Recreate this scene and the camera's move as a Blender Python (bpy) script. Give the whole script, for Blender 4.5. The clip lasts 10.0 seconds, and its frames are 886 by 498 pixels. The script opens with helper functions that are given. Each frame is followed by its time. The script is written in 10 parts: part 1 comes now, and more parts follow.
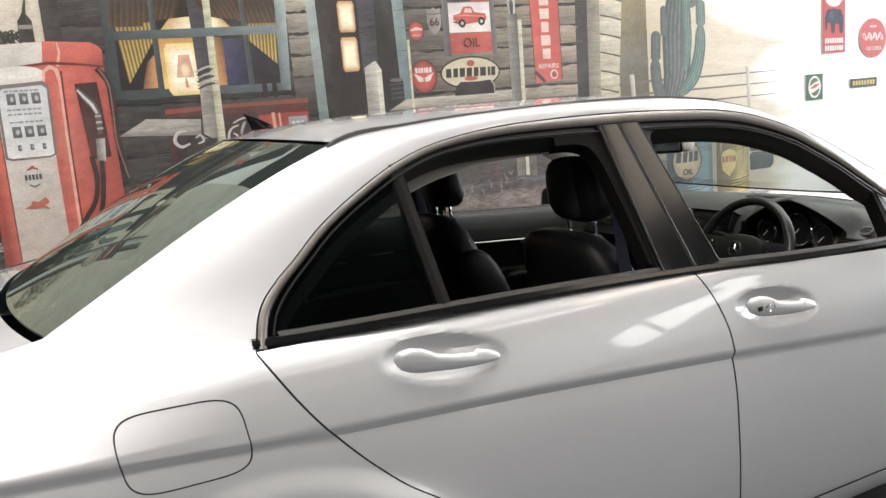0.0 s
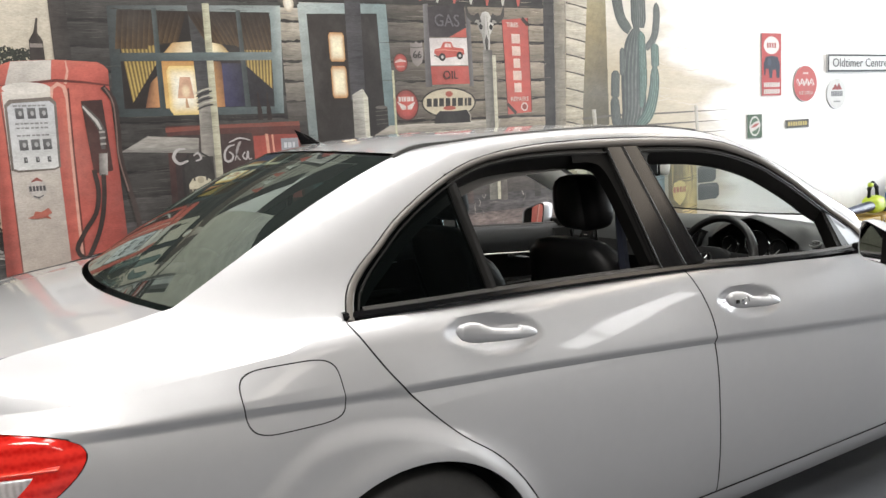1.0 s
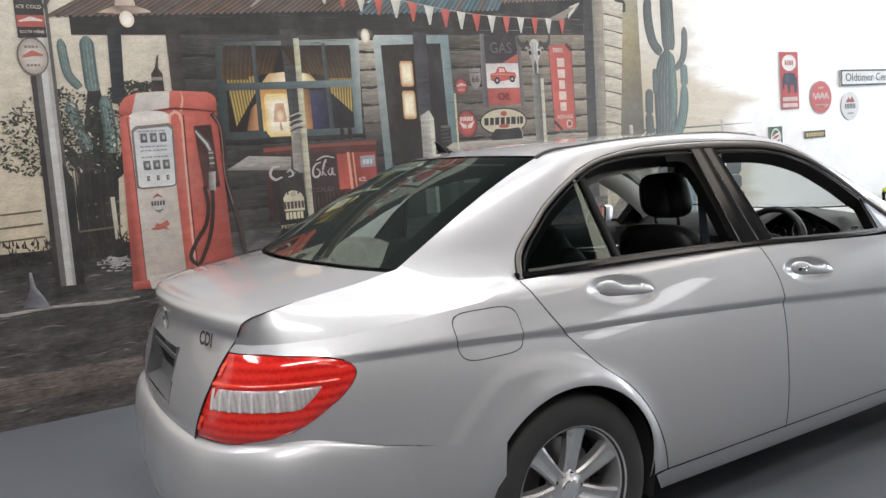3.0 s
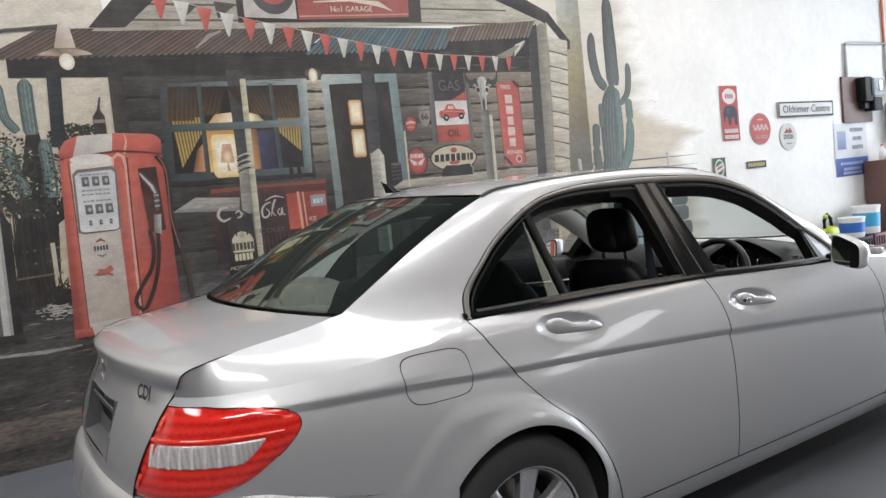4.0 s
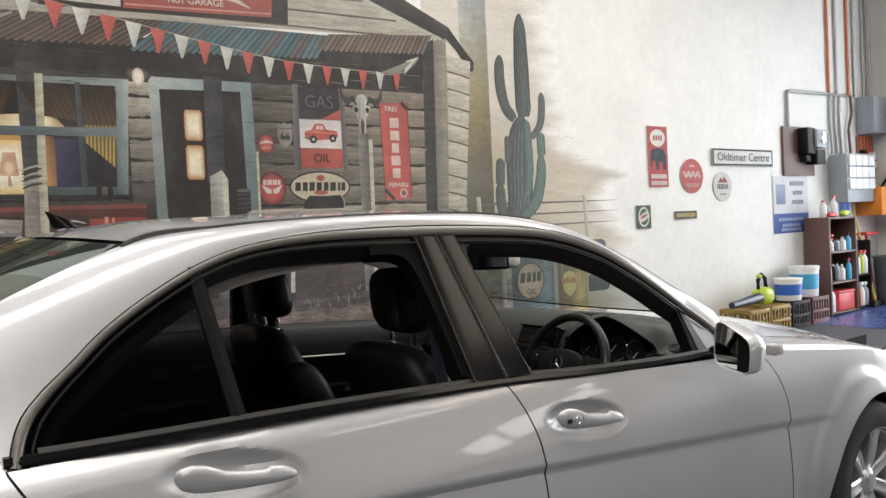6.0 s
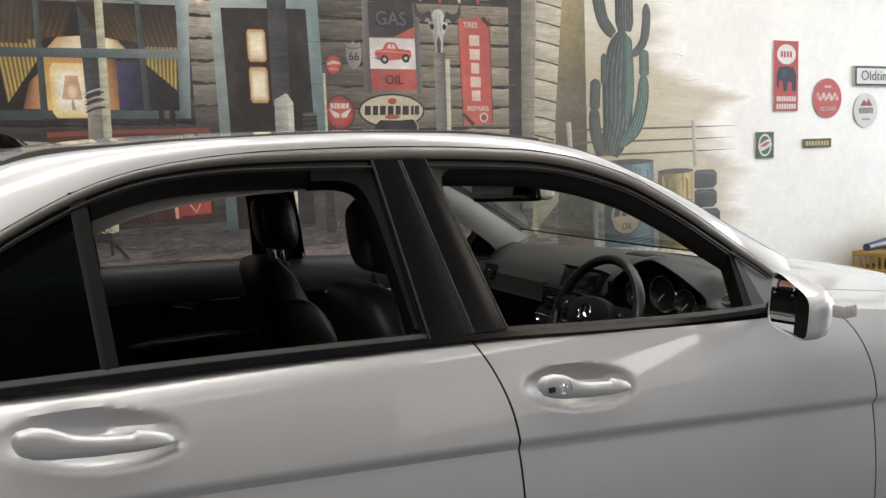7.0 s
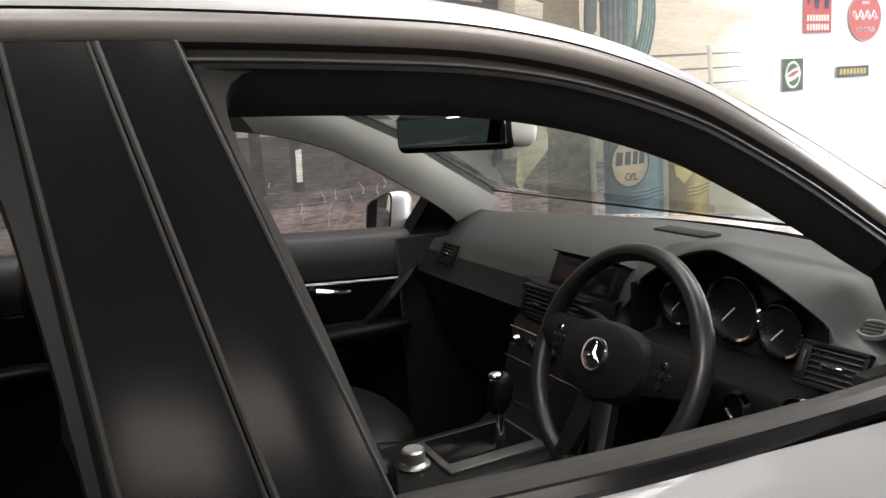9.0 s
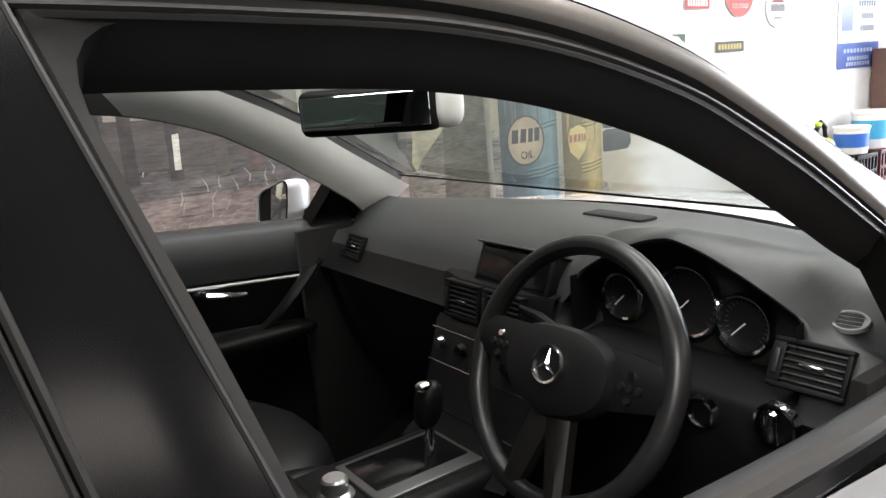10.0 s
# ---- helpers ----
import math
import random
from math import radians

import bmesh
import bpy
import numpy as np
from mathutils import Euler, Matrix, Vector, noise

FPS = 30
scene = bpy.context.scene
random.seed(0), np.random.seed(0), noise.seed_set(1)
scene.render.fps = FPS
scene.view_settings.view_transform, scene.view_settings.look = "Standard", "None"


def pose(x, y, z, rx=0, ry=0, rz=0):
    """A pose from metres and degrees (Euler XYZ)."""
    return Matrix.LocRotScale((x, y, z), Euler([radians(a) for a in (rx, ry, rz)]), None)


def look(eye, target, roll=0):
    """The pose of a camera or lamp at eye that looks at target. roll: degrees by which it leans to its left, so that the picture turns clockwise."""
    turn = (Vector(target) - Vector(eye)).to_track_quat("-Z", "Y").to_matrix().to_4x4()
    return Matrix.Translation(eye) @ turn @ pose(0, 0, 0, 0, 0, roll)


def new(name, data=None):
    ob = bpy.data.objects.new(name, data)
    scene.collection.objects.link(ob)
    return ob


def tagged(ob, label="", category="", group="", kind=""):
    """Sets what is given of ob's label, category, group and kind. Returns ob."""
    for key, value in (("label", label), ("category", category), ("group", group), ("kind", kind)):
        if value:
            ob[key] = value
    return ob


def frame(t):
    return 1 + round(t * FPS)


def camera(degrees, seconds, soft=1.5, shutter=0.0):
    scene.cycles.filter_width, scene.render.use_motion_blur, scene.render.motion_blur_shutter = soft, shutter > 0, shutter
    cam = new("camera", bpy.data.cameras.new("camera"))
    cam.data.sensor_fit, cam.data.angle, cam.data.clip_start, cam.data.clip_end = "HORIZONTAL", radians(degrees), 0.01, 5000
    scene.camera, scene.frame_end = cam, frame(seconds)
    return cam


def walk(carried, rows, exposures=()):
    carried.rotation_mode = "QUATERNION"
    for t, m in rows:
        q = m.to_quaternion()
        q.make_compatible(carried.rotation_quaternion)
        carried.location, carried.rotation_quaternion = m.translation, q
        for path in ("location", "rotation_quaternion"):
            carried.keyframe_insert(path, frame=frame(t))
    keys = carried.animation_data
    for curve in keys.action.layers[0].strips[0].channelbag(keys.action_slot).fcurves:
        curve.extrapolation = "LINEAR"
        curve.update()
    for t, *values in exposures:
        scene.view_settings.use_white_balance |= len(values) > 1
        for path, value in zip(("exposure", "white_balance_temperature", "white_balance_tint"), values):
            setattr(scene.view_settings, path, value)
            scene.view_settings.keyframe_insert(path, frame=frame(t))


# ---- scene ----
cam = camera(61.4, 10.0)
PATH = [
    (0, (-0.336, -2.203, 1.405), (0.485, -0.411, 1.065), -5.2),
    (0.5, (-0.505, -2.26, 1.396), (0.4, -0.505, 1.081), -6.4),
    (1, (-0.725, -2.38, 1.39), (0.246, -0.653, 1.118), -3.6),
    (1.5, (-0.937, -2.388, 1.384), (0.005, -0.638, 1.155), -2.8),
    (2, (-1.201, -2.397, 1.374), (-0.235, -0.649, 1.256), -8.1),
    (2.5, (-1.349, -2.516, 1.354), (-0.352, -0.787, 1.211), -4.5),
    (2.7, (-1.386, -2.609, 1.357), (-0.418, -0.872, 1.145), -4.7),
    (3.8, (-1.407, -2.714, 1.372), (-0.415, -0.988, 1.182), -6.0),
    (4, (-1.356, -2.67, 1.378), (-0.282, -0.988, 1.245), -6.0),
    (4.5, (-1.173, -2.523, 1.363), (0.146, -1.028, 1.197), -7.4),
    (5, (-0.855, -2.444, 1.366), (0.359, -0.857, 1.287), -4.5),
    (5.5, (-0.537, -2.368, 1.367), (0.654, -0.766, 1.252), -3.8),
    (5.7, (-0.406, -2.312, 1.376), (0.789, -0.709, 1.345), -3.5),
    (6.8, (0.205, -2.153, 1.342), (1.139, -0.397, 1.13), -2.0),
    (7, (0.284, -2.147, 1.339), (1.135, -0.35, 1.116), -2.4),
    (7.5, (0.451, -1.99, 1.335), (1.291, -0.185, 1.151), -5.9),
    (8, (0.623, -1.765, 1.314), (1.488, 0.012, 1.004), -2.8),
    (8.5, (0.777, -1.525, 1.296), (1.51, 0.31, 0.984), -3.5),
    (9, (0.87, -1.303, 1.281), (1.725, 0.471, 0.929), -4.0),
    (9.5, (0.901, -1.127, 1.279), (1.997, 0.506, 0.916), -5.7),
    (10, (0.911, -1.11, 1.28), (2.014, 0.503, 0.853), -4.7),
]
EXPOSURES = [(0.0, 0.6, 6450, 10), (1.0, 0.42, 6420, 10), (2.0, 0.32, 6400, 10), (2.5, 0.26, 6200, 11), (4.0, 0.0, 6200, 11), (4.5, -0.03, 6200, 11), (5.0, -0.13, 6550, 11), (5.5, -0.12, 6550, 11), (7.0, 0.03, 6500, 10), (8.0, 0.20, 6500, 10), (8.5, 0.4, 6500, 11), (9.0, 0.70, 6500, 12), (10.0, 0.93, 6400, 12)]
walk(cam, [(t, look(eye, target, roll)) for t, eye, target, roll in PATH], EXPOSURES)

# ---------------------------------------------------------------- light
world = bpy.data.worlds.new("sky")
scene.world = world
world.use_nodes = True
wn = world.node_tree
sky = wn.nodes.new("ShaderNodeTexSky")
sky.sky_type, sky.sun_disc = "NISHITA", False
sky.sun_elevation, sky.sun_rotation = radians(52), radians(70)
wn.links.new(sky.outputs[0], wn.nodes["Background"].inputs[0])
wn.nodes["Background"].inputs[1].default_value = 0.15
sun = new("sun", bpy.data.lights.new("sun", "SUN"))
sun.data.energy, sun.data.angle, sun.data.color = 4.0, radians(0.6), (1.0, 0.95, 0.88)
sun.matrix_world = look((30, 8, 38), (0, 0, 0))
scene.view_settings.exposure = 0.0


def area(name, m, sx, sy, energy, color=(1, 1, 1)):
    lamp = bpy.data.lights.new(name, "AREA")
    lamp.shape, lamp.size, lamp.size_y, lamp.energy, lamp.color = "RECTANGLE", sx, sy, energy, color
    ob = new(name, lamp)
    ob.matrix_world = m
    return ob


WINDOW_ROLL = 31
# daylight through the big door in the end wall
area("door_daylight", look((10.9, -1.0, 2.2), (0, -1.0, 1.6)), 5.0, 4.0, 310, (0.88, 0.95, 1.0))
# tilted strips for an unseen window behind the camera, known by its reflection
for wx, wz, length, power in ((8.62, 2.62, 2.9, 36), (6.92, 1.60, 0.75, 9)):
    area("south_light", look((wx, -8.95, wz), (wx, 0, wz), WINDOW_ROLL), length, 0.75, power, (1.0, 0.98, 0.95))
# broad fill added to brighten the front door; the wall there is closed
area("south_light", look((6.5, -9.02, 1.7), (6.5, 0, 1.7)), 5.4, 2.4, 36, (1.0, 0.97, 0.92))
# unseen ceiling lights without fittings: a row over the cars and a far one
area("overhead_light", look((5.9, -4.2, 5.3), (5.6, -3.6, 0)), 3.0, 2.2, 75, (1.0, 0.86, 0.70))
for fx, fy, front, wall, far in ((-3.8, -4.6, 330, 200, 45), (0.4, -2.1, 108, 108, 20), (4.6, -0.9, 140, 90, 42)):
    area("overhead_light", look((fx, fy, 5.3), (fx, fy, 0)), 3.4, 1.2, front, (1.0, 0.955, 0.89))
    # row near the wall, added only to brighten the mural and boot lid
    area("overhead_light", look((fx - 0.6, 0.9, 5.7), (fx - 0.6, 0.9, 0)), 3.2, 1.4, wall, (1.0, 0.97, 0.93))
    area("overhead_light", look((fx + 1.0, -8.2, 5.3), (fx + 1.0, -5.0, 0)), 2.4, 1.0, far, (1.0, 0.92, 0.82))

# ---------------------------------------------------------------- materials
def ramp(nt, fac, stops):
    r = nt.nodes.new("ShaderNodeValToRGB")
    while len(r.color_ramp.elements) < len(stops):
        r.color_ramp.elements.new(0.5)
    for e, (p, c) in zip(r.color_ramp.elements, stops):
        e.position, e.color = p, (*c, 1)
    nt.links.new(fac, r.inputs[0])
    return r.outputs[0]


def coords(nt, scale=(1, 1, 1)):
    tc, mp = nt.nodes.new("ShaderNodeTexCoord"), nt.nodes.new("ShaderNodeMapping")
    mp.inputs["Scale"].default_value = scale
    nt.links.new(tc.outputs["Object"], mp.inputs[0])
    return mp.outputs[0]


def noise_tex(nt, vec, scale, detail=4, rough=0.55):
    n = nt.nodes.new("ShaderNodeTexNoise")
    n.inputs["Scale"].default_value, n.inputs["Detail"].default_value, n.inputs["Roughness"].default_value = scale, detail, rough
    nt.links.new(vec, n.inputs["Vector"])
    return n.outputs[0]


def mat(name, color, rough=0.5, metal=0.0, vary=0.12, scale=6.0, bump=0.0, bscale=60.0, rvary=0.1, coat=0.0, coat_rough=0.03, stretch=(1, 1, 1), spec=0.5, bdist=0.002):
    """A surface with two scales of colour change, uneven gloss and fine relief."""
    m = bpy.data.materials.new(name)
    m.use_nodes = True
    nt = m.node_tree
    b = nt.nodes["Principled BSDF"]
    b.inputs["Metallic"].default_value, b.inputs["Specular IOR Level"].default_value = metal, spec
    b.inputs["Coat Weight"].default_value, b.inputs["Coat Roughness"].default_value = coat, coat_rough
    v = coords(nt, stretch)
    big, fine = noise_tex(nt, v, scale, 5), noise_tex(nt, v, scale * 9, 3)
    mix = nt.nodes.new("ShaderNodeMath")
    mix.operation = "MULTIPLY_ADD"
    mix.inputs[1].default_value = 0.6
    half = nt.nodes.new("ShaderNodeMath")
    half.operation = "MULTIPLY"
    half.inputs[1].default_value = 0.4
    nt.links.new(fine, half.inputs[0])
    nt.links.new(big, mix.inputs[0])
    nt.links.new(half.outputs[0], mix.inputs[2])
    lo, hi = [max(0, c * (1 - vary)) for c in color], [min(1, c * (1 + vary)) for c in color]
    nt.links.new(ramp(nt, mix.outputs[0], ((0.3, lo), (0.7, hi))), b.inputs["Base Color"])
    mr = nt.nodes.new("ShaderNodeMapRange")
    mr.inputs[3].default_value, mr.inputs[4].default_value = max(0.02, rough * (1 - rvary)), min(1, rough * (1 + rvary))
    nt.links.new(mix.outputs[0], mr.inputs[0])
    nt.links.new(mr.outputs[0], b.inputs["Roughness"])
    if bump:
        bp = nt.nodes.new("ShaderNodeBump")
        bp.inputs["Strength"].default_value, bp.inputs["Distance"].default_value = bump, bdist
        nt.links.new(noise_tex(nt, v, bscale, 3), bp.inputs["Height"])
        nt.links.new(bp.outputs[0], b.inputs["Normal"])
    return m


def glass(name, tint, base=0.08, rough=0.0):
    """Thin pane: lets light straight through, tinted, and mirrors a little."""
    m = bpy.data.materials.new(name)
    m.use_nodes = True
    nt = m.node_tree
    out = nt.nodes["Material Output"]
    nt.nodes.remove(nt.nodes["Principled BSDF"])
    tr, gl, mx, fr = (nt.nodes.new(k) for k in ("ShaderNodeBsdfTransparent", "ShaderNodeBsdfGlossy", "ShaderNodeMixShader", "ShaderNodeLayerWeight"))
    tr.inputs[0].default_value = (*tint, 1)
    gl.inputs["Color"].default_value = (0.86, 1.0, 0.95, 1)
    gl.inputs["Roughness"].default_value = rough
    pw, ma = nt.nodes.new("ShaderNodeMath"), nt.nodes.new("ShaderNodeMath")
    pw.operation, ma.operation = "POWER", "MULTIPLY_ADD"
    pw.inputs[1].default_value, ma.inputs[1].default_value, ma.inputs[2].default_value = 3.2, 0.92 - base, base
    fr.inputs[0].default_value = 0.5
    nt.links.new(fr.outputs["Facing"], pw.inputs[0])
    nt.links.new(pw.outputs[0], ma.inputs[0])
    nt.links.new(ma.outputs[0], mx.inputs[0])
    nt.links.new(tr.outputs[0], mx.inputs[1])
    nt.links.new(gl.outputs[0], mx.inputs[2])
    nt.links.new(mx.outputs[0], out.inputs[0])
    return m


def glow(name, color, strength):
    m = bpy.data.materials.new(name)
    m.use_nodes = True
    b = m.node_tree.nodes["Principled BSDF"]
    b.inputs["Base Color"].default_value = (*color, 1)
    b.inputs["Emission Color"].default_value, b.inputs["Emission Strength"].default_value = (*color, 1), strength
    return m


def car_paint(name, color):
    """Metallic lacquer: fine flake under a clear coat, with faint dust."""
    m = mat(name, color, rough=0.48, metal=0.55, vary=0.03, scale=3.0, rvary=0.1, coat=1.0, coat_rough=0.04)
    nt = m.node_tree
    b = nt.nodes["Principled BSDF"]
    vor = nt.nodes.new("ShaderNodeTexVoronoi")
    vor.inputs["Scale"].default_value = 1800
    nt.links.new(coords(nt), vor.inputs["Vector"])
    bp = nt.nodes.new("ShaderNodeBump")
    bp.inputs["Strength"].default_value, bp.inputs["Distance"].default_value = 0.03, 0.0003
    nt.links.new(vor.outputs["Distance"], bp.inputs["Height"])
    nt.links.new(bp.outputs[0], b.inputs["Normal"])
    return m


def paint_mat(name, rough=0.42, wash=0.18, scale=9.0, stretch=(1, 1, 2.2), spec=0.4, bloom_most=0.22):
    """Mural paint: colour carried by each painted shape, broken up by brush and weathering."""
    m = bpy.data.materials.new(name)
    m.use_nodes = True
    nt = m.node_tree
    b = nt.nodes["Principled BSDF"]
    at = nt.nodes.new("ShaderNodeAttribute")
    at.attribute_name = "paint"
    v = coords(nt, stretch)
    n1, n2 = noise_tex(nt, v, scale, 6, 0.65), noise_tex(nt, v, scale * 7, 4, 0.6)
    add = nt.nodes.new("ShaderNodeMath")
    add.operation = "ADD"
    nt.links.new(n1, add.inputs[0])
    nt.links.new(n2, add.inputs[1])
    mr = nt.nodes.new("ShaderNodeMapRange")
    mr.inputs[1].default_value, mr.inputs[2].default_value = 0.6, 1.4
    mr.inputs[3].default_value, mr.inputs[4].default_value = 1 - wash * 1.6, 1 + wash * 1.6
    nt.links.new(add.outputs[0], mr.inputs[0])
    mul = nt.nodes.new("ShaderNodeVectorMath")
    mul.operation = "SCALE"
    nt.links.new(at.outputs["Color"], mul.inputs[0])
    nt.links.new(mr.outputs[0], mul.inputs["Scale"])
    # weathering: grey bloom in patches, fine grain of the plaster
    bloom = nt.nodes.new("ShaderNodeMix")
    bloom.data_type = "RGBA"
    bloom.inputs[7].default_value = (0.17, 0.16, 0.15, 1)
    patch = nt.nodes.new("ShaderNodeMapRange")
    patch.inputs[1].default_value, patch.inputs[2].default_value, patch.inputs[3].default_value, patch.inputs[4].default_value = 0.45, 0.75, 0.0, bloom_most
    nt.links.new(noise_tex(nt, coords(nt, (1, 1, 0.7)), 3.0, 8, 0.7), patch.inputs[0])
    nt.links.new(patch.outputs[0], bloom.inputs[0])
    nt.links.new(mul.outputs[0], bloom.inputs[6])
    nt.links.new(bloom.outputs[2], b.inputs["Base Color"])
    bp = nt.nodes.new("ShaderNodeBump")
    bp.inputs["Strength"].default_value, bp.inputs["Distance"].default_value = 0.25, 0.003
    nt.links.new(noise_tex(nt, coords(nt), 55.0, 4), bp.inputs["Height"])
    nt.links.new(bp.outputs[0], b.inputs["Normal"])
    b.inputs["Roughness"].default_value, b.inputs["Specular IOR Level"].default_value = rough, spec
    return m


SILVER = car_paint("silver_lacquer", (0.45, 0.453, 0.465))
BLACK_GLOSS = mat("gloss_black_trim", (0.005, 0.005, 0.0055), rough=0.15, vary=0.2, scale=12, spec=0.26)
RUBBER = mat("black_rubber", (0.018, 0.018, 0.018), rough=0.55, vary=0.25, scale=14, bump=0.15, bscale=180)
TYRE = mat("tyre_rubber", (0.022, 0.022, 0.022), rough=0.75, vary=0.3, scale=10, bump=0.3, bscale=120)
DARK_PLASTIC = mat("dark_grained_plastic", (0.008, 0.008, 0.0085), rough=0.5, spec=0.17, vary=0.12, scale=9, bump=0.25, bscale=420, bdist=0.0006)
GREY_PLASTIC = mat("charcoal_soft_plastic", (0.036, 0.0375, 0.0385), rough=0.45, vary=0.1, scale=7, bump=0.3, bscale=420, bdist=0.0006)
LEATHER = mat("black_leather", (0.006, 0.006, 0.0065), spec=0.20, rough=0.45, vary=0.2, scale=11, bump=0.35, bscale=260, bdist=0.0008)
HEADLINER = mat("grey_headliner_cloth", (0.34, 0.33, 0.315), rough=0.9, vary=0.08, scale=30, bump=0.3, bscale=500)
PILLAR_TRIM = mat("pale_grey_trim", (0.74, 0.73, 0.70), rough=0.6, vary=0.05, scale=14, bump=0.2, bscale=400, bdist=0.0005)
CHROME = mat("chrome", (0.82, 0.83, 0.84), rough=0.09, metal=1.0, vary=0.04, scale=20)
ALLOY = mat("silver_alloy", (0.58, 0.58, 0.59), rough=0.28, metal=0.8, vary=0.06, scale=14, coat=0.4)
GAP = mat("panel_gap", (0.006, 0.006, 0.006), rough=0.8, vary=0.3, scale=20)
CARPET = mat("black_carpet", (0.006, 0.006, 0.006), rough=0.95, vary=0.3, scale=40, bump=0.5, bscale=300)


def lens_mat(name, dark, light, axis, scale, rough=0.12):
    """Moulded lamp lens: fine ribs and facets under a glossy skin."""
    m = mat(name, light, rough=rough, vary=0.2, scale=30, coat=0.8, coat_rough=0.02)
    nt = m.node_tree
    b = nt.nodes["Principled BSDF"]
    wave = nt.nodes.new("ShaderNodeTexWave")
    wave.bands_direction = axis
    wave.inputs["Scale"].default_value, wave.inputs["Distortion"].default_value = scale, 0.8
    wave.inputs["Detail"].default_value, wave.inputs["Detail Scale"].default_value = 3.0, 2.0
    v = coords(nt)
    nt.links.new(v, wave.inputs["Vector"])
    vor = nt.nodes.new("ShaderNodeTexVoronoi")
    vor.inputs["Scale"].default_value = 110
    nt.links.new(v, vor.inputs["Vector"])
    mul = nt.nodes.new("ShaderNodeMath")
    mul.operation = "MULTIPLY_ADD"
    mul.inputs[1].default_value = 0.55
    nt.links.new(wave.outputs["Fac"], mul.inputs[0])
    soft = nt.nodes.new("ShaderNodeMath")
    soft.operation = "MULTIPLY"
    soft.inputs[1].default_value = 0.45
    nt.links.new(vor.outputs["Distance"], soft.inputs[0])
    nt.links.new(soft.outputs[0], mul.inputs[2])
    nt.links.new(ramp(nt, mul.outputs[0], ((0.10, dark), (0.40, mixed3(dark, light, 0.5)), (0.75, light))), b.inputs["Base Color"])
    bp = nt.nodes.new("ShaderNodeBump")
    bp.inputs["Strength"].default_value, bp.inputs["Distance"].default_value = 0.1, 0.003
    nt.links.new(wave.outputs["Fac"], bp.inputs["Height"])
    nt.links.new(bp.outputs[0], b.inputs["Normal"])
    return m


def mixed3(a, b, t):
    return tuple(p + (q - p) * t for p, q in zip(a, b))


RED_LENS = lens_mat("red_lamp_lens", (0.44, 0.008, 0.006), (0.70, 0.030, 0.020), "Z", 12.0)
CLEAR_LENS = lens_mat("clear_lamp_lens", (0.30, 0.28, 0.28), (0.42, 0.395, 0.395), "X", 26.0, 0.16)
RED_BRIGHT = lens_mat("bright_red_prism", (0.58, 0.020, 0.010), (0.82, 0.060, 0.028), "Z", 22.0, 0.10)
CLEAR_RIB = mat("clear_lens_rib", (0.52, 0.50, 0.50), rough=0.14, vary=0.3, scale=60, coat=0.8, coat_rough=0.02)
TINTED = glass("tinted_glass", (0.21, 0.30, 0.275), 0.07)
DARK_TINTED = glass("dark_tinted_glass", (0.16, 0.19, 0.19), 0.035)
CLEAR = glass("clear_glass", (0.86, 0.90, 0.88))
MIRROR = mat("mirror_glass", (0.85, 0.87, 0.88), rough=0.02, metal=1.0, vary=0.02)
LEDGE_PLASTIC = mat("dark_ledge_plastic", (0.028, 0.029, 0.031), rough=0.5, spec=0.35, vary=0.12, scale=8, bump=0.25, bscale=420, bdist=0.0006)
WHITE_WALL = mat("white_painted_brick", (0.69, 0.677, 0.65), rough=0.6, vary=0.09, scale=1.6, bump=0.3, bscale=30, bdist=0.004)
DARK_WALL = mat("dark_grey_wall_sheet", (0.085, 0.078, 0.072), rough=0.75, vary=0.15, scale=2)
BLACK_SHEET = mat("black_surround_sheet", (0.035, 0.034, 0.033), rough=0.7, vary=0.15, scale=2)
GREY_WALL = mat("pale_grey_painted_wall", (0.68, 0.68, 0.665), rough=0.7, vary=0.08, scale=2, bump=0.25, bscale=40, bdist=0.004)
CEILING = mat("grey_ceiling_sheet", (0.14, 0.14, 0.14), rough=0.7, vary=0.06, scale=1.5)
CONCRETE = mat("grey_sealed_concrete", (0.088, 0.095, 0.107), rough=0.42, spec=0.42, vary=0.2, scale=1.7, bump=0.12, bscale=45, bdist=0.002, rvary=0.3)
BLUE_FLOOR = mat("blue_floor_paint", (0.06, 0.10, 0.28), rough=0.28, vary=0.18, scale=1.9, bump=0.1, bscale=45, bdist=0.002, rvary=0.3)


def painted_brick(m):
    """Faint courses of brick under thick paint."""
    nt = m.node_tree
    sep, com, br = (nt.nodes.new(k) for k in ("ShaderNodeSeparateXYZ", "ShaderNodeCombineXYZ", "ShaderNodeTexBrick"))
    tc = nt.nodes.new("ShaderNodeTexCoord")
    nt.links.new(tc.outputs["Object"], sep.inputs[0])
    nt.links.new(sep.outputs[0], com.inputs[0])
    nt.links.new(sep.outputs[2], com.inputs[1])
    nt.links.new(com.outputs[0], br.inputs["Vector"])
    for key, value in (("Scale", 1.0), ("Mortar Size", 0.006), ("Mortar Smooth", 0.6), ("Brick Width", 0.23), ("Row Height", 0.086)):
        br.inputs[key].default_value = value
    bp = nt.nodes.new("ShaderNodeBump")
    bp.invert = True
    bp.inputs["Strength"].default_value, bp.inputs["Distance"].default_value = 0.13, 0.004
    nt.links.new(br.outputs["Fac"], bp.inputs["Height"])
    b = nt.nodes["Principled BSDF"]
    if b.inputs["Normal"].links:
        nt.links.new(b.inputs["Normal"].links[0].from_socket, bp.inputs["Normal"])
    nt.links.new(bp.outputs[0], b.inputs["Normal"])


painted_brick(WHITE_WALL)
MURAL = paint_mat("mural_paint")
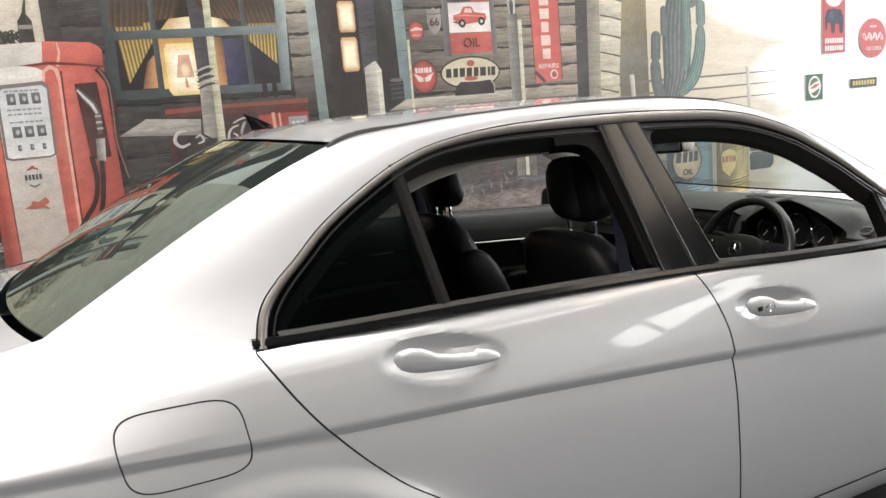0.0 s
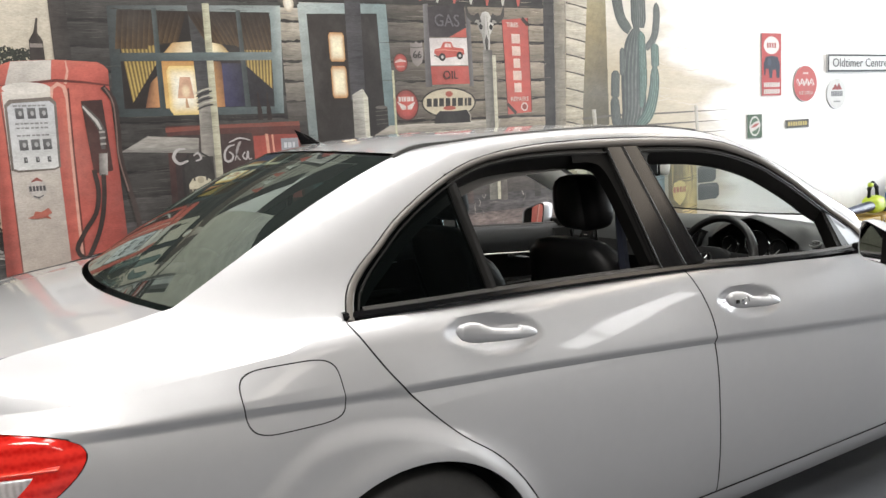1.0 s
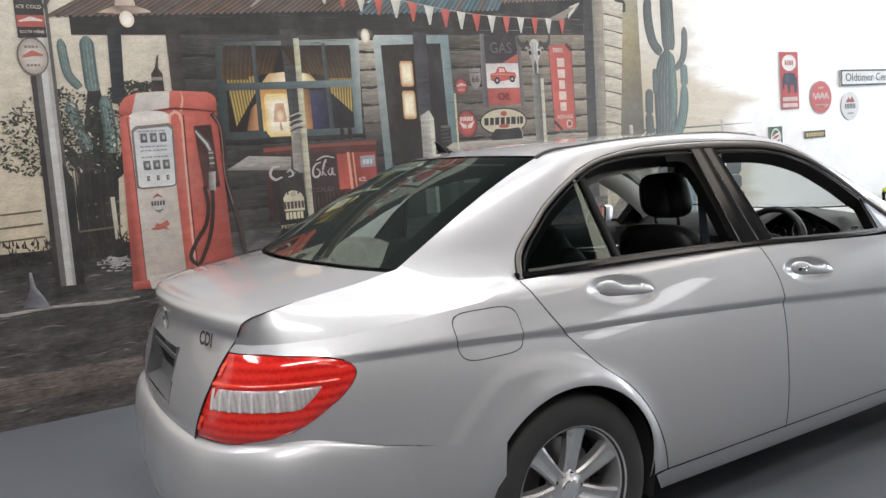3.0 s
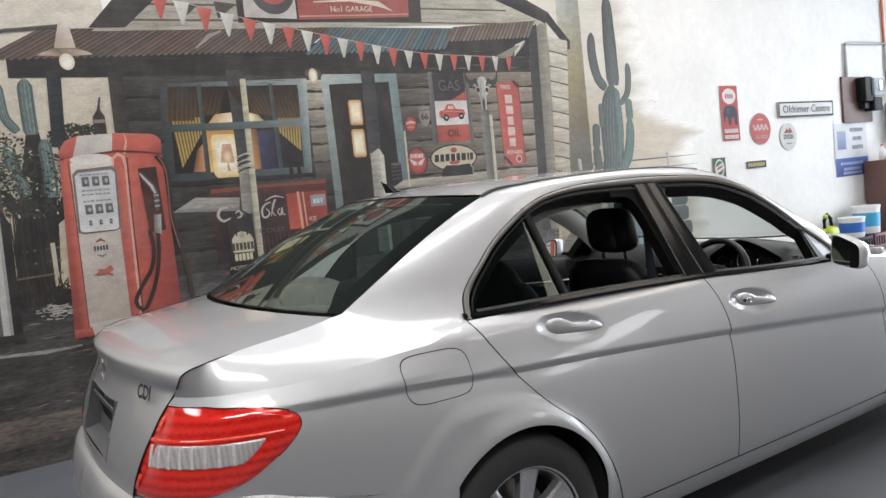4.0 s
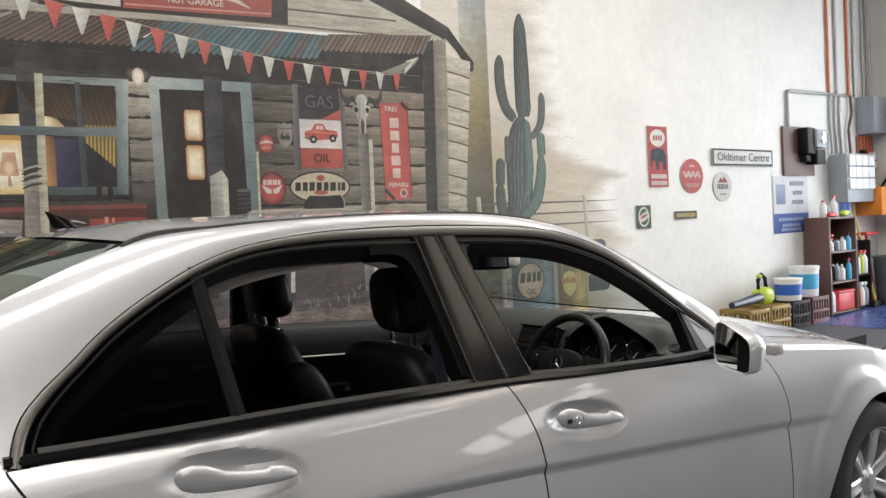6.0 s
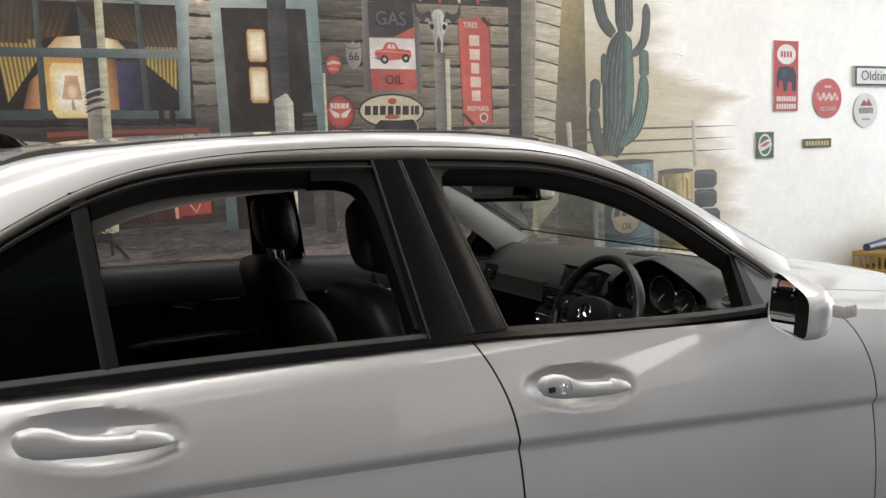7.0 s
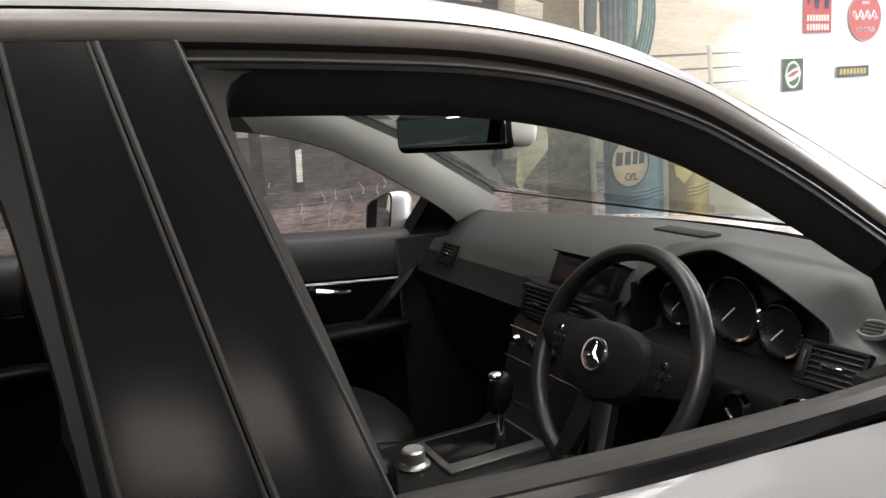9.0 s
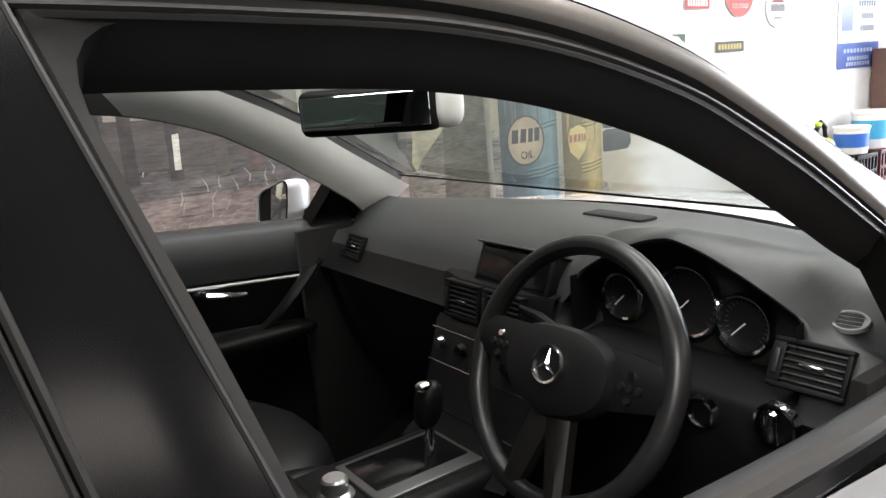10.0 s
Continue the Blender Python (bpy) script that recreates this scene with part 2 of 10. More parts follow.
MURAL_WOOD = paint_mat("mural_wood_paint", wash=0.34, scale=7.0, stretch=(0.5, 1, 5.0))

# ---------------------------------------------------------------- mesh tools
def link_mesh(name, verts, faces, material, parent=None, label="", smooth=True, merge=0.0, angle=40):
    me = bpy.data.meshes.new(name)
    me.from_pydata([tuple(v) for v in verts], [], faces)
    bm = bmesh.new()
    bm.from_mesh(me)
    if merge:
        bmesh.ops.remove_doubles(bm, verts=bm.verts, dist=merge)
    bmesh.ops.recalc_face_normals(bm, faces=bm.faces)
    bm.to_mesh(me)
    bm.free()
    for m in material if isinstance(material, (list, tuple)) else [material]:
        me.materials.append(m)
    if smooth:
        me.polygons.foreach_set("use_smooth", [True] * len(me.polygons))
        me.set_sharp_from_angle(angle=radians(angle))
    ob = new(name, me)
    if parent:
        ob.parent = parent
    return tagged(ob, label)


def part(name, bm, material, parent=None, label="", smooth=True, angle=35):
    """Links a bmesh as one mesh object under a thing."""
    bmesh.ops.recalc_face_normals(bm, faces=bm.faces)
    me = bpy.data.meshes.new(name)
    bm.to_mesh(me)
    bm.free()
    me.materials.append(material)
    if smooth:
        me.polygons.foreach_set("use_smooth", [True] * len(me.polygons))
        me.set_sharp_from_angle(angle=radians(angle))
    ob = new(name, me)
    if parent:
        ob.parent = parent
    return tagged(ob, label)


def thing(name, label, category, at=(0, 0, 0), turn=0.0, group="", kind=""):
    ob = new(name)
    ob.empty_display_size = 0.05
    ob.matrix_world = pose(*at, 0, 0, turn)
    return tagged(ob, label, category, group, kind)


def spline(pts, n):
    """n points evenly along a smooth curve through pts."""
    p = np.array(pts, float)
    d = np.r_[0, np.cumsum(np.linalg.norm(np.diff(p, axis=0), axis=1))]
    t = np.linspace(0, d[-1], n)
    if len(p) == 2:
        return np.array([np.interp(t, d, c) for c in p.T]).T
    sl = np.diff(p, axis=0) / np.diff(d)[:, None]
    m = np.vstack([sl[:1], (sl[:-1] * np.diff(d)[1:, None] + sl[1:] * np.diff(d)[:-1, None]) / (d[2:] - d[:-2])[:, None], sl[-1:]])
    k = np.clip(np.searchsorted(d, t, side="right") - 1, 0, len(d) - 2)
    h = (d[k + 1] - d[k])[:, None]
    s = ((t - d[k])[:, None]) / h
    return (2 * s**3 - 3 * s**2 + 1) * p[k] + (s**3 - 2 * s**2 + s) * h * m[k] + (-2 * s**3 + 3 * s**2) * p[k + 1] + (s**3 - s**2) * h * m[k + 1]


def smooth_at(x, xs, ys):
    """Smooth interpolation of a table."""
    xs, ys = np.array(xs, float), np.array(ys, float)
    sl = np.diff(ys) / np.diff(xs)
    m = np.r_[sl[0], (sl[:-1] + sl[1:]) / 2, sl[-1]]
    x = np.clip(x, xs[0], xs[-1])
    k = np.clip(np.searchsorted(xs, x, side="right") - 1, 0, len(xs) - 2)
    h = xs[k + 1] - xs[k]
    s = (x - xs[k]) / h
    return (2 * s**3 - 3 * s**2 + 1) * ys[k] + (s**3 - 2 * s**2 + s) * h * m[k] + (-2 * s**3 + 3 * s**2) * ys[k + 1] + (s**3 - s**2) * h * m[k + 1]


def sheet(rows):
    """Vertices and quads of a grid of points."""
    rows = [list(r) for r in rows]
    n = len(rows[0])
    verts = [v for r in rows for v in r]
    faces = [(i * n + j, i * n + j + 1, (i + 1) * n + j + 1, (i + 1) * n + j) for i in range(len(rows) - 1) for j in range(n - 1)]
    return verts, faces


def joined(*pieces):
    verts, faces = [], []
    for v, f in pieces:
        faces += [tuple(i + len(verts) for i in q) for q in f]
        verts += list(v)
    return verts, faces


def coons(bottom, right, top, left, n, m):
    """Grid of 2D or 3D points filling four curves (bottom and top left to right, left and right upwards)."""
    b, t, l, r = spline(bottom, n), spline(top, n), spline(left, m), spline(right, m)
    u, v = np.linspace(0, 1, n)[None, :, None], np.linspace(0, 1, m)[:, None, None]
    return (1 - v) * b[None] + v * t[None] + (1 - u) * l[:, None] + u * r[:, None] - (
        (1 - u) * (1 - v) * b[0] + u * (1 - v) * b[-1] + (1 - u) * v * t[0] + u * v * t[-1])


def box(bm, lo, hi, bevel=0.0, segments=2, m=None):
    """Adds a box, with rounded edges where asked."""
    made = bmesh.ops.create_cube(bm, size=1.0)
    vs = made["verts"]
    bmesh.ops.scale(bm, vec=[b - a for a, b in zip(lo, hi)], verts=vs)
    bmesh.ops.translate(bm, vec=[(a + b) / 2 for a, b in zip(lo, hi)], verts=vs)
    if bevel:
        es = list({e for v in vs for e in v.link_edges})
        res = bmesh.ops.bevel(bm, geom=es, offset=bevel, segments=segments, affect="EDGES", profile=0.5)
        vs = list({v for f in res["faces"] for v in f.verts} | {v for v in vs if v.is_valid})
    if m is not None:
        bmesh.ops.transform(bm, matrix=m, verts=[v for v in vs if v.is_valid])
    return vs


def box_part(name, lo, hi, material, parent=None, label="", bevel=0.004, m=None, segments=2):
    bm = bmesh.new()
    box(bm, lo, hi, bevel, segments, m)
    return part(name, bm, material, parent, label)


def lathe(profile, n=32, axis="z", at=(0, 0, 0), m=None):
    """Turned form: profile of (radius, height)."""
    rows = []
    for k in range(n + 1):
        a = 2 * math.pi * (k % n) / n
        row = []
        for r, h in profile:
            c, s = r * math.cos(a), r * math.sin(a)
            p = {"z": (c, s, h), "y": (c, h, s), "x": (h, c, s)}[axis]
            row.append(Vector(p) + Vector(at))
        rows.append(row)
    v, f = sheet(rows)
    if m is not None:
        v = [m @ Vector(p) for p in v]
    return v, f


def tube(pts, r, n=8, closed=False):
    """A round bar along points; r may change along it."""
    p = [Vector(q) for q in pts]
    rs = r if hasattr(r, "__len__") else [r] * len(p)
    rows = []
    up = Vector((0, 0, 1))
    for i, q in enumerate(p):
        a = p[i - 1] if i or closed else p[i]
        b = p[(i + 1) % len(p)] if i < len(p) - 1 or closed else p[i]
        d = (b - a).normalized()
        ref = up if abs(d.z) < 0.95 else Vector((0, 1, 0))
        s = d.cross(ref).normalized()
        t = s.cross(d)
        rows.append([q + rs[i] * (math.cos(2 * math.pi * k / n) * s + math.sin(2 * math.pi * k / n) * t) for k in range(n)] )
    rows = [row + row[:1] for row in rows]
    if closed:
        rows.append(rows[0])
    v, f = sheet(rows)
    if not closed:
        for row, c in ((0, p[0]), (len(rows) - 1, p[-1])):
            v.append(c)
            base = row * (n + 1)
            f += [(base + k, base + k + 1, len(v) - 1) for k in range(n)]
    return v, f


def tube_part(name, pts, r, material, parent=None, label="", n=8, closed=False):
    v, f = tube(pts, r, n, closed)
    return link_mesh(name, v, f, material, parent, label, merge=1e-5)


def text(body, size, x, y, z, material, parent, name="lettering", turn=(90, 0, 0), squeeze=1.0, align="CENTER", tilt=0.0, bold=0.0):
    cu = bpy.data.curves.new(name, "FONT")
    cu.body, cu.size, cu.align_x, cu.align_y, cu.resolution_u, cu.extrude = body, size, align, "CENTER", 3, 0.0006
    cu.offset = bold
    tmp = bpy.data.objects.new(name, cu)
    scene.collection.objects.link(tmp)
    bpy.context.view_layer.update()
    me = bpy.data.meshes.new_from_object(tmp.evaluated_get(bpy.context.evaluated_depsgraph_get()))
    bpy.data.objects.remove(tmp)
    me.transform(pose(x, y, z, *turn) @ Matrix.Diagonal((squeeze, 1, 1, 1)) @ pose(0, 0, 0, 0, 0, tilt))
    me.materials.clear()
    me.materials.append(material)
    ob = new(name, me)
    ob.parent = parent
    return ob


def soft_box(name, cx, cy, cz, sx, sy, sz, material, parent, label="", power=3.0, lean=0.0, taper=0.0, nu=20, nv=14):
    """Padded form: a box with swollen, rounded faces."""
    rows = []
    for i in range(nv + 1):
        ph = math.pi * (i / nv - 0.5)
        row = []
        for j in range(nu + 1):
            th = 2 * math.pi * (j % nu) / nu
            c = (math.cos(ph) * math.cos(th), math.cos(ph) * math.sin(th), math.sin(ph))
            q = sum(abs(k) ** power for k in c) ** (-1 / power)
            x, y, z = c[0] * q * sx / 2, c[1] * q * sy / 2, c[2] * q * sz / 2
            y *= 1 - taper * (z / sz + 0.5)
            row.append(Vector((cx + x - lean * z, cy + y, cz + z)))
        rows.append(row)
    v, f = sheet(rows)
    return link_mesh(name, v, f, material, parent, label, merge=1e-4, angle=70)

# ---------------------------------------------------------------- the car: surface
# x forward from the rear axle, right-hand side at negative y; one plan outline, drawn in by height
PLAN = np.array([(-1.085, 0), (-1.072, 0.35), (-1.04, 0.53), (-0.985, 0.66), (-0.90, 0.748), (-0.79, 0.80), (-0.65, 0.842), (-0.45, 0.868),
                 (-0.2, 0.880), (0.3, 0.885), (1.0, 0.885), (1.8, 0.885), (2.3, 0.882), (2.7, 0.875), (2.95, 0.850), (3.12, 0.795), (3.27, 0.70),
                 (3.40, 0.54), (3.49, 0.28), (3.52, 0)])
OUT = spline(PLAN, 600)
ARC = np.r_[0, np.cumsum(np.linalg.norm(np.diff(OUT, axis=0), axis=1))]
ARC = ARC - np.interp(0.3, OUT[:, 0], ARC) + 0.3
TAN = np.gradient(OUT, axis=0)
TAN /= np.linalg.norm(TAN, axis=1)[:, None]
SWAGE_X, SWAGE_Z = (-0.72, -0.38, -0.03, 0.45, 1.0, 1.5, 2.05, 2.6), (0.882, 0.870, 0.846, 0.818, 0.777, 0.733, 0.682, 0.63)
HANDLES = ((0.268, 0.922), (1.205, 0.858))
WHEELS = ((0.0, 0.316), (2.76, 0.316))


def along(x):
    """Length along the outline at a place x of the side."""
    k = (OUT[:, 0] > -0.8) & (OUT[:, 0] < 3.2)
    return np.interp(x, OUT[k, 0], ARC[k])


def hull(u, z, out=0.0, side=-1):
    """The body's skin at a length u along the outline and a height z."""
    x, y = np.interp(u, ARC, OUT[:, 0]), np.interp(u, ARC, OUT[:, 1])
    tx, ty = np.interp(u, ARC, TAN[:, 0]), np.interp(u, ARC, TAN[:, 1])
    nx, ny = -ty, tx
    flank = smooth_at(z, (0.14, 0.20, 0.26, 0.34, 0.46, 0.58, 0.68, 0.76, 0.82, 0.88, 0.93, 0.97, 1.005, 1.04), (0.115, 0.075, 0.048, 0.028, 0.010, 0.002, 0.0, 0.002, 0.009, 0.022, 0.036, 0.052, 0.085, 0.13))
    back = smooth_at(z, (0.2, 0.4, 0.6, 0.7, 0.8, 0.85, 0.9, 0.95, 1.0), (0.03, 0.0, 0.0, 0.0, 0.022, 0.045, 0.07, 0.10, 0.14))
    front = smooth_at(z, (0.15, 0.3, 0.5, 0.65, 0.75, 0.85, 0.95), (0.03, 0.0, 0.0, 0.03, 0.09, 0.22, 0.45))
    w = ny * ny
    inset = flank * w + (back if x < 1 else front) * (1 - w)
    # crease that falls towards the front
    d = z - smooth_at(x, SWAGE_X, SWAGE_Z)
    fade = np.clip((x + 0.75) / 0.15, 0, 1) * np.clip((2.5 - x) / 0.3, 0, 1)
    inset += fade * 0.0135 * (np.clip(-d / 0.021, 0, 1) * np.exp(min(0.0, (d + 0.021)) / 0.15) if d < 0 else 0.0)
    # the rear wing leans in above the crease
    inset += 0.35 * max(0.0, z - 0.885) * w * float(np.clip((-0.14 - x) / 0.30, 0, 1))
    # lips over the wheels
    for wx, wz in WHEELS:
        r = math.hypot(x - wx, z - wz)
        inset -= 0.012 * math.exp(-(((r - 0.352) / 0.045) ** 2)) * w
        # broad flare that leaves the lip towards the rear
        edge = 0.365 + 0.125 * min(1.0, max(0.0, 0.52 - (x - wx) / 0.46))
        q = min(1.0, max(0.0, (edge - r) / 0.055 + 0.5))
        inset -= 0.011 * q * q * (3 - 2 * q) * w * min(1.0, max(0.0, (z - 0.30) / 0.15))
    # cups behind the door handles
    for hx, hz in HANDLES:
        q = ((x - hx) / 0.124) ** 2 + ((z - hz + 0.14 * (x - hx)) / 0.043) ** 2
        if q < 1.3:
            inset += 0.025 * (1 - q / 1.3) ** 0.95 * (1.2 if z > hz else 0.9)
    inset -= out
    return Vector((x - nx * inset, side * (y - ny * inset), z))


def glass_y(x, z):
    """Half width of the window plane."""
    y = 0.832 - 0.487 * (z - 0.975)
    h = min(1.0, max(0.0, (z - 0.93) / 0.15))
    y -= (0.25 * max(0.0, 0.3 - x) ** 2 + 0.20 * max(0.0, x - 1.2) ** 2) * (0.5 + 0.5 * h)
    return y


def pane(x, z, out=0.0, side=-1):
    return Vector((x, side * (glass_y(x, z) + out * 0.9), z + out * 0.43))


def creased(g):
    """The same grid with one run of points on the crease and one on the foot of its band."""
    g = np.array(g)
    m, n = g.shape[:2]
    t = np.linspace(0, 1, m)
    marks = []
    for j in range(n):
        d = g[:, j, 1] - np.array([float(smooth_at(x, SWAGE_X, SWAGE_Z)) for x in g[:, j, 0]])
        if d[0] > -0.04 or d[-1] < 0.01 or np.any(np.diff(d) <= 0):
            return g
        marks.append((np.interp(-0.021, d, t), np.interp(0.0, d, t)))
    a, b = np.mean(marks, axis=0)
    ka = max(1, int(round(a * (m - 1))))
    kb = max(ka + 2, int(round(b * (m - 1))))
    out = g.copy()
    for j, (ta, tb) in enumerate(marks):
        ts = np.r_[np.linspace(0, ta, ka + 1)[:-1], np.linspace(ta, tb, kb - ka + 1)[:-1], np.linspace(tb, 1, m - kb)]
        for c in (0, 1):
            out[:, j, c] = np.interp(ts, t, g[:, j, c])
    return out


def panel(name, patches, material, parent, label="", out=0.0, side=-1):
    """Body panel from side-view patches."""
    pieces = []
    for g in patches:
        g = creased(g)
        pieces.append(sheet([[hull(along(x), z, out, side) for x, z in row] for row in g]))
    v, f = joined(*pieces)
    ob = link_mesh(name, v, f, material, parent, label, merge=0.0008, angle=38)
    return ob


def strip(name, curve, width, depth, material, parent, side=-1, on=None):
    """Dark gap behind a joint that runs along a side-view curve."""
    c = spline(curve, max(8, len(curve) * 6))
    t = np.gradient(c, axis=0)
    t /= np.linalg.norm(t, axis=1)[:, None]
    rows = []
    for k in (-1, 0, 1):
        rows.append([(on or (lambda x, z: hull(along(x), z, -depth, side)))(x - k * tz * width / 2, z + k * tx * width / 2) for (x, z), (tx, tz) in zip(c, t)])
    v, f = sheet(rows)
    return link_mesh(name, v, f, material, parent)


car = thing("car", "silver four-door sedan with open side windows, parked on concrete", "car")

BACK_SEAM = [(0.440, 0.262), (0.410, 0.358), (0.345, 0.486), (0.244, 0.614), (0.131, 0.702), (0.058, 0.774), (-0.024, 0.873), (-0.106, 1.002)]
MID_SEAM = [(1.080, 0.258), (1.064, 0.40), (1.052, 0.55), (1.048, 0.66), (1.042, 0.75), (1.026, 0.85), (1.000, 0.92), (0.968, 0.979)]
FRONT_SEAM = [(2.21, 0.255), (2.185, 0.40), (2.168, 0.52), (2.157, 0.62), (2.142, 0.73), (2.117, 0.80), (2.083, 0.86), (2.045, 0.90), (1.99, 0.927)]
BELT = [(-0.106, 1.004), (0.34, 1.000), (0.70, 0.990), (0.97, 0.979), (1.33, 0.955), (1.75, 0.931), (1.92, 0.926), (2.0, 0.926)]
DLO = [(-0.100, 1.004), (-0.096, 1.022), (-0.089, 1.047), (-0.074, 1.077), (-0.043, 1.112), (0.012, 1.158), (0.07, 1.208), (0.126, 1.246), (0.187, 1.281), (0.265, 1.319), (0.345, 1.347), (0.44, 1.366), (0.56, 1.379), (0.7, 1.384), (0.9, 1.384),
       (1.1, 1.376), (1.25, 1.364), (1.35, 1.346), (1.45, 1.317), (1.52, 1.291), (1.6, 1.250), (1.68, 1.205), (1.76, 1.154), (1.85, 1.096), (1.92, 1.045), (1.965, 0.995), (1.98, 0.935)]


def shifted(c, dx, dz=0.0):
    return [(x + dx, z + dz) for x, z in c]


def cut(c, x0, x1, n=14):
    """Part of a curve between two x."""
    p = spline(c, 200)
    xs = np.linspace(x0, x1, n)
    return [(x, float(np.interp(x, p[:, 0], p[:, 1]))) for x in xs]


def ring(cx, cz, r, a0, a1, n=16):
    return [(cx + r * math.cos(radians(a)), cz + r * math.sin(radians(a))) for a in np.linspace(a0, a1, n)]


# outline of the tail lamp on the flank: height and length along the plan
LAMP_Z = (0.668, 0.675, 0.684, 0.693, 0.706, 0.748, 0.793, 0.826, 0.847, 0.869, 0.884, 0.893, 0.903)
LAMP_TIP = (-1.03, -0.965, -0.915, -0.876, -0.838, -0.766, -0.706, -0.680, -0.679, -0.704, -0.755, -0.82, -0.93)


def lamp_tip_x(z, gap=0.0):
    """Place x of the lamp's forward edge at a height."""
    return float(np.interp(float(smooth_at(z, LAMP_Z, LAMP_TIP)) + gap, ARC, OUT[:, 0]))


def side_panels(side):
    # doors
    top_r = cut(BELT, -0.104, 0.966)
    rear = coons([(0.442, 0.262), (0.76, 0.259), (1.078, 0.258)], shifted(MID_SEAM, -0.0025), top_r, shifted(BACK_SEAM, 0.0025), 110, 100)
    rd = panel("rear_door", [rear], SILVER, car, side=side)
    top_f = cut(BELT, 0.972, 1.987)
    front = coons([(1.083, 0.258), (1.6, 0.255), (2.207, 0.255)], shifted(FRONT_SEAM, -0.0025), top_f, shifted(MID_SEAM, 0.0025), 110, 90)
    fd = panel("front_door", [front], SILVER, car, side=side)
    # rear wing round the wheel arch, back to the lamp
    arch_a = ring(0, 0.316, 0.345, 137, 96)
    arch_b = ring(0, 0.316, 0.345, 96, -9)
    ax, az = arch_a[0]
    mx, mz = arch_b[0]
    qa1 = coons(arch_a, [(mx, mz), (-0.106, 1.002)], [(ax, 0.962), (-0.17, 0.985), (-0.106, 1.002)], [(ax, az), (ax, 0.962)], 20, 60)
    qa2 = coons(arch_b, [arch_b[-1], (0.437, 0.262)], shifted(BACK_SEAM[::-1], -0.0025), [(mx, mz), (-0.1085, 1.002)], 60, 70)
    qb = coons([(-0.78, 0.722), (-0.716, 0.66), (-0.555, 0.610), (ax, az)], [(ax, az), (ax, 0.962)], [(-0.70, 0.930), (-0.5, 0.944), (ax, 0.962)],
               [(-0.78, 0.722)] + [(lamp_tip_x(z, 0.0025), z) for z in (0.748, 0.77, 0.793, 0.81, 0.826, 0.838, 0.850, 0.860)] + [(lamp_tip_x(0.871, 0.002), 0.873), (-0.69, 0.90), (-0.70, 0.930)], 40, 60)
    wing = [sheet([[hull(along(x), z, 0, side) for x, z in row] for row in creased(g)]) for g in (qa1, qa2, qb)]
    # over the lamp, round the corner
    u0 = along(-0.685)
    wing.append(sheet([[hull(u0 + (-1.097 + 0.022 * b - u0) * a, np.interp(u0 + (-1.097 - u0) * a, (-1.1, -0.93, -0.82, -0.755, -0.70), (0.9055, 0.9050, 0.8955, 0.8865, 0.873)) * (1 - b) + (0.930 - 0.004 * a) * b, 0, side) for a in np.linspace(0, 1, 26)] for b in np.linspace(0, 1, 8)]))
    # behind the lamp's lower corner
    wing.append(sheet([[hull(along(x), z, -0.0035, side) for x in np.linspace(-0.74, -0.5, 8)] for z in np.linspace(0.60, 0.74, 6)]))
    wing.append(sheet([[hull(along(-0.74) + (CORNER_U - along(-0.74)) * a * 0.92, z, -0.0035, side) for a in np.linspace(0, 1, 8)] for z in np.linspace(0.62, 0.76, 6)]))
    # shoulder up to the boot lid and the foot of the rear pillar
    foot = [pane(*spline(DLO, 90)[0], 0, side).lerp(Vector((-0.46, side * 0.686, 1.077)), k / 10) for k in range(11)]
    deck = [Vector(p) for p in spline([(-0.46, side * 0.686, 1.077), (-0.6, side * 0.684, 1.052), (-0.75, side * 0.678, 1.032), (-0.86, side * 0.671, 1.012), (-0.908, side * 0.664, 0.999), (-0.93, side * 0.652, 0.975)], 20)]
    high = foot + deck[1:]
    rim = [(-0.106, 1.002), (-0.17, 0.985), (ax, 0.962), (-0.5, 0.944), (-0.70, 0.930)]
    low = [hull(along(x), z, 0, side) for x, z in spline(rim, 20)] + [hull(u0 + (-1.075 - u0) * a, 0.930 - 0.004 * a, 0, side) for a in np.linspace(0.1, 1, 10)]
    low = [Vector(p) for p in spline([tuple(p) for p in low], len(high))]
    rows = []
    for b in np.linspace(0, 1, 15):
        row = []
        for i, (p, q) in enumerate(zip(low, high)):
            sq = min(1.0, max(0.0, (i - 9) / 11))
            ky, kz = 0.50 + 0.16 * sq, 0.50 + 0.13 * sq
            end = min(1.0, max(0.0, (i - len(low) + 6) / 4))
            ky, kz = ky + (0.5 - ky) * end, kz + (0.5 - kz) * end
            c = Vector((p.x * 0.5 + q.x * 0.5, p.y * ky + q.y * (1 - ky), q.z * kz + p.z * (1 - kz)))
            row.append((1 - b) ** 2 * p + 2 * b * (1 - b) * c + b * b * q)
        rows.append(row)
    wing.append(sheet(rows))
    # side frame: rear pillar, roof rail, windscreen pillar
    d = [pane(x, z, 0, side) for x, z in spline(DLO, 90)]
    r = [Vector((x, side * y, z)) for x, y, z in spline(RAIL, 90)]
    rows = []
    for b in np.linspace(0, 1, 11):
        row = []
        for i, (p, q) in enumerate(zip(d, r)):
            bulge = (0.020 - 0.010 * min(1.0, max(0.0, (p.x - 0.9) / 0.5))) * 4 * b * (1 - b) * (0.25 + 0.75 * math.sin(math.pi * i / 89))
            n = Vector((0, side * 0.75, 0.66))
            row.append(p.lerp(q, b) + n * bulge * min(1.0, i / 8 + 0.12))
        rows.append(row)
    wing.append(sheet(rows))
    v, f = joined(*wing)
    shell = link_mesh("side_frame", v, f, SILVER, car, merge=0.0016, angle=44)
    # ease the pillar's foot into the shoulder
    bm = bmesh.new()
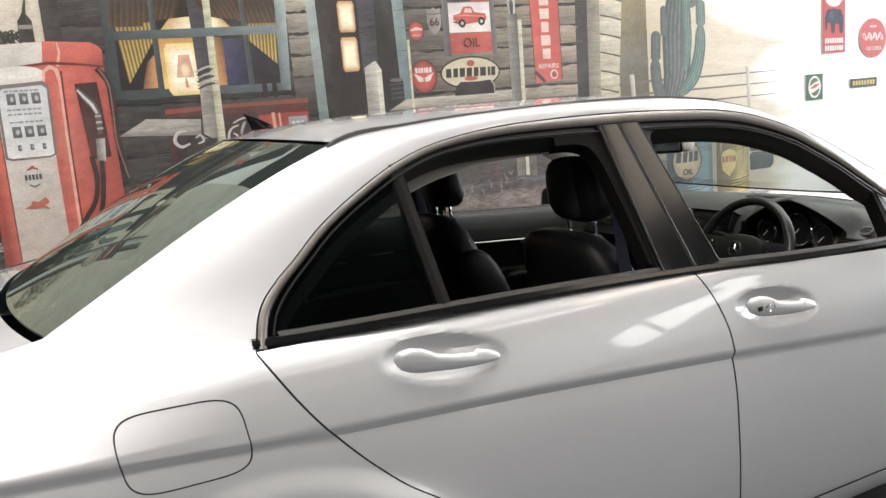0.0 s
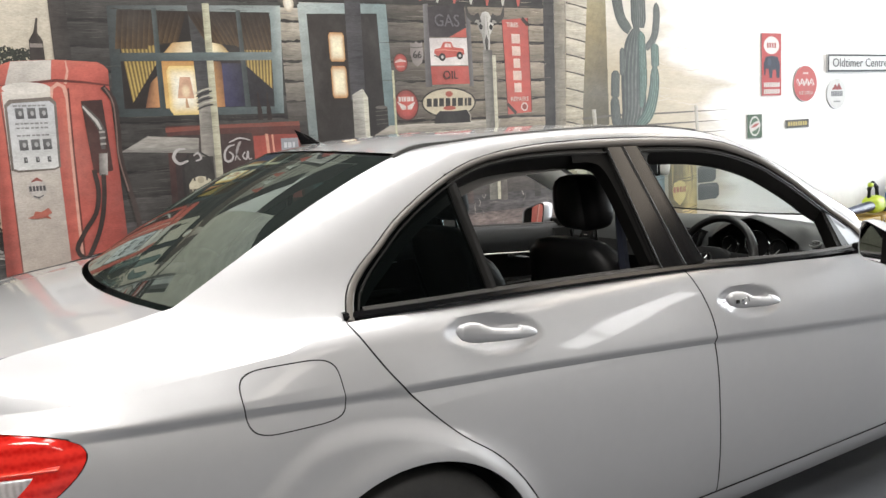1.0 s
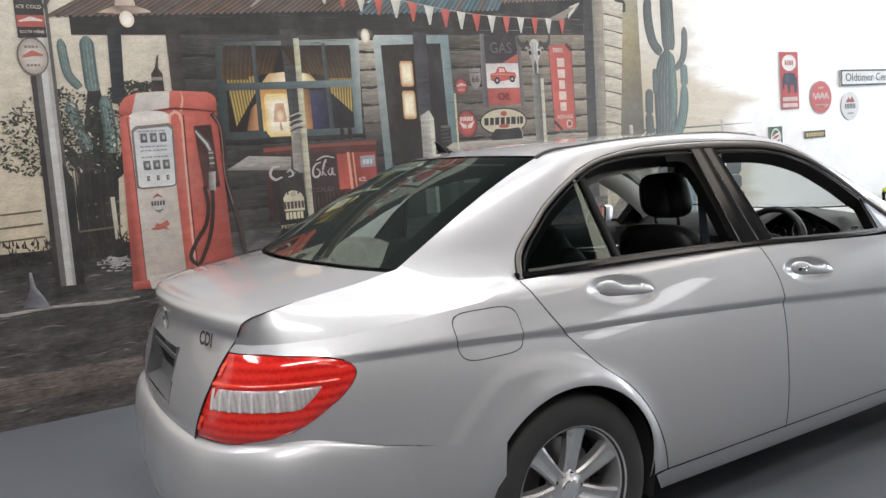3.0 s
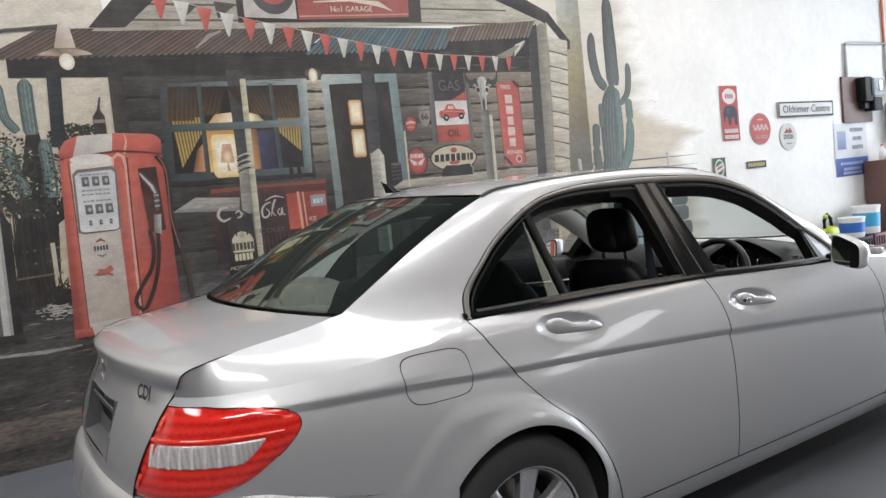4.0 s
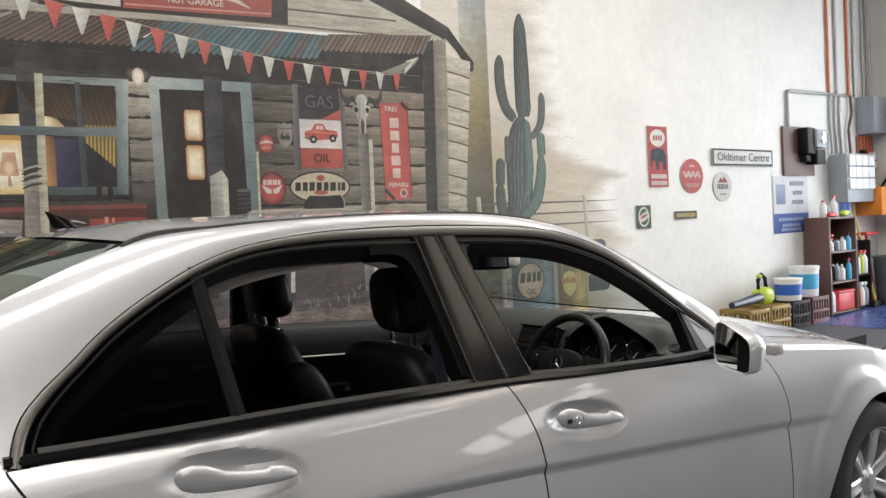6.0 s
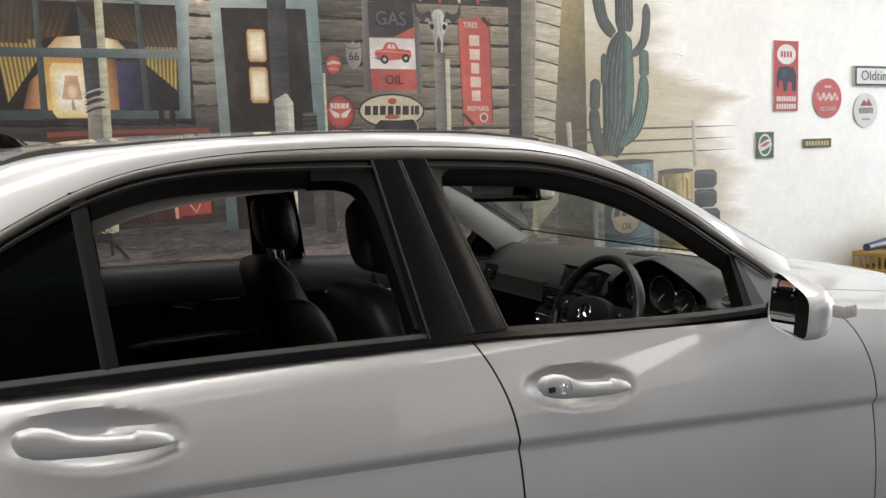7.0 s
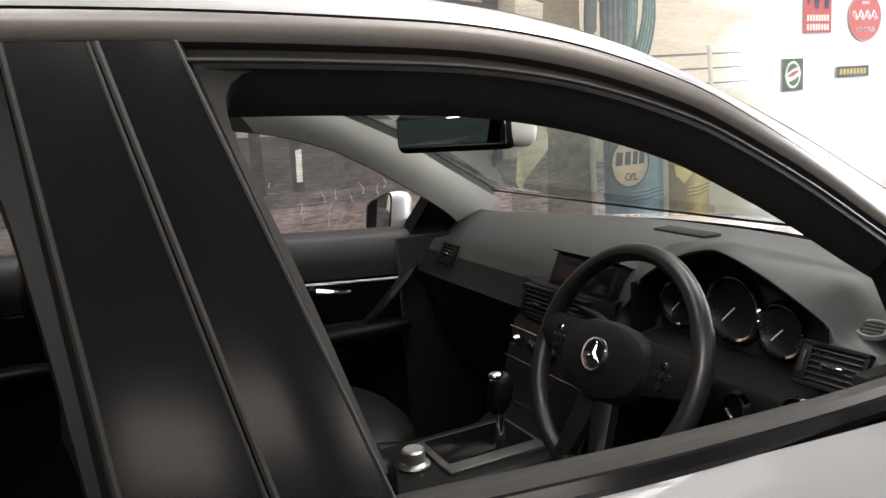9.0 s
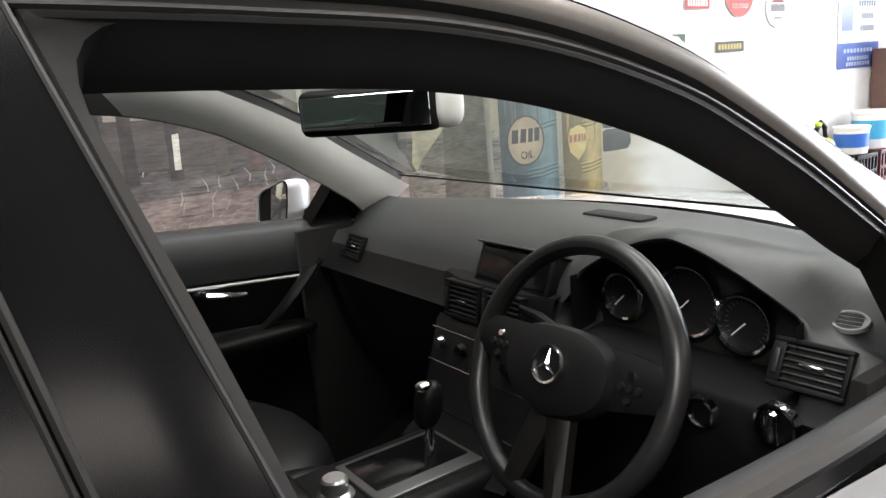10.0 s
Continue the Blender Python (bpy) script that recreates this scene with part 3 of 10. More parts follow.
    bm.from_mesh(shell.data)
    a, b = foot[0], foot[-1]
    near = []
    for w in bm.verts:
        k = min(1.0, max(0.0, (w.co - a).dot(b - a) / (b - a).length_squared))
        if not w.is_boundary and (w.co - a.lerp(b, k)).length < 0.02 + 0.11 * k and k > 0.03:
            near.append(w)
    for _ in range(60):
        bmesh.ops.smooth_vert(bm, verts=near, factor=0.5, use_axis_x=True, use_axis_y=True, use_axis_z=True)
    bm.to_mesh(shell.data)
    bm.free()
    # sill
    sill = coons([(0.44, 0.175), (1.3, 0.17), (2.35, 0.175)], [(2.35, 0.175), (2.33, 0.252)], [(0.375, 0.258), (1.3, 0.254), (2.33, 0.252)], [(0.44, 0.175), (0.375, 0.258)], 40, 6)
    panel("sill", [sill], SILVER, car, side=side, out=0.004)
    # front wing
    fa = ring(2.76, 0.316, 0.350, 199, 20, 40)
    fw1 = coons([(2.213, 0.257), fa[0]], fa[:12] + [(2.48, 0.70), (2.5, 0.866)], [(1.993, 0.928), (2.2, 0.902), (2.5, 0.866)], shifted(FRONT_SEAM, 0.0025), 26, 60)
    fw3 = coons(fa[11:24], [fa[23], (2.86, 0.815)], [(2.5, 0.866), (2.7, 0.842), (2.86, 0.815)], [fa[11], (2.48, 0.70), (2.5, 0.866)], 26, 24)
    fw2 = coons(fa[23:], [fa[-1], (3.19, 0.44)], [(2.86, 0.815), (3.1, 0.76), (3.2, 0.68), (3.19, 0.44)], [fa[23], (2.86, 0.815)], 30, 24)
    panel("front_wing", [fw1, fw3, fw2], SILVER, car, side=side)
    # joints
    for c in (BACK_SEAM, MID_SEAM, FRONT_SEAM):
        strip("panel_gap", c, 0.03, 0.008, GAP, car, side)
    strip("panel_gap", [(0.42, 0.26), (1.3, 0.256), (2.22, 0.253)], 0.03, 0.012, GAP, car, side)
    return rd, fd


RAIL = [(-0.46, 0.686, 1.077), (-0.3, 0.664, 1.165), (-0.1, 0.634, 1.270), (0.08, 0.606, 1.348), (0.165, 0.592, 1.378), (0.35, 0.577, 1.400), (0.6, 0.567, 1.412), (0.9, 0.562, 1.416),
        (1.12, 0.564, 1.410), (1.30, 0.572, 1.390), (1.42, 0.583, 1.362), (1.55, 0.600, 1.310), (1.70, 0.622, 1.238), (1.86, 0.652, 1.142), (2.03, 0.688, 1.042)]
CORNER_U = float(np.interp(0.652, OUT[:300, 1], ARC[:300]))
rear_door, front_door = side_panels(-1)
far_rear_door, far_front_door = side_panels(1)


def across(stations, n=24):
    """Sheet spanned between the two sides: (x, y, z at the edge, x, z at the middle line)."""
    rows = []
    for xe, ye, ze, xc, zc in stations:
        row = []
        for k in np.linspace(-1, 1, n + 1):
            q = abs(k) ** 2.2
            row.append(Vector((xc + (xe - xc) * q, k * ye, zc + (ze - zc) * q)))
        rows.append(row)
    return rows


def finer(stations, n):
    return [tuple(p) for p in spline(stations, n)]


ROOF = [(0.165, 0.584, 1.378, 0.03, 1.405), (0.35, 0.570, 1.402, 0.22, 1.432), (0.6, 0.560, 1.414, 0.52, 1.445), (0.85, 0.555, 1.417, 0.85, 1.447), (1.05, 0.556, 1.413, 1.12, 1.440), (1.20, 0.560, 1.400, 1.335, 1.412)]
v, f = sheet(across(finer(ROOF, 26)))
link_mesh("roof", v, f, SILVER, car)
REAR_GLASS = [(0.150, 0.580, 1.372, 0.02, 1.400), (0.05, 0.592, 1.332, -0.08, 1.361), (-0.1, 0.616, 1.263, -0.23, 1.291), (-0.28, 0.644, 1.170, -0.40, 1.193), (-0.455, 0.672, 1.075, -0.565, 1.086)]
v, f = sheet(across(finer(REAR_GLASS, 18)))
link_mesh("rear_window", v, f, TINTED, car, "tinted rear window")
WINDSCREEN = [(1.20, 0.560, 1.396, 1.34, 1.408), (1.30, 0.566, 1.384, 1.46, 1.378), (1.42, 0.577, 1.356, 1.60, 1.328), (1.55, 0.594, 1.304, 1.76, 1.262), (1.70, 0.616, 1.232, 1.93, 1.180), (1.86, 0.646, 1.136, 2.11, 1.085), (2.01, 0.680, 1.046, 2.27, 0.990)]
v, f = sheet(across(finer(WINDSCREEN, 20)))
link_mesh("windscreen", v, f, CLEAR, car, "clear windscreen")
LAMP_U, LAMP_TOP_U = -1.21, -1.098


def lamp_edge(z):
    """Where the boot lid meets the lamp."""
    p = hull(LAMP_U + (LAMP_TOP_U - LAMP_U) * (z - 0.668) / 0.235 - 0.006 + 0.35 * max(0.0, z - 0.903), z, 0.001, 1)
    return (p.x, p.y, p.z)


BOOT = [(-0.472, 0.680, 1.068, -0.585, 1.078), (-0.6, 0.680, 1.050, -0.70, 1.066), (-0.75, 0.674, 1.030, -0.84, 1.048), (-0.86, 0.667, 1.012, -0.975, 1.020), (-0.908, 0.661, 0.999, -1.010, 1.010), (-0.922, 0.657, 0.990, -1.019, 0.999), (-0.929, 0.652, 0.974, -1.018, 0.985)]
BOOT += [(*lamp_edge(z), xc, z) for z, xc in ((0.935, -1.014), (0.895, -1.022), (0.83, -1.045), (0.75, -1.07), (0.68, -1.085), (0.655, -1.087))]
rows = across(finer(BOOT, 110), 44)
v, f = sheet(rows)
f = [q for q in f if not (0.705 < sum(v[i].z for i in q) / 4 < 0.87 and abs(sum(v[i].y for i in q) / 4) < 0.235)]
boot = link_mesh("boot_lid", v, f, SILVER, car, angle=50)
BONNET = [(2.06, 0.700, 0.955, 2.31, 0.965), (2.3, 0.715, 0.925, 2.5, 0.955), (2.6, 0.715, 0.885, 2.8, 0.915), (2.9, 0.690, 0.830, 3.1, 0.850), (3.15, 0.640, 0.755, 3.33, 0.760), (3.25, 0.60, 0.70, 3.42, 0.68)]
v, f = sheet(across(finer(BONNET, 24)))
link_mesh("bonnet", v, f, SILVER, car)
for s in (-1, 1):
    # slope between bonnet and wing
    e = [Vector((x, s * y, z)) for x, y, z, _, _ in finer(BONNET, 24)]
    w = [hull(along(x), z, 0, s) for x, z in spline([(1.993, 0.928), (2.2, 0.902), (2.5, 0.866), (2.86, 0.815), (3.1, 0.76), (3.19, 0.70)], 24)]
    rows = []
    for b in np.linspace(0, 1, 7):
        rows.append([(1 - b) ** 2 * p + 2 * b * (1 - b) * Vector(((p.x + q.x) / 2, p.y * 0.75 + q.y * 0.25, max(p.z, q.z) + 0.002)) + b * b * q for p, q in zip(w, e)])
    v, f = sheet(rows)
    link_mesh("wing_top", v, f, SILVER, car)


# rear bumper, all round
u_side = along(-0.252)
half = np.linspace(u_side, ARC[0] if ARC[0] < u_side else ARC[-1], 50)
TOP_U = [along(-0.252), along(-0.40), along(-0.555), along(-0.716), along(-0.79), CORNER_U + 0.09, CORNER_U - 0.05, ARC[0]]
TOP_Z = [0.553, 0.578, 0.606, 0.646, 0.664, 0.664, 0.656, 0.652]


def rear_bumper_rows(s):
    rows = []
    for k, b in enumerate((0.0, 0.12, 0.3, 0.5, 0.7, 0.85, 0.93, 0.98, 1.0, 1.0)):
        row = []
        for u in half:
            zt = float(smooth_at(u, TOP_U[::-1], TOP_Z[::-1]))
            z = 0.20 + (zt - 0.20) * b
            swell = max(0.0, min(1.0, (u_side - 0.28 - u) / 0.35))
            o = 0.05 * swell * (1 - ((b - 0.62) / 0.62) ** 2 * 0.6) if k < 9 else -0.01 * swell
            if k < 9 and b > 0.9:
                o *= 0.78 if b < 0.97 else (0.55 if b < 0.99 else 0.3)
            row.append(hull(u, z + (0.008 * swell if k == 9 else 0), o, s))
        rows.append(row)
    return rows


v, f = joined(sheet(rear_bumper_rows(-1)), sheet(rear_bumper_rows(1)))
link_mesh("rear_bumper", v, f, SILVER, car, merge=0.001, angle=50)
uf = np.linspace(along(3.185), ARC[-1], 30)
pieces = []
for s in (-1, 1):
    pieces.append(sheet([[hull(u, z, 0.01, s) for u in uf] for z in np.linspace(0.19, 0.60, 9)]))
v, f = joined(*pieces)
link_mesh("front_bumper", v, f, SILVER, car, merge=0.001, angle=50)


def tail_lamp(s):
    """Wrap-round lamp in three bands."""
    tl, bl = LAMP_TOP_U, LAMP_U
    zr, ur = LAMP_Z, LAMP_TIP

    def lens(z0, z1, a0, trim, o):
        rows = []
        for b in np.linspace(0, 1, 17):
            row = []
            for a in np.linspace(0, 1, 40):
                k = a0 + (1 - a0) * a
                z = z0 + (z1 - z0) * b
                ua = bl + (tl - bl) * (z - 0.668) / 0.235
                ub = float(smooth_at(z, zr, ur)) - trim
                edge = min(1, a * 12, (1 - a) * 12, b * 9 + 0.1, (1 - b) * 9 + 0.1)
                row.append(hull(ua + (ub - ua) * k, z, o * edge - 0.002, s))
            rows.append(row)
        return sheet(rows)

    v, f = lens(0.669, 0.902, 0.0, 0.0, 0.008)
    lamp = link_mesh("tail_lamp", v, f, RED_LENS, car, "red wrap-round tail lamp with a clear band")
    v, f = lens(0.752, 0.820, 0.06, 0.062, 0.0105)
    link_mesh("clear_lens", v, f, CLEAR_LENS, lamp, "clear ribbed lens")

    def strip_on(name, z0, z1, k0, k1, o, material, n=24):
        """Narrow moulding on the lens between two shares of its length."""
        rows = []
        for b, lift in ((0.0, -0.002), (0.12, 0.0), (0.5, 0.0012), (0.88, 0.0), (1.0, -0.002)):
            row = []
            for a in np.linspace(0, 1, n):
                k = k0 + (k1 - k0) * a
                z = z0 + (z1 - z0) * b
                ua, ub = bl + (tl - bl) * (z - 0.668) / 0.235, float(smooth_at(z, zr, ur))
                row.append(hull(ua + (ub - ua) * k, z, o + lift, s))
            rows.append(row)
        v, f = sheet(rows)
        link_mesh(name, v, f, material, lamp)

    # ridges on either side of the clear band, prisms at the inner ends, soft ribs
    strip_on("lens_ridge", 0.821, 0.829, 0.02, 0.90, 0.0088, RED_BRIGHT)
    strip_on("lens_prism", 0.842, 0.880, 0.030, 0.075, 0.0080, RED_BRIGHT, n=6)
    strip_on("lens_prism", 0.690, 0.732, 0.035, 0.080, 0.0080, RED_BRIGHT, n=6)
    for i in range(8):
        u = -1.115 + 0.037 * i
        rows = [[hull(u + du, z, o, s) for z in (0.758, 0.772, 0.786, 0.800, 0.814)] for du, o in ((-0.007, 0.0072), (-0.003, 0.0090), (0.003, 0.0090), (0.007, 0.0072))]
        v, f = sheet(rows)
        link_mesh("clear_rib", v, f, CLEAR_RIB, lamp)
    rows = []
    for z in np.linspace(0.692, 0.895, 16):
        ua, ub = bl + (tl - bl) * (z - 0.668) / 0.235 - 0.003, float(smooth_at(z, zr, ur)) - 0.002
        rows.append([hull(ua + (ub - ua) * a, z, -0.008, s) for a in np.linspace(0, 1, 30)])
    v, f = sheet(rows)
    link_mesh("lamp_housing", v, f, GAP, lamp)


tail_lamp(-1)
tail_lamp(1)

# ---------------------------------------------------------------- the car: windows, trim, wheels
SEAL = mat("grey_black_window_seal", (0.010, 0.0098, 0.0095), rough=0.45, vary=0.15, scale=20, spec=0.25)
SAIL = mat("dark_blue_grey_trim", (0.03, 0.031, 0.037), rough=0.3, vary=0.08, scale=20)
WAIST_RUBBER = mat("taupe_grey_rubber", (0.026, 0.024, 0.022), spec=0.25, rough=0.5, vary=0.2, scale=20)
SHADED_LINING = mat("shaded_grey_lining", (0.15, 0.145, 0.14), rough=0.85, vary=0.08, scale=30)
FRAME_GROOVE = mat("dark_grey_door_frame", (0.015, 0.0142, 0.0135), rough=0.45, vary=0.2, scale=16, spec=0.22)
# brown-grey base puts the warm sheen on the black moulding into its colour
MOULDING = mat("satin_moulding_with_sheen", (0.088, 0.077, 0.067), rough=0.38, vary=0.2, scale=14, spec=0.8)
FRAME_BLACK = mat("satin_black_frame", (0.0045, 0.0044, 0.0043), rough=0.45, vary=0.2, scale=16, spec=0.10)


def inward(curve, d):
    """Side-view curve moved towards its lower right by a distance."""
    c = np.array(curve)
    t = np.gradient(c, axis=0)
    t /= np.linalg.norm(t, axis=1)[:, None]
    return c + np.c_[t[:, 1], -t[:, 0]] * d


def window_frames(side):
    n = 120
    top = spline(DLO, n)
    steps = ((0.0, 0.001), (0.002, -0.004), (0.004, 0.002), (0.009, 0.0065), (0.017, 0.0075), (0.024, 0.005), (0.028, -0.001), (0.030, -0.008), (0.036, -0.009), (0.042, -0.009), (0.0445, -0.004), (0.048, -0.005), (0.050, -0.014), (0.060, -0.030), (0.066, -0.055))
    wide = np.interp(top[:, 0], (-0.09, 0.0, 0.4, 0.6, 0.85, 1.15, 1.4), (0.74, 0.57, 0.60, 0.80, 1.0, 0.98, 0.98))

    def band(d, o):
        return [pane(x, max(z, 0.93), o, side) for x, z in inward(top, d * wide[:, None])]
    v, f = sheet([band(d, o + 0.0012) for d, o in steps[2:7]])
    link_mesh("frame_moulding", v, f, MOULDING, car, "satin black window moulding", angle=60)
    rows = [band(d, o) for d, o in steps]
    v, f = sheet(rows)
    link_mesh("window_frame", v, f, FRAME_GROOVE, car, angle=50)
    bead = [pane(x, z, 0.003, side) for x, z in inward(top, 0.0455 * wide[:, None])[4:-6]]
    tube_part("frame_bead", bead, 0.0028, SEAL, car, n=6)
    # rounded upper corner of the front opening
    inner_edge = spline([(1.052, 1.02), (1.016, 1.18), (0.998, 1.25), (0.990, 1.285), (0.989, 1.30), (0.992, 1.315), (1.002, 1.327), (1.02, 1.333), (1.06, 1.334)], 30)
    outer_edge = spline([(1.038, 1.02), (1.0, 1.18), (0.982, 1.25), (0.970, 1.285), (0.964, 1.30), (0.962, 1.322), (0.972, 1.338), (1.02, 1.341), (1.06, 1.338)], 30)
    v, f = sheet([[pane(x, z, -0.004, side) for x, z in outer_edge], [pane(x, z, -0.008, side) for x, z in inner_edge], [pane(x + 0.003, z - 0.003, -0.05, side) for x, z in inner_edge]])
    link_mesh("frame_corner", v, f, SEAL, car, angle=30)
    inner_edge = spline([(0.852, 1.02), (0.832, 1.18), (0.818, 1.26), (0.808, 1.29), (0.795, 1.309), (0.77, 1.318), (0.70, 1.322)], 26)
    outer_edge = spline([(0.872, 1.02), (0.855, 1.18), (0.845, 1.26), (0.840, 1.30), (0.835, 1.335), (0.78, 1.345), (0.70, 1.345)], 26)
    v, f = sheet([[pane(x, z, -0.004, side) for x, z in outer_edge], [pane(x, z, -0.010, side) for x, z in inner_edge], [pane(x - 0.003, z - 0.003, -0.05, side) for x, z in inner_edge]])
    link_mesh("frame_corner", v, f, FRAME_BLACK, car, angle=30)
    # polished strip along the waist, with the seal and ledge inside it
    b = spline(BELT[:-1] + [(1.96, 0.926)], 80)
    rows = []
    for dz, o in ((-0.001, 0.003), (0.004, 0.008), (0.014, 0.007), (0.019, 0.0)):
        rows.append([pane(x, z + dz, o, side) for x, z in b])
    v, f = sheet(rows)
    link_mesh("waist_trim", v, f, BLACK_GLOSS, car, "gloss black waist strip")
    rows = []
    for dz, o in ((0.016, 0.004), (0.024, 0.002), (0.028, -0.012), (0.022, -0.026)):
        rows.append([pane(x, z + dz, o, side) for x, z in b[2:-4]])
    v, f = sheet(rows)
    link_mesh("waist_seal", v, f, WAIST_RUBBER, car)
    # inner ledge and door card
    b2 = b[2:-3]
    rows = []
    for dz, dy in ((0.018, -0.026), (0.015, -0.045), (0.0, -0.064), (-0.03, -0.080), (-0.07, -0.085), (-0.11, -0.080)):
        rows.append([Vector((x, side * (glass_y(x, z) + dy), z + dz)) for x, z in b2])
    v, f = sheet(rows)
    link_mesh("door_ledge", v, f, LEDGE_PLASTIC, car)
    rows = []
    for dz, dy in ((-0.11, -0.085), (-0.13, -0.075), (-0.22, -0.065), (-0.25, -0.055), (-0.262, -0.070), (-0.30, -0.060), (-0.37, -0.055), (-0.72, -0.05)):
        rows.append([Vector((x, side * (glass_y(x, z) + dy), z + dz)) for x, z in b2])
    v, f = sheet(rows)
    card = link_mesh("door_card", v, f, DARK_PLASTIC, car)
    for x0, x1 in ((0.10, 0.78), (1.12, 1.72)):
        tube_part("chrome_strip", [(x, side * (glass_y(x, 0.98) - 0.082), float(np.interp(x, b[:, 0], b[:, 1])) - 0.118) for x in np.linspace(x0, x1, 14)], 0.0045, ALLOY, card, n=6)
    for hx in (0.58, 1.48):
        z = float(np.interp(hx, b[:, 0], b[:, 1])) - 0.145
        y = glass_y(hx, 0.98) - 0.092
        tube_part("pull_handle", [(hx - 0.06, side * (y + 0.03), z + 0.016), (hx - 0.04, side * y, z + 0.012), (hx + 0.03, side * (y - 0.006), z - 0.002), (hx + 0.06, side * y, z - 0.004)], [0.010, 0.012, 0.008, 0.006], CHROME, card, "chrome inner door handle")
    for hx in (0.62, 1.56):
        # sloping pull of the front door, and the pad under it
        z = float(np.interp(hx, b[:, 0], b[:, 1]))
        soft_box("arm_pad", hx - 0.05, side * (glass_y(hx, 0.98) - 0.115), z - 0.262, 0.40, 0.085, 0.05, FRAME_BLACK, card, "", 3.2)
        if hx < 1:
            continue
        rows = []
        for k in np.linspace(0, 1, 9):
            x, zz, dy = hx + 0.17 - 0.17 * k, z - 0.095 - 0.155 * k, -0.085 - 0.045 * math.sin(math.pi * (0.15 + 0.6 * k))
            rows.append([Vector((x + dx, side * (glass_y(x, 0.98) + dy + e), zz + 0.35 * dx)) for dx, e in ((-0.022, 0.03), (-0.020, 0.0), (0.0, -0.008), (0.020, 0.0), (0.022, 0.03))])
        v, f = sheet(rows)
        link_mesh("door_pull", v, f, FRAME_BLACK, card)
    # centre pillar: two gloss panels and the rubber between
    for name, a0, a1, b0, b1, o in (("pillar_panel", 0.834, 0.8925, 0.872, 0.9635, 0.006), ("pillar_panel", 0.8985, 0.957, 0.9695, 1.049, 0.006)):
        rows = []
        for k, (e, oo) in enumerate(((0.0, 0.0), (0.0, o), (0.25, o + 0.001), (0.5, o + 0.0015), (0.75, o + 0.001), (1.0, o), (1.0, 0.0))):
            row = []
            for t in np.linspace(0, 1, 16):
                z = 1.352 + (0.996 - 1.352) * t
                xa, xb = a0 + (b0 - a0) * t, a1 + (b1 - a1) * t
                row.append(pane(xa + (xb - xa) * e, z - 0.012 * (xa + (xb - xa) * e - 0.9), oo, side))
            rows.append(row)
        v, f = sheet(rows)
        link_mesh(name, v, f, BLACK_GLOSS, car, "gloss black centre pillar panel", angle=30)
        for e0, e1, w in ((a0, b0, 0.003), (a1, b1, 0.002)):
            tube_part("edge_bead", [pane(e0 + (e1 - e0) * t, 1.352 - 0.356 * t, o, side) for t in np.linspace(0, 1, 10)], w, SEAL, car, n=6)
    rows = []
    for e, o in ((-0.034, -0.03), (-0.03, -0.006), (0.0, 0.0), (0.5, 0.001), (1.0, 0.0), (1.03, -0.006), (1.035, -0.03)):
        rows.append([pane((0.832 + 0.036 * t) + ((0.960 + 0.09 * t) - (0.832 + 0.036 * t)) * e, 1.362 - 0.375 * t, o, side) for t in np.linspace(0, 1, 14)])
    v, f = sheet(rows)
    link_mesh("centre_pillar", v, f, FRAME_BLACK, car)
    rows = []
    for e in np.linspace(0.0, 1.0, 5):
        rows.append([pane((0.845 + 0.03 * t) + 0.115 * e, 1.37 - 0.38 * t, -0.05 - 0.012 * math.sin(math.pi * e), side) for t in np.linspace(0, 1, 14)])
    v, f = sheet(rows)
    link_mesh("pillar_lining", v, f, DARK_PLASTIC, car)
    # bar and fixed pane of the rear door
    rows = []
    for w, o in ((-0.014, -0.02), (-0.014, 0.0), (-0.003, 0.003), (0.003, 0.001), (0.014, 0.0), (0.014, -0.02)):
        rows.append([pane(0.268 + 0.030 * t + w, 1.318 - 0.311 * t, o, side) for t in np.linspace(0, 1, 10)])
    v, f = sheet(rows)
    link_mesh("window_bar", v, f, FRAME_BLACK, car)
    lead = cut(DLO, -0.104, 0.290, 30)
    rows = [[pane(x, 1.004 + (z - 0.006 - 1.004) * t, -0.008, side) for x, z in lead] for t in np.linspace(0, 1, 4)]
    v, f = sheet(rows)
    link_mesh("quarter_pane", v, f, DARK_TINTED, car, "dark fixed quarter pane")
    # triangle by the door mirror
    rows = []
    for t in np.linspace(0, 1, 6):
        rows.append([pane(1.823 + (float(np.interp(z, [p[1] for p in DLO[:-13:-1]], [p[0] for p in DLO[:-13:-1]])) - 1.827) * t, z, -0.003, side) for z in np.linspace(0.925, 1.112, 12)])
    v, f = sheet(rows)
    link_mesh("mirror_sail", v, f, SAIL, car)
    rows = [[pane(xa + (xb - xa) * t, za + (zb - za) * t, o, side) for t in np.linspace(0, 1, 8)] for xa, za, xb, zb, o in ((1.748, 0.935, 1.800, 1.075, -0.05), (1.745, 0.935, 1.797, 1.075, -0.006), (1.768, 0.935, 1.808, 1.085, -0.004), (1.772, 0.935, 1.811, 1.09, 0.0), (1.830, 0.930, 1.824, 1.118, -0.001))]
    v, f = sheet(rows)
    link_mesh("window_post", v, f, FRAME_BLACK, car, angle=30)
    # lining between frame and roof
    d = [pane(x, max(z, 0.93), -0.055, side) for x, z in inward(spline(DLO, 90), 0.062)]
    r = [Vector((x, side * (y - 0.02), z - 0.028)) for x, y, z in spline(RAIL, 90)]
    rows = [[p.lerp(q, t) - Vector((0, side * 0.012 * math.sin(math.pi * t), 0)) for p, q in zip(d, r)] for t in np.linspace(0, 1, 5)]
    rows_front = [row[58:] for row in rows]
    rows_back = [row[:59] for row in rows]
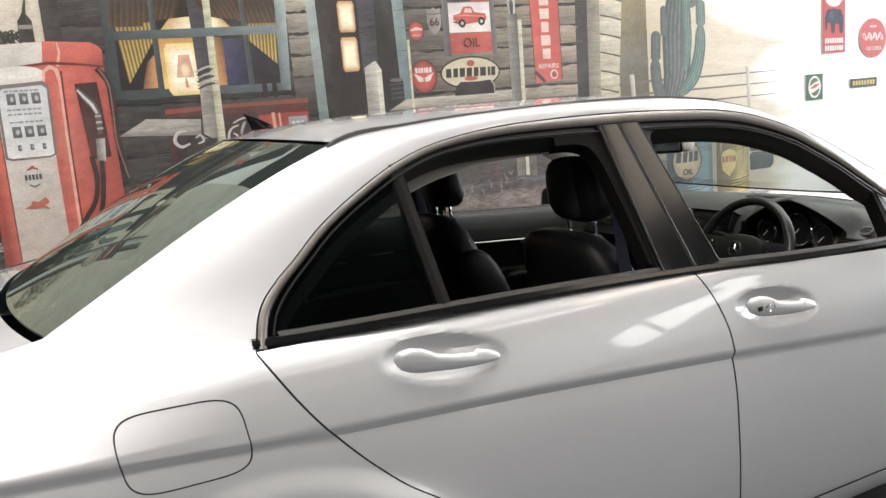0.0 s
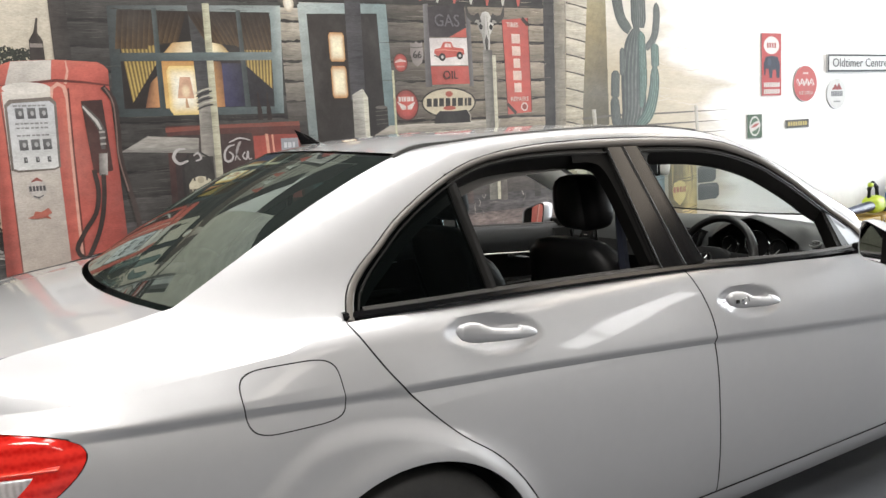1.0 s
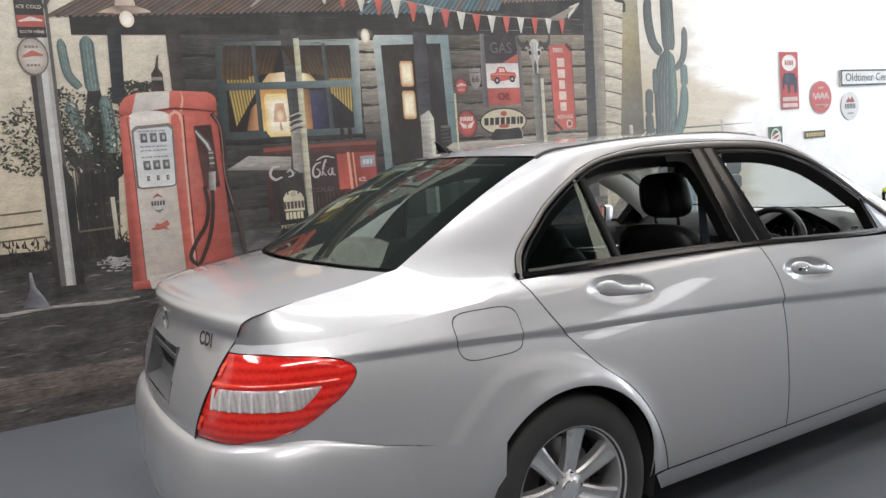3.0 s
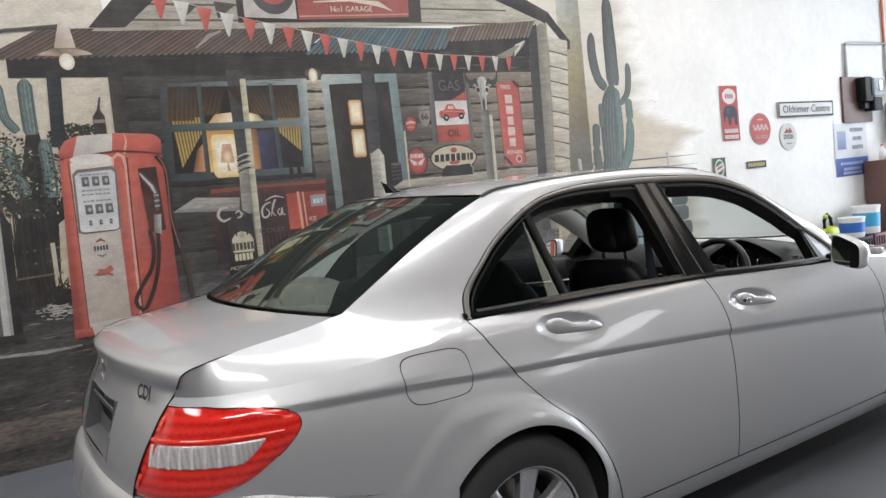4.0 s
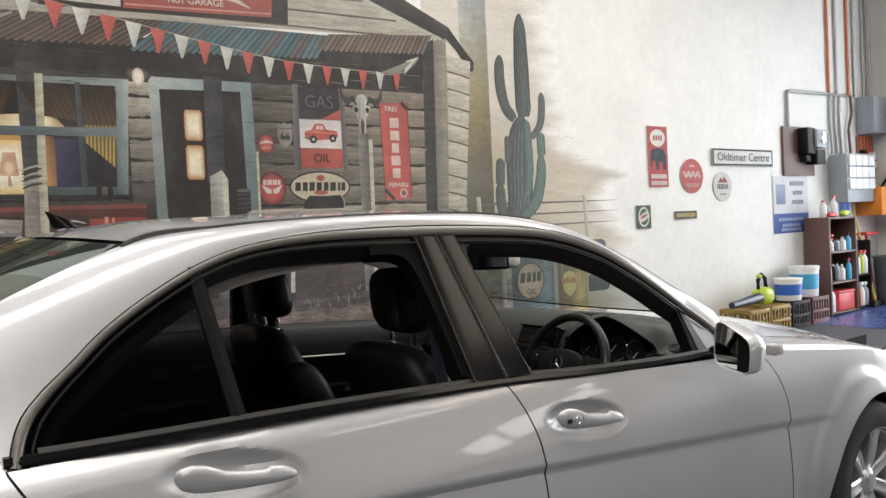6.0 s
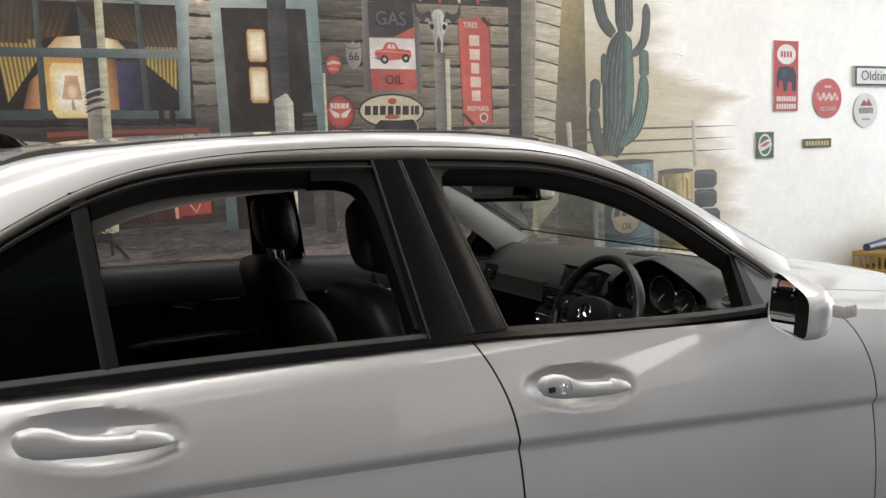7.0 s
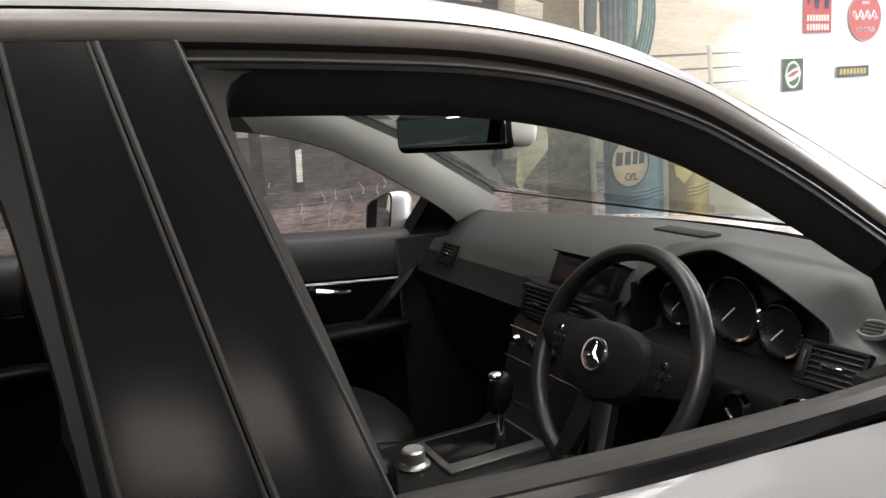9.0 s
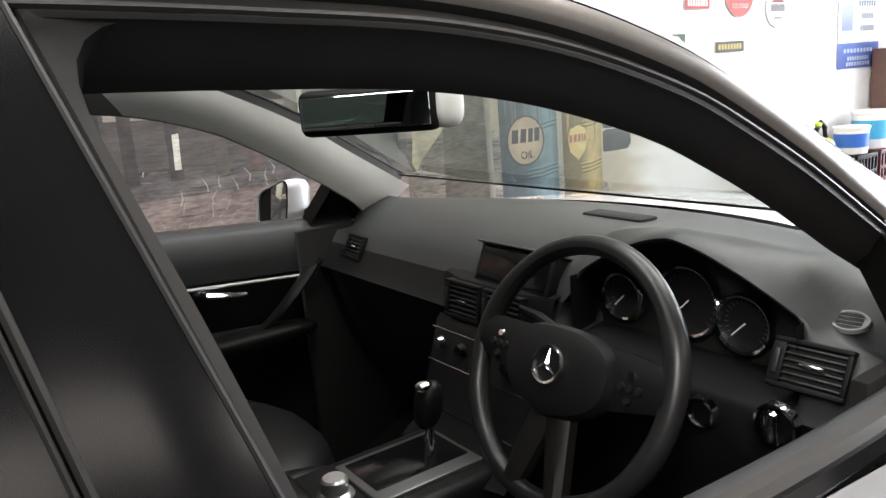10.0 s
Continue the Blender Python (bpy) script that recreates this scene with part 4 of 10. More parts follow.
    # rear lining darker than the headliner cloth: cabin shade set in its colour
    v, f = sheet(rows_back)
    link_mesh("pillar_lining", v, f, SHADED_LINING, car)
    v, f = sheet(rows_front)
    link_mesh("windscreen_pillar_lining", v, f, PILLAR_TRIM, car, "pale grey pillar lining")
    # black joint strip in the roof
    rail = spline([(0.140, 0.597, 1.366)] + RAIL[4:9] + [RAIL[9]], 40)
    rows = []
    for e, up in ((-0.006, -0.004), (-0.003, 0.004), (0.5, 0.0055), (1.0, 0.004), (1.1, -0.006)):
        rows.append([Vector((x, side * (y + 0.003 - (e if e < 0 else e * (0.019 - 0.011 * i / 39))), z + up + 0.001)) for i, (x, y, z) in enumerate(rail)])
    v, f = sheet(rows)
    link_mesh("roof_joint", v, f, RUBBER, car, "black rubber strip in the roof joint")
    tube_part("windscreen_seal", [(x, side * (y - 0.004), z) for x, y, z in spline(RAIL[8:], 30)], 0.003, RUBBER, car, n=6)
    # dark band round the rear glass
    e = [np.array(q) for q in finer(REAR_GLASS, 24)]
    rows = []
    for k in (1.015, 0.955, 0.885):
        row = []
        for xe, ye, ze, xc, zc in e:
            q = k ** 2.2
            row.append(Vector((xc + (xe - xc) * q, side * k * ye, zc + (ze - zc) * q - 0.003)))
        rows.append(row)
    v, f = sheet(rows)
    link_mesh("glass_border", v, f, FRAME_BLACK, car)


window_frames(-1)
window_frames(1)
# ceramic bands at the top and foot of the rear glass, and across the windscreen
for table, k0, k1, name in ((finer(REAR_GLASS, 60), 0, 5, "glass_border"), (finer(REAR_GLASS, 60), 58, 60, "glass_border"), (finer(WINDSCREEN, 60), 0, 4, "glass_border"), (finer(WINDSCREEN, 120), 117, 120, "glass_border")):
    rows = [[p - Vector((0, 0, 0.004)) for p in row] for row in across(table[k0:k1])]
    v, f = sheet(rows)
    link_mesh(name, v, f, FRAME_BLACK, car)


def wheel(x, y, side):
    """Tyre with tread blocks and a seven-spoke alloy rim."""
    w = thing("wheel", "", "")
    w.parent = car
    w.matrix_world = pose(x, side * y, 0.316)
    prof = [(0.205, -0.095), (0.222, -0.103), (0.270, -0.106), (0.295, -0.098), (0.308, -0.080), (0.314, -0.05), (0.315, 0.0), (0.314, 0.05), (0.308, 0.080), (0.295, 0.098), (0.270, 0.106), (0.222, 0.103), (0.205, 0.095), (0.20, 0.0), (0.205, -0.095)]
    v, f = lathe(prof, 64, "y")
    tyre = link_mesh("tyre", v, f, TYRE, w, "worn black tyre", merge=1e-4)
    for gy in (-0.055, -0.018, 0.018, 0.055):
        v, f = lathe([(0.3155, gy - 0.004), (0.3163, gy - 0.003), (0.3163, gy + 0.003), (0.3155, gy + 0.004)], 48, "y")
        link_mesh("tread_groove", v, f, GAP, tyre)
    o = side
    prof = [(0.2085, 0.100), (0.214, 0.104), (0.211, 0.094), (0.200, 0.086), (0.194, 0.06), (0.190, -0.02), (0.188, -0.09)]
    v, f = lathe([(r, o * h) for r, h in prof], 56, "y")
    rim = link_mesh("rim", v, f, ALLOY, w, "silver seven-spoke alloy rim", merge=1e-4)
    for k in range(7):
        a = 2 * math.pi * k / 7 + 0.2
        m = Matrix.Rotation(a, 4, "Y")
        rows = []
        for r, half_w, dep in ((0.045, 0.026, 0.066), (0.085, 0.026, 0.074), (0.13, 0.029, 0.080), (0.17, 0.034, 0.082), (0.200, 0.040, 0.084)):
            rows.append([m @ Vector((px, o * h, r)) for px, h in ((-half_w, dep - 0.035), (-half_w, dep - 0.006), (-half_w * 0.7, dep), (-half_w * 0.1, dep - 0.006), (half_w * 0.1, dep - 0.006), (half_w * 0.7, dep), (half_w, dep - 0.006), (half_w, dep - 0.035))])
        v, f = sheet(rows)
        link_mesh("spoke", v, f, ALLOY, rim, angle=30)
    v, f = lathe([(0.0, o * 0.078), (0.034, o * 0.078), (0.040, o * 0.072), (0.062, o * 0.064), (0.066, o * 0.03)], 32, "y")
    link_mesh("hub", v, f, ALLOY, rim, merge=1e-5)
    v, f = lathe([(0.0, o * 0.081), (0.030, o * 0.080), (0.033, o * 0.077)], 28, "y")
    link_mesh("hub_cap", v, f, CHROME, rim, merge=1e-5)
    for k in range(5):
        a = 2 * math.pi * k / 5
        v, f = lathe([(0.0, o * 0.068), (0.007, o * 0.068), (0.008, o * 0.06)], 10, "y", (0.050 * math.cos(a), 0, 0.050 * math.sin(a)))
        link_mesh("wheel_bolt", v, f, GAP, rim, merge=1e-5)
    v, f = lathe([(0.06, o * -0.01), (0.15, o * -0.005), (0.152, o * -0.02), (0.06, o * -0.03)], 40, "y")
    link_mesh("brake_disc", v, f, mat("brake_steel", (0.25, 0.24, 0.23), rough=0.4, metal=0.9, scale=30), w)
    v, f = lathe([(0.02, o * -0.03), (0.20, o * -0.04), (0.30, o * -0.09)], 30, "y")
    link_mesh("wheel_back", v, f, GAP, w)
    return w


for wx in (0.0, 2.76):
    for s in (-1, 1):
        wheel(wx, 0.775, s)
        # liner of the arch
        rows = []
        for yy in (0.868, 0.80, 0.62, 0.55):
            rows.append([Vector((x, s * yy, z)) for x, z in ring(wx, 0.316, 0.352, 200, -20, 28)])
        rows.append([Vector((x, s * 0.55, z)) for x, z in ring(wx, 0.316, 0.05, 200, -20, 28)])
        v, f = sheet(rows)
        link_mesh("arch_liner", v, f, GAP, car)


def door_handle(hx, hz, side, parent, lock):
    """Pull handle: a thick lock block, a waisted bar and a pointed front end."""
    at = (0.0, 0.012, 0.04, 0.12, 0.22, 0.29, 0.36, 0.48, 0.60, 0.715, 0.745, 0.86, 0.94, 0.985, 1.0)
    above = (0.004, 0.012, 0.019, 0.026, 0.026, 0.021, 0.015, 0.0135, 0.0135, 0.0145, 0.0205, 0.0180, 0.0125, 0.006, 0.002)
    below = (0.006, 0.013, 0.020, 0.025, 0.025, 0.023, 0.0215, 0.0195, 0.0165, 0.0145, 0.0140, 0.0105, 0.007, 0.004, 0.002)
    ts = sorted(set(list(np.linspace(0, 1, 40)) + list(at)))
    n = 17
    rows = []
    for t in ts:
        x = hx - 0.118 + 0.236 * t
        zc = hz + 0.004 - 0.175 * (x - hx)
        up, dn = np.interp(t, at, above), np.interp(t, at, below)
        thick = np.interp(t, (0, 0.04, 0.5, 0.95, 1), (0.005, 0.0115, 0.012, 0.010, 0.003))
        lift = 0.014 + 0.018 * math.sin(math.pi * t) ** 0.6
        out = 0.878 + lift - 0.006 - (0.02 if hz > 0.9 else 0.006)
        row = []
        for a in np.linspace(0, 2 * math.pi, n):
            ca, sa = math.cos(a), math.sin(a)
            q = (abs(ca) ** 2.6 + abs(sa) ** 2.6) ** (-1 / 2.6)
            row.append(Vector((x, side * (out + thick * q * ca), zc + (up if sa > 0 else dn) * q * sa)))
        rows.append(row)
    v, f = sheet(rows)
    k, last = len(v), n * (len(rows) - 1)
    v += [sum((Vector(q) for q in rows[0][:-1]), Vector()) / (n - 1), sum((Vector(q) for q in rows[-1][:-1]), Vector()) / (n - 1)]
    f += [(i, i + 1, k) for i in range(n - 1)] + [(last + i, last + i + 1, k + 1) for i in range(n - 1)]
    h = link_mesh("door_handle", v, f, SILVER, parent, "silver pull handle")
    if lock:
        x = hx - 0.118 + 0.236 * 0.27
        i = min(range(len(ts)), key=lambda j: abs(ts[j] - 0.27))
        tube_part("handle_joint", [p + Vector((0.010 * (p.z - hz) / 0.03 * -0.6, side * 0.0004, 0)) for p in rows[i][:5] + rows[i][-5:-1]][:5], 0.0007, GAP, h, n=6)
        x = hx - 0.072
        z = hz + 0.002 - 0.175 * (x - hx)
        y = side * (0.878 + 0.012 + 0.020 * math.sin(math.pi * 0.2) ** 0.6 + 0.0055 - 0.006)
        v, f = lathe([(0.0, 0.0005 * side), (0.0062, 0.0005 * side), (0.0068, -0.001 * side), (0.0085, 0.002 * side), (0.0105, 0.001 * side), (0.0112, -0.003 * side)], 24, "y", (x, y, z))
        link_mesh("lock_barrel", v, f, CHROME, h, "round chrome lock", merge=1e-5)
        box_part("sensor_pad", (x - 0.034, min(y, y - 0.003 * side), z - 0.003), (x - 0.019, max(y, y - 0.003 * side), z + 0.008), GAP, h, bevel=0.0005)


for s, r_, f_ in ((-1, rear_door, front_door), (1, far_rear_door, far_front_door)):
    door_handle(0.268, 0.922, s, r_, False)
    door_handle(1.205, 0.858, s, f_, s < 0)


def fuel_flap():
    """Rounded flap in the right rear wing, with its dark joint."""
    cx, cz, hw, hh = -0.258, 0.872, 0.110, 0.070

    def edge(k, out):
        pts = []
        for a in np.linspace(0, 360, 120, endpoint=False):
            ca, sa = math.cos(radians(a)), math.sin(radians(a))
            q = (abs(ca) ** 4.4 + abs(sa) ** 4.4) ** (-1 / 4.4)
            x, z = cx + (hw + k) * q * ca, cz + (hh + k) * q * sa
            x += 0.12 * (z - cz) * (-1)
            pts.append(hull(along(x), z, out, -1))
        return pts
    a, b = edge(0.0014, 0.0004), edge(-0.0014, 0.0004)
    v, f = sheet([a + a[:1], b + b[:1]])
    link_mesh("fuel_flap_joint", v, f, GAP, car)
    rows = [edge(-0.0014 - (hh) * t, 0.0010) for t in np.linspace(0, 0.97, 26)]
    v, f = sheet([r + r[:1] for r in rows])
    link_mesh("fuel_flap", v, f, SILVER, car)


fuel_flap()


def door_mirror(side):
    """Housing, glass, lamp strip and foot."""
    m = thing("door_mirror", "", "")
    m.parent = car
    rows = []
    # outline of the housing seen from behind: (offset outwards, height)
    def outline(k, dx, skew=0.30):
        row = []
        for a in np.linspace(0, 2 * math.pi, 40, endpoint=False):
            ca, sa = math.cos(a), math.sin(a)
            q = (abs(ca) ** 5 + abs(sa) ** 5) ** (-1 / 5)
            oy, oz = 0.073 * k * q * ca, (0.061 - 0.010 * ca) * k * q * sa
            row.append(Vector((1.732 + dx - skew * oy + 0.14 * oz, side * (0.950 + oy + 0.12 * max(0.0, dx)), 0.977 + oz - 0.24 * oy)))
        return row
    rows = [outline(k, dx) for dx, k in ((0.002, 0.93), (-0.003, 0.97), (0.006, 1.0), (0.035, 1.0), (0.062, 0.93), (0.083, 0.74), (0.093, 0.45), (0.096, 0.05))]
    v, f = sheet([r + r[:1] for r in rows])
    link_mesh("mirror_housing", v, f, SILVER, m, merge=1e-4, angle=50)
    for name, k, mt, dx, skew in (("mirror_rim", 0.935, FRAME_BLACK, 0.006, 0.30), ("mirror_glass", 0.90, MIRROR, 0.004, 0.18)):
        link_mesh(name, outline(k, dx, skew), [tuple(range(40))], mt, m, "mirror glass" if mt is MIRROR else "", smooth=False)
    box_part("indicator_lamp", (1.765, -1.066 if side < 0 else 1.035, 0.965), (1.81, -1.035 if side < 0 else 1.066, 0.995), CLEAR_LENS, m, "clear indicator lens", 0.004)
    bm = bmesh.new()
    box(bm, (1.80, min(side * 0.82, side * 0.93), 0.940), (1.85, max(side * 0.82, side * 0.93), 0.965), 0.01, 3)
    part("mirror_foot", bm, FRAME_BLACK, m)


door_mirror(-1)
door_mirror(1)

# fin on the roof
rows = []
for t in np.linspace(0, 1, 8):
    x, h, w = 0.165 - 0.060 * t, 0.040 * (t ** 0.9), 0.009 * (1 - 0.6 * t)
    rows.append([Vector((x, -w, 1.425)), Vector((x - 0.012 * t, -w * 0.5, 1.432 + h * 0.6)), Vector((x - 0.02 * t, 0, 1.434 + h)), Vector((x - 0.012 * t, w * 0.5, 1.432 + h * 0.6)), Vector((x, w, 1.425))])
v, f = sheet(rows)
link_mesh("roof_aerial", v, f, BLACK_GLOSS, car, "dark shark-fin aerial")

# number plate, its recess, badge and letters on the boot
rows = [[Vector((x, y, z)) for y in np.linspace(-0.237, 0.237, 9)] for x, z in ((-1.028, 0.872), (-0.985, 0.868), (-1.0, 0.80), (-1.025, 0.715), (-1.075, 0.704))]
v, f = sheet(rows)
side_v = []
for s in (-1, 1):
    k = len(side_v)
    side_v += [(-1.03, s * 0.235, 0.875), (-0.985, s * 0.237, 0.868), (-1.0, s * 0.237, 0.80), (-1.025, s * 0.237, 0.715), (-1.078, s * 0.235, 0.70)]
    v, f = list(v) + [Vector(p) for p in side_v[k:]], f + [tuple(len(v) + i for i in range(5))]
link_mesh("plate_recess", v, f, mat("dark_plate_recess", (0.14, 0.14, 0.145), rough=0.4, metal=0.4, scale=8), boot)
plate_m = Matrix.Translation((-1.018, 0, 0.79)) @ Matrix.Rotation(radians(-14), 4, "Y")
number = box_part("number_plate", (-0.003, -0.20, -0.055), (0.003, 0.20, 0.055), mat("dull_plate", (0.09, 0.09, 0.085), rough=0.35, scale=20), boot, "dark number plate without legible marks", 0.002, plate_m)
for i in range(6):
    box_part("plate_mark", (-0.0045, -0.15 + i * 0.052, -0.03), (-0.0032, -0.118 + i * 0.052, 0.03), DARK_PLASTIC, number, "", 0.0, plate_m)
v, f = lathe([(0.030, 0), (0.036, -0.004), (0.040, 0)], 32, "x", (-1.018, 0, 0.935))
link_mesh("boot_badge", v, f, CHROME, boot, "chrome ring badge")
text("CDI", 0.055, -0.985, -0.475, 0.930, CHROME, boot, "boot_letters", turn=(76, 0, -80), bold=0.0016)
for s in (-1, 1):
    c = [Vector((x, s * (y + 0.003), z - 0.001)) for x, y, z, _, _ in finer(BOOT, 60)]
    tube_part("panel_gap", c, 0.0024, GAP, car, n=6)

# ---------------------------------------------------------------- the car: inside
v, f = sheet([[p - Vector((0, 0, 0.035)) for p in row] for row in across(finer(ROOF, 16))])
link_mesh("headliner", v, f, HEADLINER, car)
rows = [[Vector((x, y, z)) for y in np.linspace(-0.74, 0.74, 9)] for x, z in ((-0.5, 0.93), (-0.12, 0.95), (-0.1, 0.5), (0.3, 0.32), (0.35, 0.22), (1.75, 0.22), (2.05, 0.35), (2.1, 0.96))]
v, f = sheet(rows)
link_mesh("cabin_floor", v, f, CARPET, car)
rows = [[Vector((x, y, z)) for y in np.linspace(-0.76, 0.76, 5)] for x, z in ((-0.98, 0.25), (-0.9, 0.20), (3.1, 0.19), (3.2, 0.25))]
v, f = sheet(rows)
link_mesh("underbody", v, f, GAP, car)
for s in (-1, 1):
    box_part("kick_panel", (1.70, min(s * 0.725, s * 0.745), 0.20), (2.08, max(s * 0.725, s * 0.745), 0.93), CARPET, car, "", 0.003)
    rows = [[Vector((x, s * 0.60, z)) for x in (2.1, 2.4, 2.8, 3.3)] for z in (0.2, 0.5, 0.8)]
    v, f = sheet(rows)
    link_mesh("engine_bay_side", v, f, GAP, car)
    rows = [[Vector((x, s * 0.60, z)) for x in (-0.82, -0.6, -0.2, 0.1)] for z in (0.2, 0.6, 0.9)]
    v, f = sheet(rows)
    link_mesh("boot_side", v, f, GAP, car)


def seat(cy, x_shift, forward=0.0):
    s = thing("seat", "", "")
    s.parent = car
    soft_box("seat_cushion", 1.24 + x_shift + forward, cy, 0.525, 0.55, 0.50, 0.18, LEATHER, s)
    soft_box("seat_back", 0.965 + x_shift, cy, 0.78, 0.15, 0.53, 0.56, LEATHER, s, "", 4.2, 0.34, 0.16)
    for k in (-1, 1):
        soft_box("side_bolster", 1.0 + x_shift, cy + k * 0.222, 0.73, 0.17, 0.09, 0.42, LEATHER, s, "", 2.8, 0.34, 0.0)
        soft_box("cushion_bolster", 1.24 + x_shift + forward, cy + k * 0.225, 0.53, 0.48, 0.08, 0.13, LEATHER, s, "", 2.6)
    rest = soft_box("headrest", 0.932 + x_shift, cy, 1.174, 0.115, 0.25, 0.19, LEATHER, s, "black leather headrest", 3.4, 0.12, 0.12)
    soft_box("headrest_panel", 0.917 + x_shift, cy, 1.172, 0.115, 0.15, 0.175, PANEL_LEATHER, rest, "", 3.6, 0.12, 0.12)
    for k in (-1, 1):
        tube_part("headrest_post", [(0.940 + x_shift, cy + k * 0.062, 1.02), (0.932 + x_shift, cy + k * 0.062, 1.11)], 0.0065, CHROME, s, "chrome post")
        v, f = lathe([(0.0, 0.012), (0.014, 0.012), (0.018, 0.004), (0.020, 0.0)], 18, "z", (0.940 + x_shift, cy + k * 0.062, 1.030))
        link_mesh("post_collar", v, f, DARK_PLASTIC, s, merge=1e-5)


PANEL_LEATHER = mat("dull_black_leather", (0.010, 0.010, 0.0105), rough=0.6, vary=0.2, scale=11, bump=0.35, bscale=200, bdist=0.0008)
seat(-0.412, 0.0)
seat(0.365, -0.08, 0.09)
bench = thing("rear_bench", "", "")
bench.parent = car
soft_box("bench_cushion", 0.18, 0, 0.50, 0.55, 1.30, 0.20, LEATHER, bench)
soft_box("bench_back", -0.12, 0, 0.74, 0.20, 1.32, 0.52, LEATHER, bench, "", 4.0, 0.28)
for cy in (-0.38, 0.38):
    soft_box("bench_headrest", -0.17, cy, 1.02, 0.11, 0.24, 0.12, LEATHER, bench, "", 3.0, 0.1)
for cy, w in ((-0.66, -1), (0.66, 1)):
    tube_part("seat_belt", [(0.86, cy, 1.24), (0.90, cy * 0.97, 1.0), (0.98, cy * 0.94, 0.7), (1.0, cy * 0.93, 0.45)], [0.010, 0.018, 0.018, 0.015], mat("dark_blue_webbing", (0.018, 0.022, 0.04), rough=0.8, scale=60), car, n=6)

# ---- dashboard
dash = thing("dashboard", "", "", (0, 0, -0.018))
dash.parent = car


def ease(t):
    t = min(1.0, max(0.0, t))
    return t * t * (3 - 2 * t)


def lip_height(y):
    return 1.052 - 0.092 * (abs(y + 0.40) / 0.21) ** 1.5


def dash_row(y):
    a = abs(y) / 0.74
    d = abs(y + 0.40)
    h = 1 - ease((d - 0.200) / 0.026)
    body = 1 - ease((d - 0.165) / 0.085)
    base = 2.22 - 0.26 * a ** 2.2
    e = (0.085 if y < 0 else 0.05) * max(0.0, (a - 0.70) / 0.30) ** 1.8
    bow = (min(d, 0.21) / 0.2) ** 2
    top = [(base + 0.03, 0.990), (base - 0.04, 1.002), (2.02 - 0.06 * a, 1.010), (1.93 - 0.03 * a, 1.006 - e * 0.7), (1.86, 0.986 - 0.012 * a - e), (1.836, 0.966 - 0.006 * a - e * 0.6), (1.820, 0.947 - e * 0.3), (1.813, 0.936 - e * 0.2), (1.798, 0.905)]
    zl = lip_height(y)
    hood = [top[0], top[1], (2.02 - 0.06 * a, 1.018 - 0.004 * bow), (1.93 - 0.03 * a, 1.038 - 0.014 * bow), (1.868, 1.050 - 0.032 * bow), (1.836, zl + 0.006 + 0.014 * bow), (1.808 + 0.014 * bow, zl), (1.804 + 0.014 * bow, zl - 0.004), (1.807 + 0.014 * bow, zl - 0.009)]
    mix = [body] * 6 + [h] * 3
    upper = [Vector((p[0] + (q[0] - p[0]) * k, y, p[1] + (q[1] - p[1]) * k)) for p, q, k in zip(top, hood, mix)]
    lower = [Vector(p) for p in ((1.798 + 0.087 * h, y, 0.905), (1.771 + 0.104 * h, y, 0.858), (1.757 + 0.02 * h, y, 0.845), (1.765, y, 0.828), (1.80, y, 0.70), (1.86, y, 0.56), (1.98, y, 0.40))]
    return upper, lower


rows = [dash_row(y) for y in np.linspace(-0.745, 0.745, 150)]
v, f = sheet([r[0] for r in rows])
link_mesh("dash_top", v, f, GREY_PLASTIC, dash, "charcoal grained dash top", angle=60)
v, f = sheet([r[1] for r in rows])
link_mesh("dash_lower", v, f, DARK_PLASTIC, dash, angle=60)
# underside of the hood over the dials
rows = [[Vector((x + k * 0.014 * (abs(y + 0.40) / 0.2) ** 2, y, lip_height(y) - dz)) for x, dz, k in ((1.807, 0.0085, 1), (1.83, 0.014, 0.6), (1.885, 0.014, 0))] for y in np.linspace(-0.612, -0.188, 30)]
v, f = sheet(rows)
link_mesh("dial_hood", v, f, DARK_PLASTIC, dash, "dark underside of the hood over the dials")
